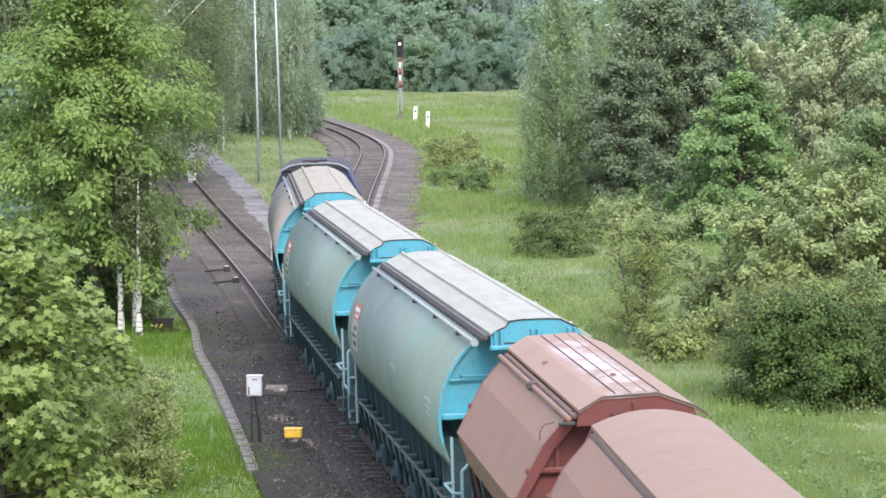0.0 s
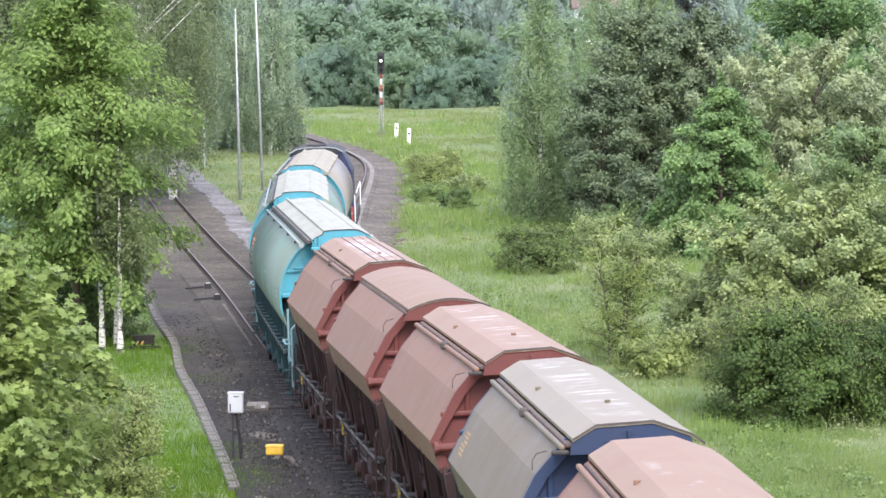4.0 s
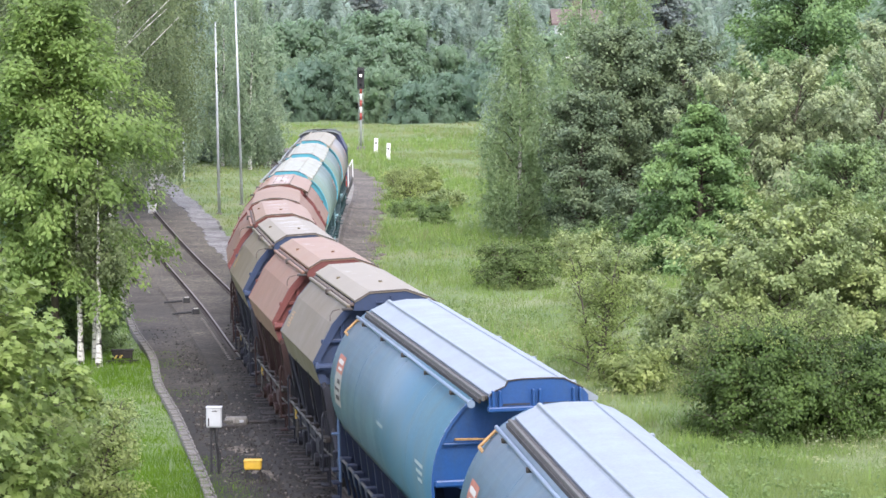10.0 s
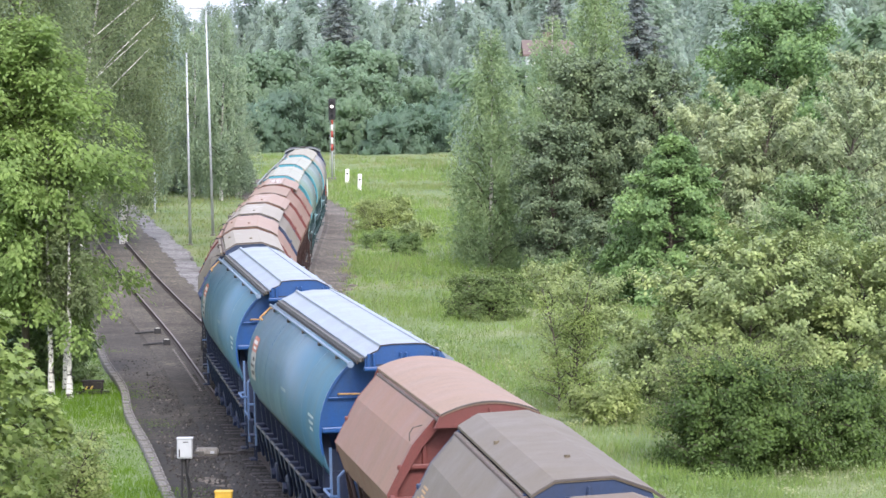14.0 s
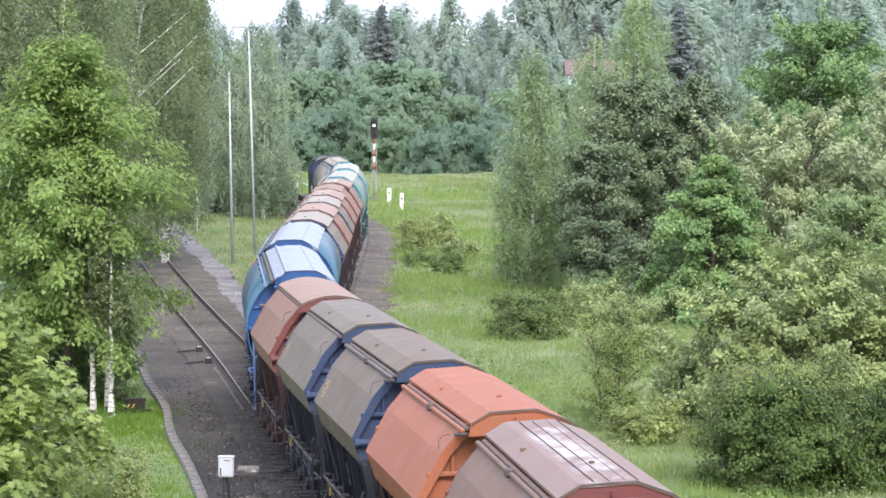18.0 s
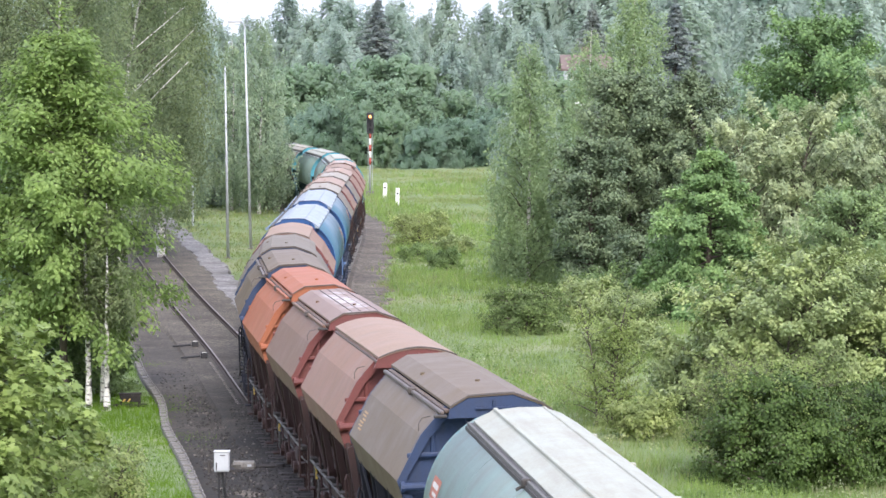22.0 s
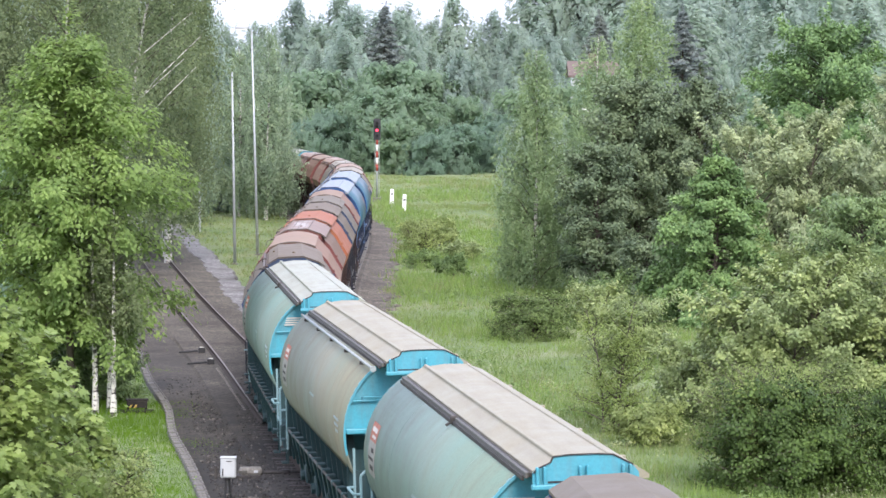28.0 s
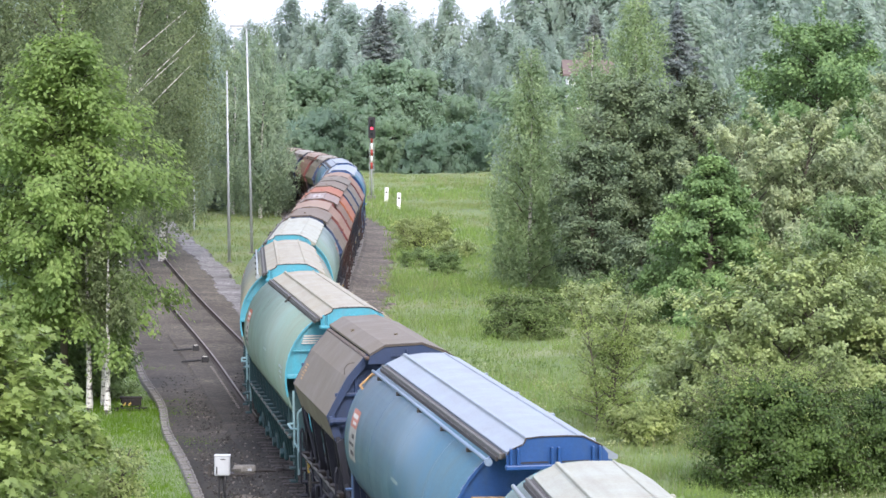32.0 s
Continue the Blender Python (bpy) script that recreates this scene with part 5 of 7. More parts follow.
# ---- trees, bushes, grass ----
def leaf_cloud(name, p, nrm, ax, size, rng, lobed=False, thin=1.0):
    """A mesh of folded leaves at places p, with normals nrm and pointing along ax."""
    n = len(p)
    nrm = nrm / (np.linalg.norm(nrm, axis=1)[:, None] + 1e-9)
    ax = ax - (ax * nrm).sum(1)[:, None] * nrm
    ax = ax / (np.linalg.norm(ax, axis=1)[:, None] + 1e-9)
    bx = np.cross(nrm, ax)
    L = size * rng.uniform(0.65, 1.3, n)[:, None]
    W = L * 0.36 * thin
    if lobed:
        prof = [(0.0, 0.0), (0.1, 0.5), (0.34, 0.24), (0.66, 0.58), (0.6, 0.2), (1.0, 0.0)]
        ring = prof + [(a, -b) for a, b in prof[-2:0:-1]]
        v = np.concatenate([p + ax * L * (a - 0.4) + bx * L * b - nrm * L * 0.12 * abs(b) for a, b in ring])
    else:
        ring = range(4)
        v = np.concatenate([p - ax * L * 0.5, p + bx * W - nrm * L * 0.08, p + ax * L * 0.5 - nrm * L * 0.1, p - bx * W - nrm * L * 0.08])
    k = len(ring)
    faces = np.stack([np.arange(n) + j * n for j in range(k)], 1)
    me = bpy.data.meshes.new(name)
    me.vertices.add(len(v))
    me.vertices.foreach_set("co", v.astype(np.float32).ravel())
    me.loops.add(n * k)
    me.loops.foreach_set("vertex_index", faces.astype(np.int32).ravel())
    me.polygons.add(n)
    me.polygons.foreach_set("loop_start", np.arange(0, n * k, k, dtype=np.int32))
    me.update(calc_edges=True)
    return me


def clumps(name, centres, radii, per, size, rng, flat=0.6, squash=0.8):
    """Round clumps of leaves, for weeds and low scrub."""
    c, r = np.repeat(np.asarray(centres), per, axis=0), np.repeat(np.asarray(radii), per)
    d = rng.normal(size=(len(c), 3))
    d /= np.linalg.norm(d, axis=1)[:, None]
    p = c + d * (r * rng.random(len(c)) ** 0.45)[:, None] * np.array([1, 1, squash])
    nrm = d * 0.75 + rng.normal(size=p.shape) * 0.55 + np.array([0, 0, flat])
    return leaf_cloud(name, p, nrm, rng.normal(size=p.shape), size, rng)


def sprays(name, a, b, width, thick, count, size, rng, up=0.6, outward=0.5, rough=0.5, sag=0.5, lobed=False, thin=1.0, hang=0.0, middle=2.0):
    """Leaves set along twigs a to b in flattened sprays; the twig ends sag."""
    a, b = np.asarray(a), np.asarray(b)
    count = np.maximum(3, np.asarray(count)).astype(int)
    k = np.repeat(np.arange(len(a)), count)
    way = b - a
    ln = np.linalg.norm(way, axis=1) + 1e-6
    u = rng.random(len(k)) ** 0.85
    flatway = way * np.array([1, 1, 0.25])
    flatway /= np.linalg.norm(flatway, axis=1)[:, None] + 1e-6
    side = np.stack([-flatway[:, 1], flatway[:, 0], 0 * ln], 1)
    off = rng.normal(size=len(k)) * np.asarray(width)[k] * np.sin(np.pi * np.clip(0.15 + 0.8 * u, 0, 1))
    p = a[k] + way[k] * u[:, None] + side[k] * off[:, None]
    p[:, 2] += rng.normal(size=len(k)) * np.asarray(thick)[k] - sag * (u ** 2 * 0.25 * ln[k] + off ** 2 / (np.asarray(width)[k] + 0.05) * 0.5) - hang * rng.random(len(k)) ** 2
    out = p - np.array([0, 0, middle])
    out /= np.linalg.norm(out, axis=1)[:, None] + 1e-6
    nrm = np.array([0, 0, up]) + outward * (0.5 * flatway[k] + 0.8 * out) + side[k] * (off / (np.asarray(width)[k] + 0.02) * 0.35)[:, None] + rough * rng.normal(size=p.shape)
    ax = flatway[k] + 0.6 * side[k] * np.sign(off)[:, None] + np.array([0, 0, -0.5 - hang]) + 0.4 * rng.normal(size=p.shape)
    return leaf_cloud(name, p, nrm, ax, size, rng, lobed, thin)


SHAPES = {
    "tiered": [(0, 0.8), (0.2, 0.95), (0.4, 1.0), (0.55, 0.88), (0.7, 0.66), (0.85, 0.42), (1, 0.16)],
    "pyramid": [(0, 0.95), (0.15, 1.0), (0.4, 0.82), (0.7, 0.5), (0.9, 0.22), (1, 0.07)],
    "oval": [(0, 0.62), (0.15, 0.85), (0.4, 1.0), (0.65, 0.93), (0.85, 0.62), (1, 0.2)],
    "dome": [(0, 0.95), (0.25, 1.0), (0.5, 0.92), (0.75, 0.7), (0.92, 0.4), (1, 0.12)],
    "weeping": [(0, 0.85), (0.25, 1.0), (0.5, 0.92), (0.75, 0.65), (0.92, 0.3), (1, 0.08)],
    "cone": [(0, 1.0), (0.1, 0.97), (0.5, 0.52), (0.85, 0.17), (1, 0.02)],
}


def reach_at(shape, u):
    us, rs = zip(*SHAPES[shape])
    return float(np.interp(u, us, rs))


def grow_stem(t, x_tip, h, tr, bark, rng, sx=0.0, sy=0.0, wave=0.03, name="trunk"):
    """A tapered stem under t; returns its centre line as a function of the height share."""
    b = [rng.uniform(-wave, wave) * h for _ in range(2)]

    def spine(u):
        return Vector((sx + x_tip * u * u + b[0] * math.sin(3 * u) * u, sy + b[1] * math.sin(2.5 * u) * u, u * h * 0.97))
    rings = []
    for k in range(9):
        c, w = spine(k / 8), tr * (1 - k / 8) ** 0.9 * (1.4 if k == 0 else 1) + 0.012
        rings += [(c.x + w * math.cos(j * math.tau / 8), c.y + w * math.sin(j * math.tau / 8), c.z) for j in range(8)]
    g = Geo().add(rings, [(8 * k + j, 8 * k + (j + 1) % 8, 8 * k + 8 + (j + 1) % 8, 8 * k + 8 + j) for k in range(8) for j in range(8)])
    part(name, g, bark, t, "", True)
    return spine


def leafy_tree(name, x, y, h, r, leaf, bark, label, category="tree", shape="oval", clear=0.1, boughs=40, twigs=7, rise=0.45, sag=0.35, leaves=60000, size=0.12,
               seed=0, tip=0.0, stems=1, trunk_r=None, spray=0.3, up=0.6, outward=0.5, rough=0.5, spread=55, lobed=False, thin=1.0, ragged=(0.6, 1.12), group="", droop=0.5, fill=0.3, lift=0.0, hang=0.0, loft=0.5):
    """A crown of boughs, each with side twigs that carry flattened sprays of leaves."""
    rng = np.random.default_rng(seed * 7 + 3)
    z = float(ground_height(np.array(x), np.array(y))) - 0.04
    t = thing(name, pose(x, y, z), label, category, group)
    tr = trunk_r or 0.012 * h + 0.03
    limbs, a, b = Geo(), [], []
    for st in range(stems):
        phi = st * 2.4 + rng.uniform(0, 1)
        far = 0.0 if stems == 1 else 0.22 * r
        spine = grow_stem(t, tip + (0.5 * r * math.cos(phi) if stems > 1 else 0), h * (1.0 if st == 0 else rng.uniform(0.72, 0.95)), tr, bark, rng, far * math.cos(phi), far * math.sin(phi),
                          0.03, "trunk" if st == 0 else "stem")
        m = max(4, int(1.45 * boughs) // stems)
        for i in range(m):
            u = min(0.985, (i + rng.random()) / m)
            share = clear + (1 - clear) * u
            p0 = spine(share * (0.98 if rise < 0.2 else 0.9))
            az = i * 2.399 + rng.uniform(-0.45, 0.45)
            reach = r * reach_at(shape, u) * rng.uniform(*ragged)
            d = Vector((math.cos(az), math.sin(az), 0))
            climb = rise * (0.5 + 0.9 * u) + rng.uniform(-0.5, 0.5) * loft
            bend = sag * rng.uniform(0.5, 1.4)

            def bough(f):
                q = p0 + d * (reach * f) + Vector((0, 0, reach * (climb * f - bend * f * f * (1.15 - 0.6 * u))))
                return Vector((q.x, q.y, max(q.z, 0.12 + 0.1 * f)))
            w = 0.34 * tr * (1 - 0.75 * share) + 0.012
            limbs.tube(p0, bough(0.5), w, 5, w * 0.65).tube(bough(0.5), bough(1.0), w * 0.65, 4, w * 0.2)
            for j in range(twigs + 1):
                f = 1.0 if j == twigs else fill + (1 - fill) * (j + rng.random()) / twigs
                q0 = bough(min(f, 0.92))
                turn = radians(rng.uniform(-14, 14)) if j == twigs else radians(spread * rng.uniform(0.6, 1.25)) * (1 if j % 2 else -1)
                ln = (0.25 + 0.16 * reach) * rng.uniform(0.7, 1.3) * (1.15 - 0.45 * f)
                e = Vector((math.cos(az + turn), math.sin(az + turn), 0.22 * climb + lift + rng.uniform(-0.8, 1.2) * loft))
                q1 = q0 + e * ln
                q1.z = max(q1.z, 0.1)
                if j % 2 == 0:
                    limbs.tube(q0, q1, 0.35 * w, 3, 0.1 * w)
                a.append(tuple(q0))
                b.append(tuple(q1))
        # leading shoots
        for k in range(4):
            q0 = spine(0.9 + 0.025 * k)
            e = Vector((rng.uniform(-0.35, 0.35), rng.uniform(-0.35, 0.35), 1.0)) * (0.055 * h * rng.uniform(0.6, 1.1))
            a.append(tuple(q0))
            b.append(tuple(q0 + e))
    a, b = np.array(a), np.array(b)
    ln = np.linalg.norm(b - a, axis=1)
    tagged(part("branchwork", limbs, M_LIMB, t), kind="stuff")
    me = sprays("crown", a, b, spray * (0.35 + 0.65 * ln), (0.15 + 0.75 * loft) * spray * (0.35 + 0.65 * ln), leaves * ln / ln.sum(), size, rng, up, outward, rough, droop, lobed, thin, hang, 0.4 * h)
    part("crown", me, leaf, t)
    return t


def weeping_tree(name, x, y, h, r, leaf, bark, label, category="birch", clear=0.15, boughs=60, strands=9, length=0.13, leaves=45000, size=0.13, seed=0, tip=0.0, trunk_r=0.1, stems=1,
                 group="", shape="weeping", rise=0.9, sway=0.12, ragged=(0.55, 1.1), lay=0.55, jitter=0.5):
    """A birch: steep boughs from which leafy twigs hang in strands."""
    rng = np.random.default_rng(seed * 7 + 3)
    z = float(ground_height(np.array(x), np.array(y))) - 0.04
    t = thing(name, pose(x, y, z), label, category, group)
    limbs, top, low = Geo(), [], []
    for st in range(stems):
        phi = 2.4 * st + rng.uniform(0, 6)
        spine = grow_stem(t, tip + 0.3 * r * (stems > 1) * math.cos(phi), h * (1 if st == 0 else 0.9), trunk_r, bark, rng, 0.2 * r * (stems > 1) * math.cos(phi), 0.2 * r * (stems > 1) * math.sin(phi),
                          0.025, "trunk" if st == 0 else "stem")
        m = max(5, boughs // stems)
        for i in range(m):
            u = (i + rng.random()) / m
            share = clear + (1 - clear) * u
            az = i * 2.399 + rng.uniform(-0.5, 0.5)
            reach = r * reach_at(shape, u) * rng.uniform(*ragged)
            p0 = spine(max(0.03, share - 0.22 * reach / h * rise * 2) if u > 0.05 else share)
            d = Vector((math.cos(az) * reach, math.sin(az) * reach, 0))
            arch = reach * rise * rng.uniform(0.7, 1.2)
            bough = lambda f: p0 + d * f + Vector((0, 0, arch * (1.5 * f - 0.75 * f * f)))
            w = 0.3 * trunk_r * (1 - 0.8 * share) + 0.008
            limbs.tube(p0, bough(0.5), w, 5, w * 0.6).tube(bough(0.5), bough(1.0), w * 0.6, 4, w * 0.2)
            k = max(3, int(strands * (0.4 + reach / r)))
            for j in range(k):
                q = bough(0.22 + 0.82 * (j + rng.random()) / k)
                q = q + Vector(rng.normal(size=3) * 0.09 * r)
                ln = h * length * rng.uniform(0.45, 1.3) * (1.1 - 0.45 * u)
                q.z = max(q.z, 0.5)
                top.append(tuple(q))
                low.append((q.x + rng.normal() * sway * ln, q.y + rng.normal() * sway * ln, max(0.15, q.z - ln)))
    a, b = np.array(top), np.array(low)
    ln = np.linalg.norm(b - a, axis=1)
    tagged(part("branchwork", limbs, M_LIMB, t), kind="stuff")
    count = np.maximum(3, leaves * ln / ln.sum()).astype(int)
    k = np.repeat(np.arange(len(a)), count)
    n = len(k)
    u = rng.random(n)
    p = a[k] + (b - a)[k] * u[:, None] + rng.normal(size=(n, 3)) * np.array([1, 1, 0.6]) * (0.02 * r + 0.05)
    out = p - np.array([0, 0, 0.45 * h])
    out[:, 2] *= 0.5
    out /= np.linalg.norm(out, axis=1)[:, None] + 1e-6
    nrm = lay * out + np.array([0, 0, 0.25]) + jitter * rng.normal(size=(n, 3))
    me = leaf_cloud("crown", p, nrm, np.array([0, 0, -1.0]) + 0.45 * rng.normal(size=(n, 3)), size, rng, False, 0.8)
    part("crown", me, leaf, t)
    return t


# left of the tracks
leafy_tree("young_hornbeam", -11.4, 95.5, 12.7, 4.3, L_HORN, M_BARK, "leafy young broadleaf tree with layered bright green foliage", shape="tiered", clear=0.25, boughs=84, twigs=9, rise=0.42, sag=0.5,
           leaves=74000, size=0.165, seed=1, trunk_r=0.12, spray=0.48, spread=65, ragged=(0.5, 1.12), fill=0.15, droop=0.7, hang=0.16, loft=0.4, thin=0.75, rough=0.3, up=0.75)
leafy_tree("maple_bush", -9.0, 60, 6.1, 2.6, L_MAPLE, M_BARK, "fresh green maple with broad lobed leaves", "maple", "dome", 0.04, 60, 8, 0.55, 0.35, 15000, 0.18, 2, trunk_r=0.06, spray=0.3, lobed=True, ragged=(0.6, 1.1), droop=0.8, up=0.8, fill=0.25)
leafy_tree("maple_bush", -8.0, 66, 3.5, 1.5, L_MAPLE, M_BARK, "low maple shrub with pale lobed leaves beside the grass", "maple", "dome", 0.04, 34, 6, 0.5, 0.35, 5000, 0.16, 3, trunk_r=0.05, spray=0.3, lobed=True, droop=0.8, up=0.8)
leafy_tree("shrub", -6.95, 63.5, 2.6, 1.05, L_YELLOW, M_BARK, "pale small-leaved shrub beside the maple", "shrub", "dome", 0.03, 46, 6, 0.6, 0.3, 9000, 0.075, 97, stems=3, trunk_r=0.025, spray=0.22, lift=0.3)
for x, y, h, sd in ((-10.5, 94.2, 8.2, 4), (-10.15, 95.0, 7.8, 5), (-9.9, 93.6, 6.4, 6)):
    weeping_tree("birch", x, y, h, 1.0, L_BIRCH, M_BIRCH, "slender white-stemmed birch beside the young hornbeam", clear=0.42, boughs=22, strands=6, leaves=5000, size=0.11, seed=sd, trunk_r=0.078)
for k, (x, y, h, r) in enumerate([(-10.9, 98.5, 2.2, 1.3), (-12.9, 98.5, 3.0, 1.7)]):
    leafy_tree("shrub", x, y, h, r, L_GREEN, M_BARK, "shaded green undergrowth round the birch stems", "shrub", "dome", 0.03, 36, 7, 0.7, 0.3, 9000, 0.11, 70 + k, stems=3, trunk_r=0.02, spray=0.26, lift=0.3)
for k, (x, y, h, r, ln) in enumerate([(-18.4, 150, 18.5, 4.9, 1.6), (-16.6, 163, 18.8, 5.0, 2.4), (-24.0, 158, 18.5, 4.8, 0), (-18.2, 186, 19.5, 5.2, 2.2), (-22.0, 200, 18.0, 4.8, 1.5), (-20.5, 140, 16.0, 4.2, 0.5), (-15.9, 178, 20.5, 2.5, 2.4), (-15.2, 172, 20.0, 3.0, 0.8), (-16.9, 140, 18.0, 4.3, 0.3)]):
    weeping_tree("birch", x, y, h, r, L_BIRCH, M_BIRCH, "tall weeping birch with hanging dark green twigs", clear=0.2, boughs=90, strands=13, length=0.14, leaves=36000, size=0.16, seed=10 + k, tip=ln, trunk_r=0.17)
# bare white stems that lean out before the hanging twigs
for x0, z0, x1, z1 in ((-15.4, 10.85, -12.7, 13.1), (-15.25, 8.9, -13.1, 10.8), (-13.9, 9.03, -12.5, 10.4), (-14.3, 10.0, -12.2, 12.0)):
    lean_to = [o for o in bpy.data.objects if o.parent is None and o.name.startswith("birch")][4]
    at = lean_to.matrix_basis.translation
    part("leaning_stem", Geo().tube((x0 - 1.2 - at.x, 159.2 - at.y, z0 - 1.1 - at.z), (x0 - at.x, 157.3 - at.y, z0 - at.z), 0.026, 7, 0.024).tube((x0 - at.x, 157.3 - at.y, z0 - at.z), (x1 - at.x, 157.0 - at.y, z1 - at.z), 0.024, 7, 0.012), M_BIRCH, lean_to, "bare white stem")
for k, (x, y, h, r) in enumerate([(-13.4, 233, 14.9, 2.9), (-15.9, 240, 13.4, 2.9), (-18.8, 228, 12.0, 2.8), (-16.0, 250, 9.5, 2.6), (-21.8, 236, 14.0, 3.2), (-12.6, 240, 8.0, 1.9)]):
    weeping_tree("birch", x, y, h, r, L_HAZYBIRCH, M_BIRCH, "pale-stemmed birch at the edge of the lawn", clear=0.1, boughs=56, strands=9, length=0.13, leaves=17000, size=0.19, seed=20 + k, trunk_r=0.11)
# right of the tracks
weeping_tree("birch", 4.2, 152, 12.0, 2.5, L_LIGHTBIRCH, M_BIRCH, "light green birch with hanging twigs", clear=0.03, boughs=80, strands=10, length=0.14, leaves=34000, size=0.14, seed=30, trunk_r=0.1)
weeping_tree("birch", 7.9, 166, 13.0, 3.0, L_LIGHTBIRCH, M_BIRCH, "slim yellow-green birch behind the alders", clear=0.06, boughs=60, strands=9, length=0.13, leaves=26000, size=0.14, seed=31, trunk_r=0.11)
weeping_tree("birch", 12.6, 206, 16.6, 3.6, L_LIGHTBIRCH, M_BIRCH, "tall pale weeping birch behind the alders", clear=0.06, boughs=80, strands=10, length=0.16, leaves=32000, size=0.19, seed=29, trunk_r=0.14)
leafy_tree("alder", 8.9, 149, 11.3, 3.3, L_ALDER, M_BARK, "dense dark green alder in the thicket", shape="dome", clear=0.02, boughs=80, twigs=9, rise=0.75, sag=0.3, leaves=56000, size=0.15, seed=32, spray=0.38, up=0.5, outward=0.6, ragged=(0.55, 1.1), lift=0.25, droop=0.3)
leafy_tree("alder", 12.0, 151, 11.2, 3.0, L_ALDER, M_BARK, "dense grey-green alder in the thicket", shape="dome", clear=0.02, boughs=76, twigs=9, rise=0.75, sag=0.3, leaves=50000, size=0.15, seed=33, spray=0.38, up=0.5, outward=0.6, ragged=(0.55, 1.1), lift=0.25, droop=0.3)
leafy_tree("alder", 6.9, 145, 7.6, 2.1, L_ALDER, M_BARK, "lower dark alder at the edge of the thicket", shape="oval", clear=0.02, boughs=56, twigs=8, rise=0.7, sag=0.3, leaves=24000, size=0.14, seed=34, spray=0.36, lift=0.25, droop=0.3)
leafy_tree("lime_tree", 11.0, 130, 7.9, 3.9, L_LIME, M_BARK, "fresh green pyramidal broadleaf tree", shape="pyramid", clear=0.05, boughs=64, twigs=9, rise=0.3, sag=0.45, leaves=60000, size=0.14, seed=35, spray=0.3, spread=60, ragged=(0.65, 1.1), droop=0.8, hang=0.1, loft=0.4)
leafy_tree("willow", 15.2, 141, 9.3, 3.4, L_WILLOW, M_BARK, "silvery green willow in the thicket", "willow", "dome", 0.04, 70, 9, 0.9, 0.25, 46000, 0.2, 36, thin=0.55, spray=0.26, lift=0.55, spread=40, droop=0.2, ragged=(0.6, 1.15), stems=2)
leafy_tree("willow", 19.4, 143, 9.0, 3.2, L_WILLOW, M_BARK, "silvery green willow in the thicket", "willow", "dome", 0.04, 66, 9, 0.9, 0.25, 42000, 0.2, 37, thin=0.55, spray=0.26, lift=0.55, spread=40, droop=0.2, ragged=(0.6, 1.15), stems=2)
leafy_tree("willow", 16.4, 125, 5.6, 2.8, L_GREEN, M_BARK, "green willow scrub below the trees", "willow", "dome", 0.03, 60, 8, 0.7, 0.3, 34000, 0.12, 38, spray=0.3, lift=0.3)
leafy_tree("maple", 22.2, 186, 14.9, 5.4, L_LIME, M_BARK, "tall bright maple above the thicket", "maple", "dome", 0.03, 76, 10, 0.6, 0.3, 70000, 0.2, 39, spray=0.42, lift=0.3, droop=0.4, ragged=(0.6, 1.12))
leafy_tree("willow", 24.5, 168, 11.4, 3.2, L_WILLOW, M_BARK, "pale willow at the far side of the thicket", "willow", "dome", 0.05, 60, 8, 0.85, 0.25, 30000, 0.2, 40, thin=0.6, spray=0.28, lift=0.5, spread=42, droop=0.2)
leafy_tree("hawthorn", 9.5, 89.5, 5.5, 2.6, L_HAW, M_BARK, "sprawling pale green hawthorn shrub with bare twigs", "shrub", "dome", 0.03, 70, 7, 0.8, 0.35, 46000, 0.115, 41, stems=3, trunk_r=0.04, spray=0.22, lift=0.3, ragged=(0.55, 1.2), rough=0.42, up=0.85)
leafy_tree("hawthorn", 12.2, 91, 5.0, 2.6, L_HAW, M_BARK, "sprawling pale green hawthorn shrub", "shrub", "dome", 0.03, 64, 7, 0.8, 0.35, 40000, 0.115, 42, stems=3, trunk_r=0.04, spray=0.22, lift=0.3, ragged=(0.55, 1.2), rough=0.42, up=0.85)
leafy_tree("hawthorn", 7.5, 92.0, 2.5, 1.3, L_HAW, M_BARK, "small pale shrub beside the meadow", "shrub", "dome", 0.03, 50, 8, 0.8, 0.3, 18000, 0.095, 43, stems=3, trunk_r=0.03, spray=0.24, lift=0.3)
leafy_tree("bush", 8.3, 77.5, 2.75, 2.15, L_DENSE, M_BARK, "dense rounded dark green bush", "bush", "dome", 0.02, 110, 10, 0.55, 0.4, 62000, 0.085, 44, trunk_r=0.06, spray=0.24, ragged=(0.72, 1.06), fill=0.2, up=0.5, outward=0.7)
leafy_tree("bush", 10.8, 79, 2.3, 1.9, L_DENSE, M_BARK, "low dense dark green bush", "bush", "dome", 0.02, 80, 9, 0.55, 0.4, 34000, 0.085, 45, trunk_r=0.05, spray=0.24, ragged=(0.7, 1.06), fill=0.2, up=0.5, outward=0.7)
leafy_tree("bush", 8.25, 78.4, 2.95, 2.15, L_LOOSE, M_BARK, "yellow-green shoots along the rim of the dark bush", "bush", "dome", 0.42, 90, 8, 0.55, 0.4, 13000, 0.06, 55, trunk_r=0.03, spray=0.24, lift=0.4, ragged=(0.92, 1.08), fill=0.6)
leafy_tree("shrub", 4.7, 90, 3.9, 1.05, L_LOOSE, M_BARK, "tall loose yellow-green shrub in the meadow", "shrub", "pyramid", 0.03, 60, 8, 0.9, 0.25, 8500, 0.07, 46, stems=4, trunk_r=0.025, spray=0.24, lift=0.45, ragged=(0.5, 1.2))
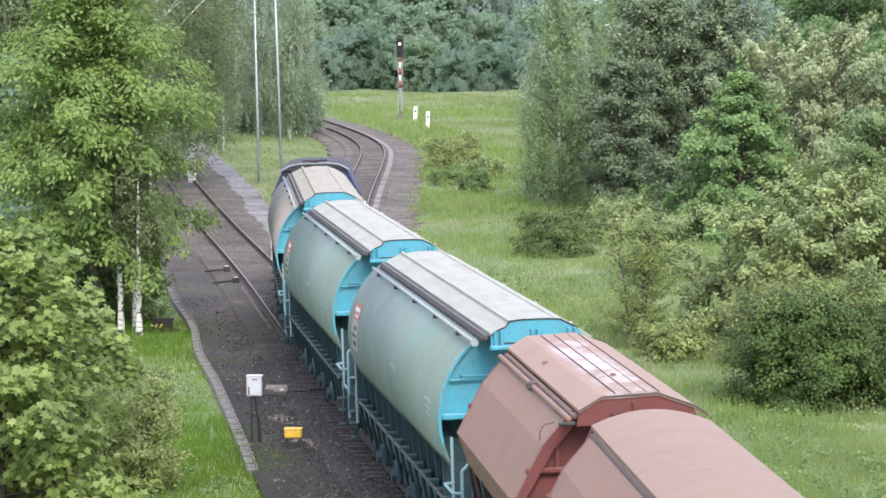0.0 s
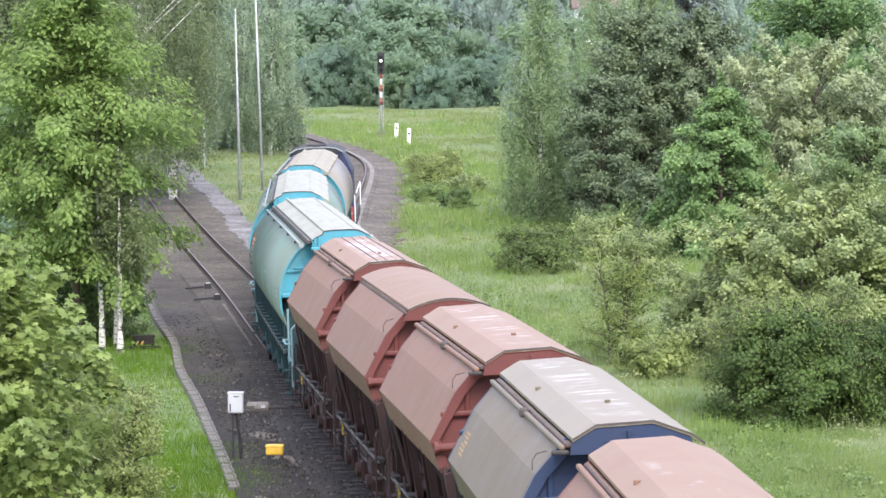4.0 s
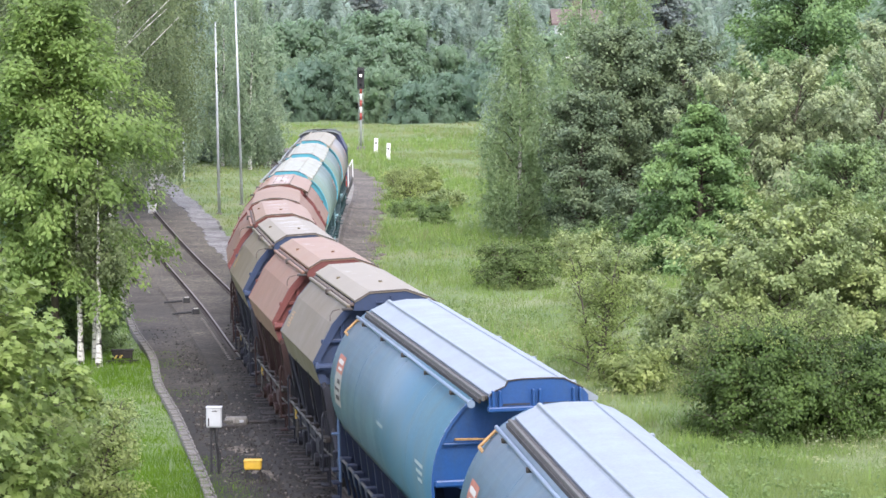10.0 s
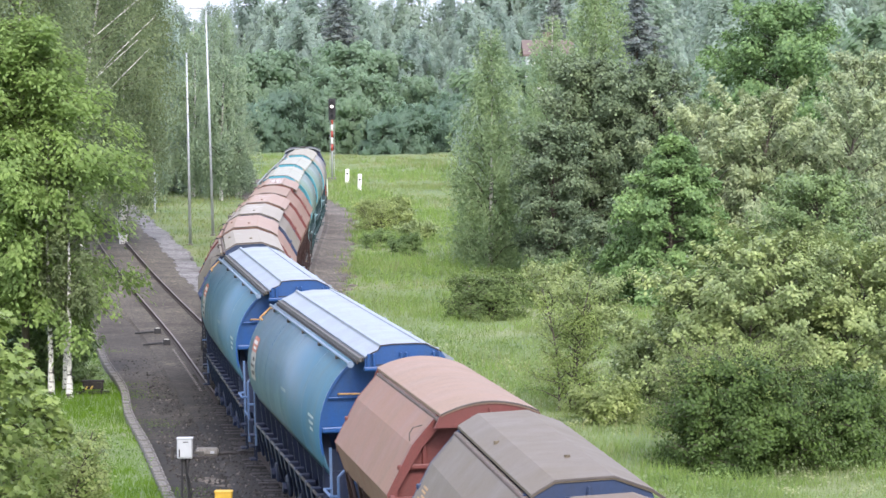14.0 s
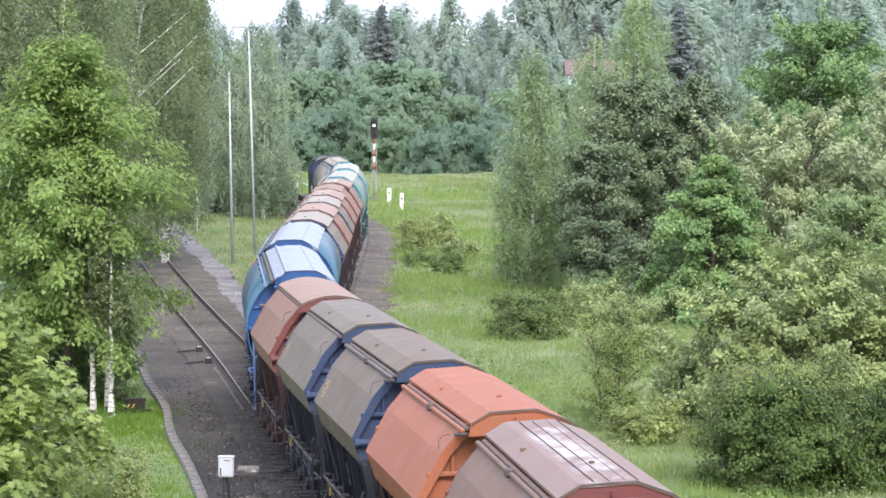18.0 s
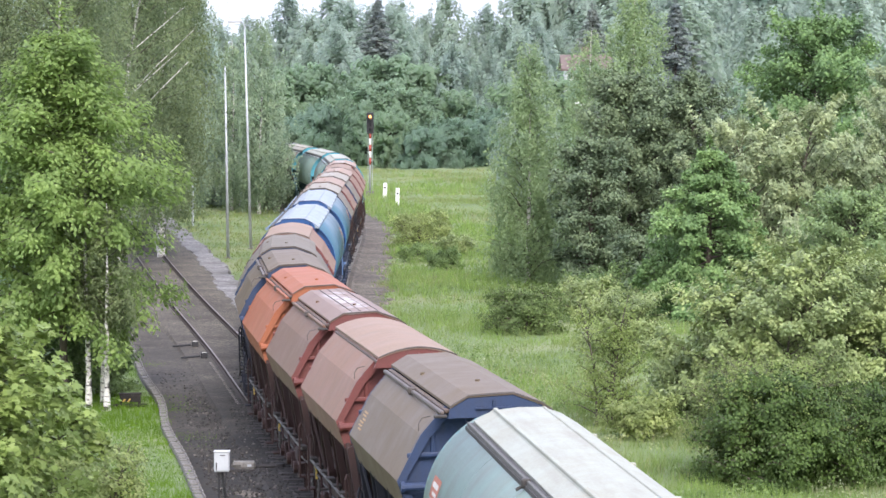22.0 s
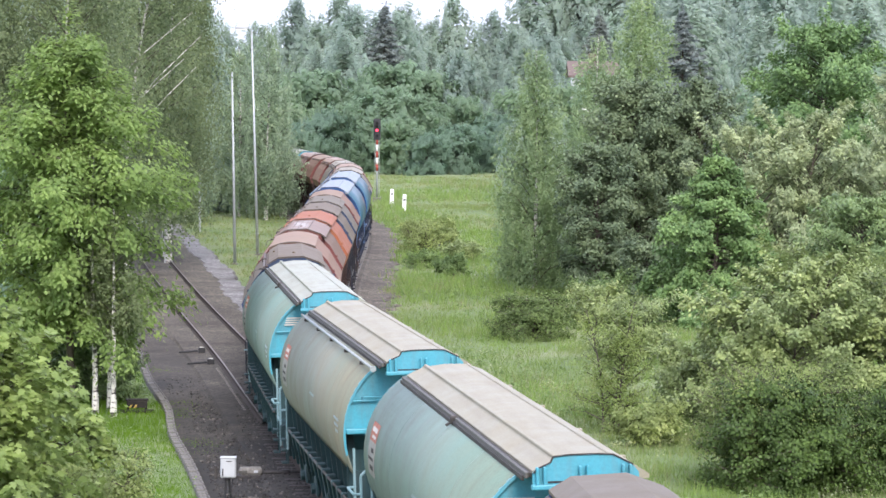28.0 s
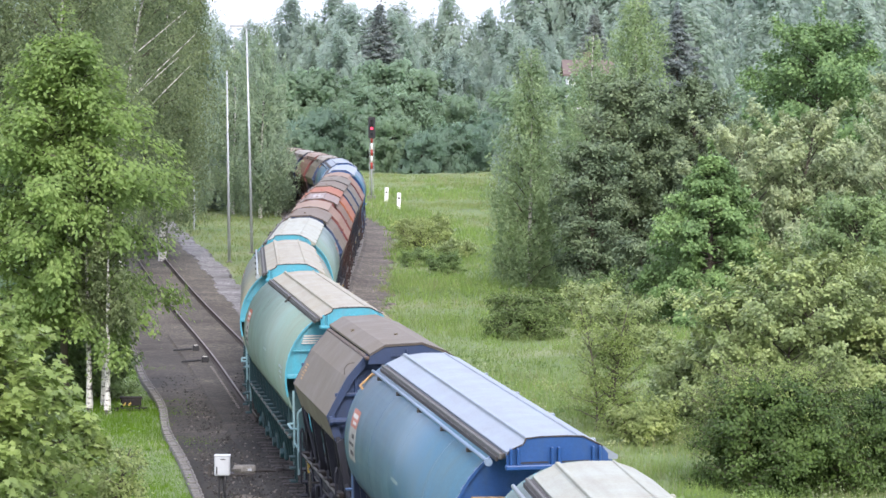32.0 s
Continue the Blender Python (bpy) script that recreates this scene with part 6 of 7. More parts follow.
leafy_tree("shrub", 6.6, 112, 2.3, 1.4, L_HAW, M_BARK, "pale loose shrub in the meadow", "shrub", "dome", 0.03, 40, 7, 0.8, 0.25, 10000, 0.1, 54, stems=3, trunk_r=0.02, spray=0.24, lift=0.4)
leafy_tree("bush", 3.15, 123.2, 2.05, 1.55, L_BRAMBLE, M_BARK, "low spreading dark bush in the meadow", "bush", "dome", 0.02, 70, 9, 0.35, 0.4, 15000, 0.09, 48, stems=3, trunk_r=0.04, spray=0.24, ragged=(0.75, 1.05), fill=0.2)
leafy_tree("shrub", -1.6, 186, 1.9, 1.2, L_YELLOW, M_BARK, "yellow-green shrub beside the track", "shrub", "dome", 0.03, 46, 7, 0.8, 0.25, 2600, 0.13, 49, stems=3, trunk_r=0.02, spray=0.26, lift=0.4)
leafy_tree("bush", -1.3, 172, 0.9, 0.9, L_WEED, M_BARK, "small dark green bush beside the track", "bush", "dome", 0.03, 30, 6, 0.5, 0.3, 3200, 0.11, 50, stems=3, trunk_r=0.02, spray=0.26)
leafy_tree("shrub", 9.6, 139, 4.2, 1.9, L_ALDER, M_BARK, "dark shrub under the alders", "shrub", "dome", 0.03, 44, 7, 0.7, 0.3, 16000, 0.14, 51, stems=3, trunk_r=0.03, spray=0.3, lift=0.2)
leafy_tree("shrub", 14.0, 116, 3.6, 2.0, L_HAW, M_BARK, "pale shrub in front of the willow", "shrub", "dome", 0.03, 46, 8, 0.8, 0.3, 18000, 0.11, 52, stems=3, trunk_r=0.03, spray=0.26, lift=0.3)

for k, (x, y, h, r) in enumerate([(5.6, 87, 1.0, 0.9), (6.0, 128, 1.7, 1.3), (6.6, 132, 2.0, 1.2), (-0.4, 196, 1.5, 1.2), (0.8, 178, 0.9, 0.9), (0.2, 165, 0.9, 0.8), (-1.9, 205, 1.0, 0.9)]):
    leafy_tree("shrub", x, y, h, r, (L_YELLOW, L_HAW, L_WEED)[k % 3], M_BARK, ("loose yellow-green scrub in the meadow", "pale scrub in the meadow", "leafy green scrub in the meadow")[k % 3], "shrub", "dome", 0.02, 26, 6, 0.8, 0.25,
               5000, 0.075 + 0.0003 * y, 80 + k, stems=3, trunk_r=0.018, spray=0.26, lift=0.4)

# far wood: a few grown trees, then copies turned and set apart; haze is in the leaf colours
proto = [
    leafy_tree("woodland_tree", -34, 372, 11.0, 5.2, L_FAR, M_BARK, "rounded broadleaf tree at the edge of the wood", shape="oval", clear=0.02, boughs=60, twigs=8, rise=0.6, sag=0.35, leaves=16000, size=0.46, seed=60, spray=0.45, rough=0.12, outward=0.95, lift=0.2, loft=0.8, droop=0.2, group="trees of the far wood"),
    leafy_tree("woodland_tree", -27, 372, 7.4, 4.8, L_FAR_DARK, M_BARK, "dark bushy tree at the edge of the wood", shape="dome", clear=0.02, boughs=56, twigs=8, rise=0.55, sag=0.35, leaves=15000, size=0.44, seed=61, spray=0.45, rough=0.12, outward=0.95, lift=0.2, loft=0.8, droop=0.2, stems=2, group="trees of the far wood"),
    weeping_tree("woodland_tree", -40, 430, 17.0, 4.6, L_FAR_HAZE, M_BIRCH, "tall birch in the wood, leaves tinted blue for haze", "tree", clear=0.05, boughs=80, strands=11, length=0.15, leaves=24000, size=0.42, seed=62, lay=1.2, jitter=0.22, group="trees of the far wood"),
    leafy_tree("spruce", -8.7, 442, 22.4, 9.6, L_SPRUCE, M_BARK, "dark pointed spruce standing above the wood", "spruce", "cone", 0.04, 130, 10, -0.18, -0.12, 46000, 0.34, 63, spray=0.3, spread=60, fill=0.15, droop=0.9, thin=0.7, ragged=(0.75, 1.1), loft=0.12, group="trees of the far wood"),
    weeping_tree("woodland_tree", -46, 470, 22.0, 6.2, L_FAR_HAZE, M_BIRCH, "tall broadleaf tree at the back, haze tinted into its leaves", "tree", clear=0.08, boughs=90, strands=11, length=0.15, leaves=26000, size=0.5, seed=64, lay=1.2, jitter=0.22, group="trees of the far wood"),
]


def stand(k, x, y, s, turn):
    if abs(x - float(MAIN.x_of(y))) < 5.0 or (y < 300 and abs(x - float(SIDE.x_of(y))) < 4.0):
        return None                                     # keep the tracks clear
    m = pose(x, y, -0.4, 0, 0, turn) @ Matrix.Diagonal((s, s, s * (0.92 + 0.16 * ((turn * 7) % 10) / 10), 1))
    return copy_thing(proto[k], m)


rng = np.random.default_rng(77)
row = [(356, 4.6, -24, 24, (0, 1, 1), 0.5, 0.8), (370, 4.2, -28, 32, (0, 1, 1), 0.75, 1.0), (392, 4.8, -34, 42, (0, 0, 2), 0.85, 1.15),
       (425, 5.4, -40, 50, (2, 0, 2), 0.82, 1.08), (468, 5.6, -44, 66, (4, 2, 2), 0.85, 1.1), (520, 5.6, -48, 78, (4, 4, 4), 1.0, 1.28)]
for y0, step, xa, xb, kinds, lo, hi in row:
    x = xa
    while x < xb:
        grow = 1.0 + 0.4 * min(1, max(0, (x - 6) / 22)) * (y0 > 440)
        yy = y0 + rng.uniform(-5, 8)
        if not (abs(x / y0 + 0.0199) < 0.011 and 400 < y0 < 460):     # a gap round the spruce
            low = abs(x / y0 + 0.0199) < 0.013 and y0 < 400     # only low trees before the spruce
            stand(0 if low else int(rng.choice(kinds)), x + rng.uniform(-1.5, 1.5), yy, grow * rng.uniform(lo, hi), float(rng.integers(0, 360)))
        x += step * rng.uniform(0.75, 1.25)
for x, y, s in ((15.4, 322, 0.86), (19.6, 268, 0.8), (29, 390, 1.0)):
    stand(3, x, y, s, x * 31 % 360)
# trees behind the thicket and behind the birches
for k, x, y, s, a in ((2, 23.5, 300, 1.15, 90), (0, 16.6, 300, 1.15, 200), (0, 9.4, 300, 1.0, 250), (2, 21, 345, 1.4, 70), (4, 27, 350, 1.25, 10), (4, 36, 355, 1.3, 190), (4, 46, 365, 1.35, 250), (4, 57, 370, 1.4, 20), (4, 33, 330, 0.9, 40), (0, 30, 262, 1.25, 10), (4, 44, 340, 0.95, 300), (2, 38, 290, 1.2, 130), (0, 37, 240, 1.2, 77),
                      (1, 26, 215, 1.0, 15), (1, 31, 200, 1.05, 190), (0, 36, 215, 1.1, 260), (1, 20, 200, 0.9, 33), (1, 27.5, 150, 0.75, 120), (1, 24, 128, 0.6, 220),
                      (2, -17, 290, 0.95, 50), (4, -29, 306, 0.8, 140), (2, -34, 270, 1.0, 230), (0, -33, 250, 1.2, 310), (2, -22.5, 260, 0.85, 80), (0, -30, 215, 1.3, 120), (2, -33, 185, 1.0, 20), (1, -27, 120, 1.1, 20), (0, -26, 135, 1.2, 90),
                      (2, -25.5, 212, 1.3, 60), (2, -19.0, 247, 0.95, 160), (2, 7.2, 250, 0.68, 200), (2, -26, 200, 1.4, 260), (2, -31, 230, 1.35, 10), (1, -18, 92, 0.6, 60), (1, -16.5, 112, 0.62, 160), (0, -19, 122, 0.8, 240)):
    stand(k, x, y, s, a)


# ---- grass: blades in tufts over the meadow ----
def grass(name, n, ylo, yhi, power, keep, height, width, material, label, seed, clump=6, edge=None):
    rng = np.random.default_rng(seed)
    y = ylo + (yhi - ylo) * rng.random(n) ** power
    x = y * rng.uniform(-0.17, 0.19, n) if edge is None else KERB.x_of(y) + edge * rng.random(n) ** 1.7
    ok = keep(x, y)
    x, y = x[ok], y[ok]
    x, y = np.repeat(x, clump), np.repeat(y, clump)
    m = len(x)
    spread = 0.09 + y * 0.0007
    x, y = x + rng.normal(size=m) * spread, y + rng.normal(size=m) * spread * 1.6
    z = ground_height(x, y)
    tall = 0.75 + 0.25 * smooth_noise(x, y, 1.1)
    h = height * np.clip(tall, 0.35, 1.6) * rng.uniform(0.5, 1.25, m)
    w = width * (0.6 + y / 160) * rng.uniform(0.6, 1.3, m)
    a = rng.uniform(0, math.tau, m)
    lean = rng.normal(size=(m, 2)) * 0.35
    bx, by = np.cos(a) * w, np.sin(a) * w * 0.6
    base = np.stack([x, y, z - 0.03], 1)
    v = np.concatenate([base - np.stack([bx, by, 0 * bx], 1), base + np.stack([bx, by, 0 * bx], 1),
                        base + np.stack([lean[:, 0] * h, lean[:, 1] * h, h], 1)])
    i = np.arange(m)
    f = np.stack([i, i + m, i + 2 * m], 1)
    me = bpy.data.meshes.new(name)
    me.vertices.add(3 * m)
    me.vertices.foreach_set("co", v.astype(np.float32).ravel())
    me.loops.add(3 * m)
    me.loops.foreach_set("vertex_index", f.astype(np.int32).ravel())
    me.polygons.add(m)
    me.polygons.foreach_set("loop_start", np.arange(0, 3 * m, 3, dtype=np.int32))
    me.update(calc_edges=True)
    me.materials.append(material)
    return tagged(new(name, me), label, "grass", kind="stuff")


def right_meadow(x, y):
    return (x > MAIN.x_of(y) + 3.1 + 0.35 * np.sin(y * 0.7) + 0.2 * np.sin(y * 2.1)) & (x < y * 0.18)


def left_verge(x, y):
    return (x < KERB.x_of(y) - 0.12) & (y < 150)


def lawn(x, y):
    return (y > 126) & (x > PATH.x_of(y) + 0.85) & (x < MAIN.x_of(y) - 2.9)


grass("meadow_grass", 62000, 56, 345, 1.7, right_meadow, 0.4, 0.011, M_BLADE, "knee-high green meadow grass", 1, 7)
grass("seeding_grass", 17000, 60, 350, 1.0, lambda x, y: right_meadow(x, y) & (smooth_noise(x, y, 0.35) > 0.6 - y * 0.004), 0.5, 0.010, M_BLADE_DRY, "pale seeding grass stalks in the meadow", 2, 6)
grass("tall_grass", 16000, 140, 350, 1.0, lambda x, y: right_meadow(x, y) & ((x < MAIN.x_of(y) + 9) | (smooth_noise(x, y, 0.3) > 0.35)), 0.72, 0.016, M_BLADE_TALL, "tall lush green grass beside the curving track", 12, 7)
grass("meadow_tufts", 9500, 60, 190, 1.2, lambda x, y: right_meadow(x, y) & (smooth_noise(x, y, 0.9) > 0.15), 0.62, 0.012, M_BLADE_TALL, "taller fresh green tufts in the meadow", 13, 8)
grass("lush_grass", 90000, 52, 150, 1.6, left_verge, 0.27, 0.008, M_BLADE_LUSH, "lush bright green grass verge", 3, 7)
grass("lawn_grass", 22000, 128, 300, 1.0, lawn, 0.28, 0.014, M_BLADE, "rough lawn round the lamp posts", 4, 6)
grass("lawn_stalks", 9000, 128, 300, 1.0, lawn, 0.36, 0.012, M_BLADE_DRY, "pale seeding stalks in the lawn", 8, 5)
grass("track_weeds", 1600, 100, 300, 1.0, lambda x, y: (np.abs(x - MAIN.x_of(y) - 3.2) < 0.7) & (np.sin(y * 1.3) + np.sin(y * 0.47) > 0.3), 0.42, 0.012, M_BLADE_DRY, "dry weeds along the gravel shoulder", 9, 8)
grass("yard_weeds", 2600, 58, 108, 1.4, lambda x, y: np.sin(y * 0.55) + np.sin(y * 1.7) + 3 * (y < 72) > 0.2, 0.24, 0.009, M_BLADE_LUSH, "tufts of weeds along the kerb", 6, 8, 1.1)


def weeds(name, n, ylo, yhi, keep, size, leaf, label, seed):
    rng = np.random.default_rng(seed)
    y = ylo + (yhi - ylo) * rng.random(n) ** 1.4
    x = y * rng.uniform(-0.17, 0.19, n)
    ok = keep(x, y)
    x, y = x[ok], y[ok]
    z = ground_height(x, y) + 0.12
    r = rng.uniform(0.12, 0.4, len(x))
    me = clumps(name, np.stack([x, y, z + 0.5 * r], 1), r, 18, size, rng, 0.9, 0.7)
    me.materials.append(leaf)
    tagged(new(name, me), label, "weeds", kind="stuff")


weeds("meadow_weeds", 4600, 58, 260, lambda x, y: right_meadow(x, y) & (smooth_noise(x, y, 0.6) > -0.1), 0.1, L_WEED, "leafy green weeds in the meadow", 31)
weeds("flowering_weeds", 4200, 60, 300, lambda x, y: right_meadow(x, y) & (smooth_noise(x, y, 0.45) < 0.2), 0.07, L_UMBEL, "pale flowering weeds in the meadow", 32)
weeds("verge_weeds", 260, 55, 120, left_verge, 0.09, L_WEED, "leafy weeds in the verge", 33)
weeds("shoulder_weeds", 420, 70, 260, lambda x, y: np.abs(x - MAIN.x_of(y) - 3.3) < 0.5, 0.08, L_WEED, "green weeds creeping over the gravel shoulder", 34)


# ---- lamp posts, signal, boxes and other small things ----
def level(x, y):
    return float(ground_height(np.array(x), np.array(y)))


def lamp_post(x, y, h, lean, head):
    p = thing("lamp_post", pose(x, y, level(x, y) - 0.05, 0, lean), "tall slim galvanised lamp post standing in the grass" if head else "slim grey steel mast standing in the grass", "lamp post")
    part("base", Geo().box(-0.16, 0.16, -0.16, 0.16, -0.1, 0.12, 0.02), M_KERB, p)
    part("pole", Geo().tube((0, 0, 0.1), (0, 0, h), 0.088, 12, 0.045), M_GALV, p, "", True)
    part("collar", Geo().tube((0, 0, 1.27), (0, 0, 1.33), 0.095, 12), M_GALV, p)
    if head:
        arm = part("arm", Geo().pipe([(0, 0, h), (-0.08, -0.05, h + 0.12), (-0.3, -0.2, h + 0.2)], 0.035), M_GALV, p)
        part("lamp_head", Geo().box(-0.95, -0.12, -0.38, -0.06, h + 0.12, h + 0.3, 0.05), M_GALV, p, "flat lamp head")
        part("lamp_cover", Geo().box(-0.9, -0.25, -0.35, -0.09, h + 0.06, h + 0.13, 0.02), M_LAMP_LENS, p, "pale lamp cover")
    else:
        part("cap", Geo().tube((0, 0, h), (0, 0, h + 0.06), 0.055, 10), M_GALV, p)


lamp_post(-11.75, 174.7, 10.6, -0.9, False)
lamp_post(-11.07, 184.3, 13.1, -1.6, True)

post = thing("marker_post", pose(-16.75, 213.5, level(-16.75, 213.5) - 0.05), "thin pale post beside the service path", "post")
part("shaft", Geo().tube((0, 0, 0), (0, 0, 4.4), 0.07, 8, 0.06), M_GALV, post)
part("cap", Geo().tube((0, 0, 4.4), (0, 0, 4.48), 0.08, 8), M_GALV, post)

# colour light signal; its lenses always glow, and added flaps swing over them
SIG = (-6.0, 268.0)
sig = thing("railway_signal", pose(SIG[0], SIG[1], level(*SIG) + 0.15), "black colour-light railway signal on a red and white mast", "signal")
part("footing", Geo().box(-0.35, 0.35, -0.35, 0.35, -0.4, 0.3, 0.04), M_KERB, sig, "concrete footing")
part("mast", Geo().tube((0, 0, 0.3), (0, 0, 5.2), 0.08, 12), M_GALV, sig, "", True)
for k in range(5):
    part("mast_band", Geo().tube((0, 0, 2.55 + 0.55 * k), (0, 0, 3.1 + 0.55 * k), 0.088, 12), M_WHITE if k % 2 else M_RED, sig, "white painted band" if k % 2 else "red painted band", True)
plate = part("signal_head", Geo().box(-0.3, 0.3, -0.12, 0.02, 5.15, 6.95, 0.05).box(-0.2, 0.2, 0.02, 0.35, 5.25, 6.85, 0.04), M_BLACK, sig, "black signal head")
for z in (5.5, 5.98, 6.28, 6.6):
    part("lamp_hood", Geo().shell([(0.14 * math.sin(radians(a)), z + 0.14 * math.cos(radians(a))) for a in range(-110, 111, 20)], (-0.42, -0.12), 0.012), M_BLACK, plate)
part("orange_lamp", Geo().tube((0, -0.13, 6.6), (0, -0.16, 6.6), 0.11, 14), M_LAMP_ORANGE, plate, "lit orange lens")
part("white_lamp", Geo().tube((0, -0.13, 6.28), (0, -0.16, 6.28), 0.1, 14), M_LAMP_WHITE, plate, "lit white lens")
part("red_lamp", Geo().tube((0, -0.13, 5.98), (0, -0.16, 5.98), 0.11, 14), M_LAMP_RED, plate, "lit red lens")
part("dark_lens", Geo().tube((0, -0.13, 5.5), (0, -0.15, 5.5), 0.11, 14), M_GLASS, plate, "unlit lens")
SHUT_O = part("shutter", Geo().box(0, 0.3, -0.02, 0.0, -0.145, 0.145, 0.005), M_BLACK, sig, "black flap added to cover a glowing lens", at=pose(-0.15, -0.18, 6.6))
SHUT_W = part("shutter", SHUT_O.data, M_BLACK, sig, "black flap added to cover a glowing lens", at=pose(-0.15, -0.18, 6.28))
SHUT_R = part("shutter", SHUT_O.data, M_BLACK, sig, "black flap added to cover a glowing lens", at=pose(-0.15, -0.18, 5.98))
lad = Geo().box(-0.2, -0.17, 0.3, 0.34, 0.4, 6.4).box(0.17, 0.2, 0.3, 0.34, 0.4, 6.4)
for k in range(16):
    lad.box(-0.18, 0.18, 0.305, 0.335, 0.7 + 0.36 * k, 0.73 + 0.36 * k)
part("ladder", lad, M_GALV, sig)

for x, y, h, w, lab in ((-4.71, 266.2, 1.25, 0.32, "squat white painted marker post in the meadow"), (-3.46, 251.3, 1.35, 0.3, "taller white painted marker post in the meadow"), (0.23, 210.2, 1.0, 0.3, "small white marker stone in the grass")):
    p = thing("marker_post", pose(x, y, level(x, y) - 0.05, 0, 1.5), lab, "post", "white marker posts")
    part("post", Geo().box(-w / 2, w / 2, -0.08, 0.08, 0, h, 0.03), M_WHITE, p)
    part("number_bar", Geo().box(-w / 4, w / 4, -0.086, -0.08, h * 0.62, h * 0.74), M_BLACK, p, "dark unreadable marking")

# control cabinet on a post, with its cables
cab = thing("control_box", pose(-4.83, 69.7, -0.23), "white switch-heating control box on a black post", "control box")
part("leg", Geo().box(-0.09, -0.04, -0.03, 0.03, 0, 1.05, 0.01), M_BLACK, cab)
part("cable_duct", Geo().tube((0.1, 0.02, 0.0), (0.07, 0.03, 0.5), 0.035, 8).tube((0.07, 0.03, 0.5), (-0.0, 0.02, 1.05), 0.03, 8).pipe([(0.1, 0, 0.02), (0.16, -0.06, 0.3), (0.06, -0.04, 0.7), (0.1, 0, 1.04)], 0.015), M_BLACK, cab)
bx = part("housing", Geo().box(-0.17, 0.17, -0.12, 0.12, 1.04, 1.48, 0.025), M_SIGNBOX, cab, "white steel housing")
part("rain_lid", Geo().box(-0.18, 0.18, -0.135, 0.135, 1.475, 1.5, 0.01), M_SIGNBOX, bx)
part("door_seam", Geo().box(-0.145, 0.145, -0.125, -0.12, 1.07, 1.45, 0.002), M_SIGNBOX, bx)
part("lock_plate", Geo().box(-0.13, -0.1, -0.132, -0.124, 1.08, 1.25, 0.003), M_BLACK, bx, "black lock plate")
part("name_plate", Geo().box(-0.04, 0.08, -0.131, -0.124, 1.4, 1.42), M_STEEL_DARK, bx)
part("side_bracket", Geo().box(-0.42, -0.2, -0.03, 0.03, 1.2, 1.25, 0.01).box(-0.32, -0.24, -0.05, 0.05, 1.02, 1.3, 0.015), M_STEEL_DARK, cab)
part("cable_arm", Geo().box(0.2, 0.42, -0.02, 0.02, 1.13, 1.19, 0.008), M_SILL, cab)

yb = thing("yellow_box", pose(-3.93, 68.9, -0.235), "small yellow equipment box on short legs", "equipment box")
part("casing", Geo().box(-0.19, 0.19, -0.15, 0.15, 0.22, 0.4, 0.03), M_YELLOW, yb)
part("cover", Geo().box(-0.2, 0.2, -0.16, 0.16, 0.39, 0.43, 0.015), M_YELLOW, yb)
for x in (-0.14, 0.14):
    for y in (-0.1, 0.1):
        part("leg", Geo().tube((x, y, 0.23), (x * 1.35, y * 1.3, 0.0), 0.022, 6), M_STEEL_DARK, yb)
part("cable", Geo().pipe([(-0.19, 0, 0.25), (-0.32, -0.02, 0.18), (-0.45, 0.02, 0.12), (-0.52, 0.0, 0.02)], 0.018), M_BLACK, yb)

# point machine with rods to the rails
pm = thing("point_machine", pose(-4.85, 78.3, -0.24, 0, 0, 5), "grey point machine with rods running to the rails", "point machine")
part("base_plate", Geo().box(-0.45, 0.5, -0.28, 0.28, 0.0, 0.06, 0.01), M_STEEL_DARK, pm)
part("motor_cover", Geo().box(-0.3, 0.26, -0.18, 0.18, 0.06, 0.24, 0.05), M_KERB_PALE, pm, "grey cast cover")
part("cover_stripe", Geo().box(0.05, 0.15, -0.184, -0.18, 0.12, 0.18), M_SIGNBOX, pm)
part("rod", Geo().tube((0.3, -0.08, 0.12), (1.55, -0.12, 0.1), 0.03, 8), M_STEEL_DARK, pm)
part("rod", Geo().tube((0.3, 0.08, 0.12), (2.9, 0.12, 0.1), 0.028, 8), M_STEEL_DARK, pm)
part("rod_joint", Geo().box(0.75, 0.95, -0.15, 0.14, 0.05, 0.18, 0.02), M_STEEL_DARK, pm)

# dark timber trestle on the verge
tb = thing("timber_trestle", pose(-9.3, 94.6, level(-9.3, 94.6) - 0.02, 0, 0, 8), "low dark weathered timber trestle on the grass", "trestle")
part("top_board", Geo().box(-0.34, 0.34, -0.14, 0.14, 0.4, 0.46, 0.015), M_TIMBER, tb)
part("front_board", Geo().box(-0.3, 0.3, -0.16, -0.13, 0.2, 0.4, 0.01), M_TIMBER, tb)
for x in (-0.27, 0.27):
    for y in (-0.1, 0.1):
        part("leg", Geo().box(x - 0.035, x + 0.035, y - 0.035, y + 0.035, 0, 0.4, 0.01), M_TIMBER, tb)
part("rail_board", Geo().box(-0.62, 0.5, -0.28, -0.2, 0.06, 0.16, 0.015), M_TIMBER, tb)
for k in range(2):
    x = -0.26 + 0.15 * k
    part("hazard_stripe", Geo().prism([(x, 0.2), (x + 0.06, 0.2), (x + 0.12, 0.3), (x + 0.06, 0.3)], -0.168, -0.162), M_HAZARD, tb, "slanted yellow stripe")

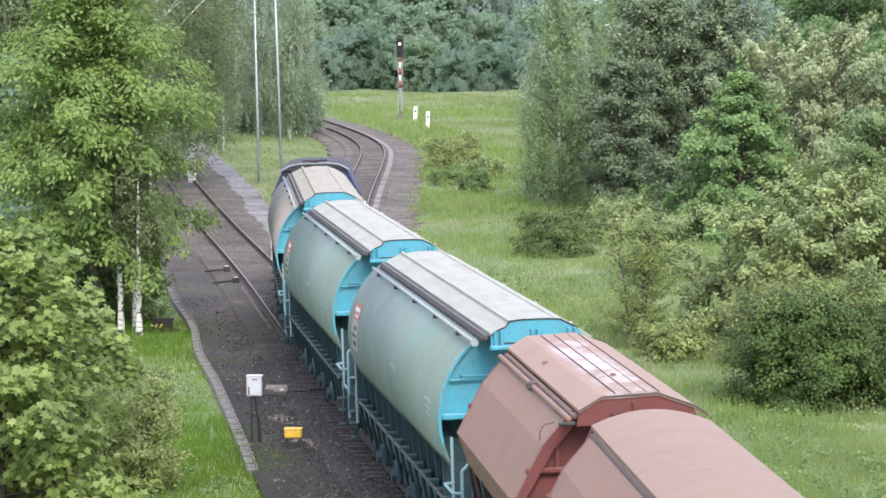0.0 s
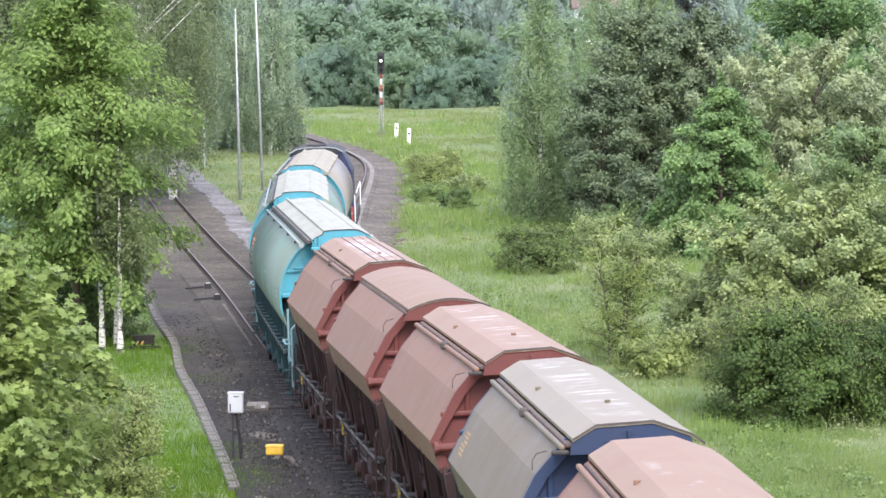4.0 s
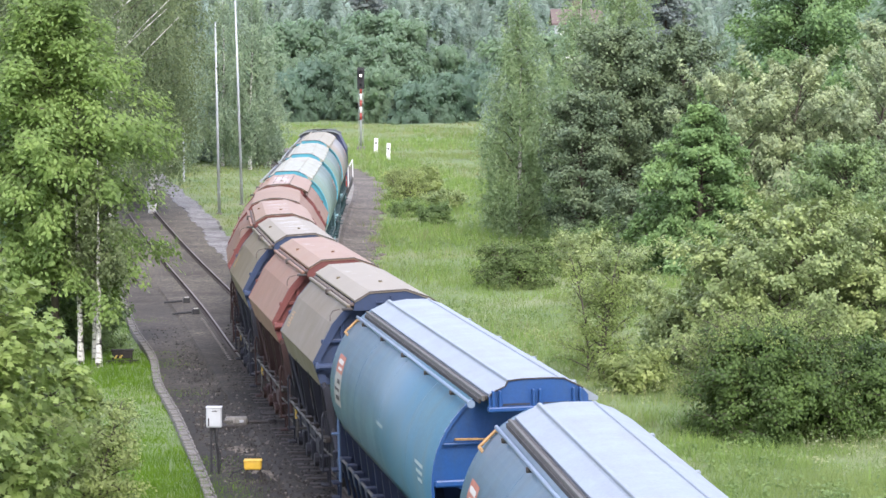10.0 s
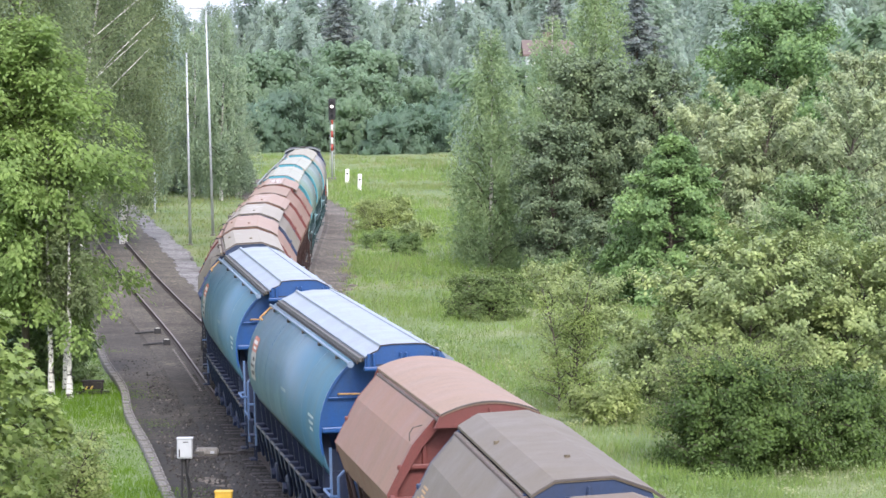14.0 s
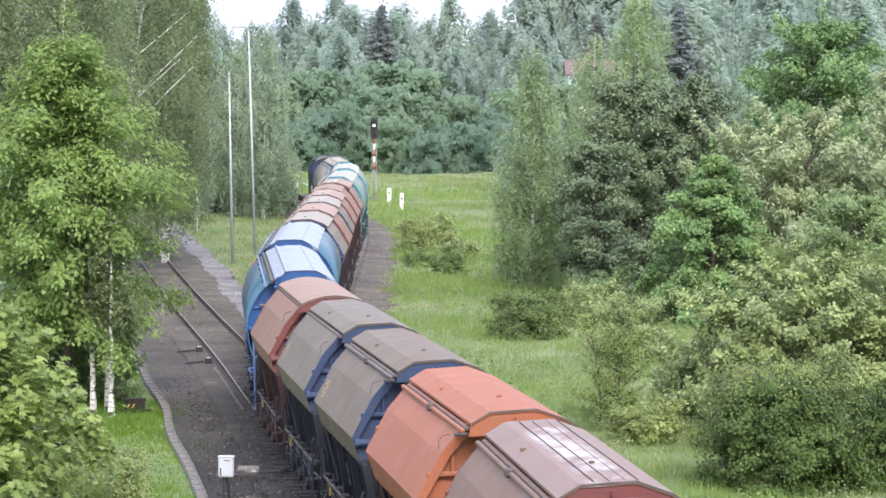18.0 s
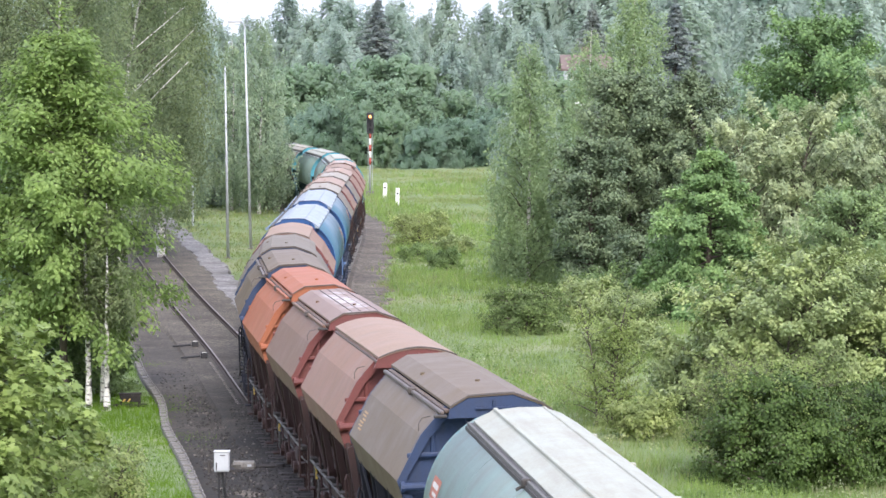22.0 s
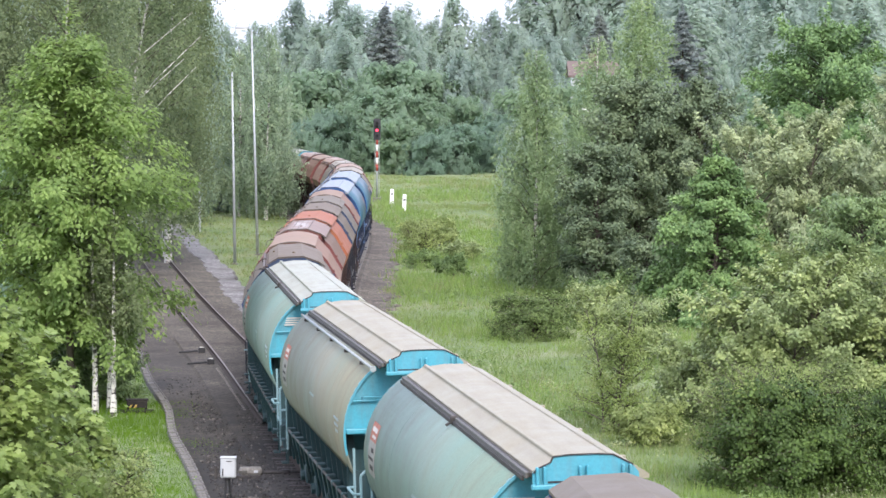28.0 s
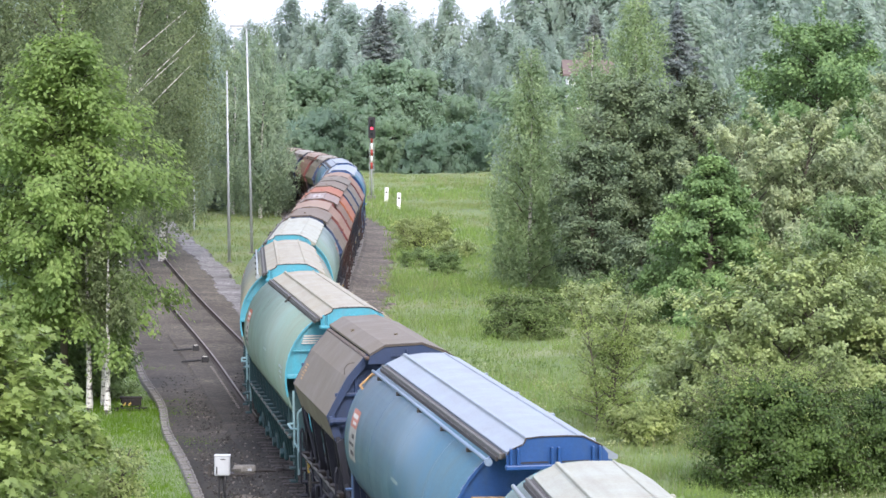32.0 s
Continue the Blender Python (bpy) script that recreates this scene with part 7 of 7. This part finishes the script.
# switch-heater junctions clamped beside the siding rail
for x, y in ((-8.86, 113.9), (-8.18, 109.2)):
    k = thing("rail_junction_box", pose(x, y, -0.16, 0, 0, 8), "small black junction box with a pale lid beside the rail", "junction box", "boxes beside the rail")
    part("box", Geo().box(-0.12, 0.12, -0.12, 0.12, 0, 0.2, 0.02), M_BLACK, k)
    part("lid", Geo().box(-0.07, 0.07, -0.07, 0.07, 0.2, 0.22, 0.006), M_PALE_MARK, k, "pale lid")
    part("conduit", Geo().tube((-0.14, 0, 0.08), (-0.8, 0.1, 0.02), 0.035, 6), M_BLACK, k)

# switch blades and the row of bright slide plates beside them
sw = thing("switch_blades", pose(0, 0, 0), "polished switch blades with bright slide plates", "switch")
for off, nm in ((-0.62, "blade"), (0.6, "blade")):
    part(nm, Geo().strip(MAIN, 79, 101, 1.0, [(off - 0.02, -0.12), (off - 0.02, -0.02), (off + 0.02, -0.02), (off + 0.02, -0.12)]), M_RAIL, sw)
for k in range(26):
    x, y, a = SIDE.at(16 + 0.55 * k)
    part("slide_plate", Geo().box(-0.04, 0.04, -0.06, 0.06, 0, 0.03, 0.006), M_RAILTOP, sw, at=pose(x - 1.0 * math.cos(a), y + 1.0 * math.sin(a), -0.16, 0, 0, -math.degrees(a)))


# houses far behind the trees
def house(x, y, w, d, h, ridge, turn, label):
    b = thing("house", pose(x, y, level(x, y) - 0.1, 0, 0, turn), label, "house")
    part("wall", Geo().box(-w / 2, w / 2, -d / 2, d / 2, 0, h), M_PLASTER, b, "white plastered wall")
    part("gable", Geo().add([(-w / 2, -d / 2, h), (-w / 2, d / 2, h), (-w / 2, 0, h + ridge * 0.97), (w / 2, -d / 2, h), (w / 2, d / 2, h), (w / 2, 0, h + ridge * 0.97)],
                            [(0, 1, 2), (3, 5, 4), (0, 2, 5, 3), (1, 4, 5, 2), (0, 3, 4, 1)]), M_PLASTER, b)
    for s in (-1, 1):
        part("roof_slope", Geo().add([(-w / 2 - 0.5, s * (d / 2 + 0.5), h - 0.35), (w / 2 + 0.5, s * (d / 2 + 0.5), h - 0.35), (w / 2 + 0.5, 0, h + ridge), (-w / 2 - 0.5, 0, h + ridge),
                                      (-w / 2 - 0.5, s * (d / 2 + 0.5), h - 0.15), (w / 2 + 0.5, s * (d / 2 + 0.5), h - 0.15), (w / 2 + 0.5, 0, h + ridge + 0.2), (-w / 2 - 0.5, 0, h + ridge + 0.2)],
                                     [(0, 1, 2, 3), (7, 6, 5, 4), (0, 4, 5, 1), (1, 5, 6, 2), (2, 6, 7, 3), (3, 7, 4, 0)]), M_ROOF, b, "reddish tiled roof")
    part("chimney", Geo().box(-0.4, 0.4, 0.6, 1.4, h + ridge * 0.5, h + ridge + 1.0, 0.04), M_ROOF, b)
    for k in range(3):
        for z in (1.0, 3.8):
            if z + 1.3 < h:
                win = part("window", Geo().box(-w / 2 + (k + 0.5) * w / 3 - 0.6, -w / 2 + (k + 0.5) * w / 3 + 0.6, -d / 2 - 0.04, -d / 2 + 0.05, z, z + 1.3, 0.02), M_WHITE, b, "white framed window")
                part("pane", Geo().box(-w / 2 + (k + 0.5) * w / 3 - 0.5, -w / 2 + (k + 0.5) * w / 3 + 0.5, -d / 2 - 0.06, -d / 2 - 0.03, z + 0.1, z + 1.2), M_GLASS, win)


house(14.5, 318, 4.2, 8, 11.4, 1.1, 0, "white house with a reddish roof behind the trees")
house(42, 262, 14, 9, 5.6, 3.4, 12, "long low house with a brown roof behind the thicket")


# ---- movement of the train and of the signal ----
SLIP_T = np.linspace(0, 32, 65)
SLIP = np.interp(SLIP_T, [0, 3, 7, 12, 18, 25, 28, 32], [-1.3, -0.75, 0.05, 0.05, -0.55, -0.6, -0.85, -1.25])
SLIP = np.convolve(np.pad(SLIP, 8, "edge"), np.hanning(19)[1:-1] / np.hanning(19).sum(), "valid")     # evened out


def travelled(t):
    """Metres run by the train since the start; it gathers a little speed."""
    u = (t - 16) / 16
    slip = np.interp(t, SLIP_T, SLIP)
    return 7.3244 * t + 16 * (0.3225 * u ** 2 / 2 - 0.6506 * u ** 3 / 3 + 0.195 * u ** 4 / 4) + slip


def motions():
    times = [k * 1.0 for k in range(33)]
    for ob, s0, base in TRAIN:
        rows = []
        for t in times:
            s = s0 + travelled(t)
            x0, y0, _ = MAIN.at(s - base)
            x1, y1, _ = MAIN.at(s + base)
            rows.append((t, pose((x0 + x1) / 2, (y0 + y1) / 2, 0, 0, -1.5, -math.degrees(math.atan2(x1 - x0, y1 - y0)))))     # leaning on the canted curve
        walk(ob, rows)
    # wheels turn with the way run
    turns = [k / 15 for k in range(481)]
    for ob, s0, base in TRAIN:
        for wh in [o for o in ob.children_recursive if o.name.startswith("wheelset")]:
            y = wh.matrix_basis.translation.y
            walk(wh, [(t, pose(0, y, 0.46, -math.degrees(travelled(t) - travelled(0)) / 0.46)) for t in turns])
    # the signal changes behind the locomotive: white, orange, then red, by moving the added flaps
    hinge = lambda z, a: pose(-0.15, -0.18, z, 0, 0, a)
    walk(SHUT_W, [(0, hinge(6.28, -88)), (20.9, hinge(6.28, -88)), (21.0, hinge(6.28, -44)), (21.1, hinge(6.28, 0)), (32, hinge(6.28, 0))])
    walk(SHUT_O, [(0, hinge(6.6, 0)), (20.9, hinge(6.6, 0)), (21.0, hinge(6.6, -44)), (21.1, hinge(6.6, -88)), (22.05, hinge(6.6, -88)), (22.15, hinge(6.6, -44)), (22.25, hinge(6.6, 0)), (32, hinge(6.6, 0))])
    walk(SHUT_R, [(0, hinge(5.98, 0)), (22.05, hinge(5.98, 0)), (22.15, hinge(5.98, -44)), (22.25, hinge(5.98, -88)), (32, hinge(5.98, -88))])


motions()
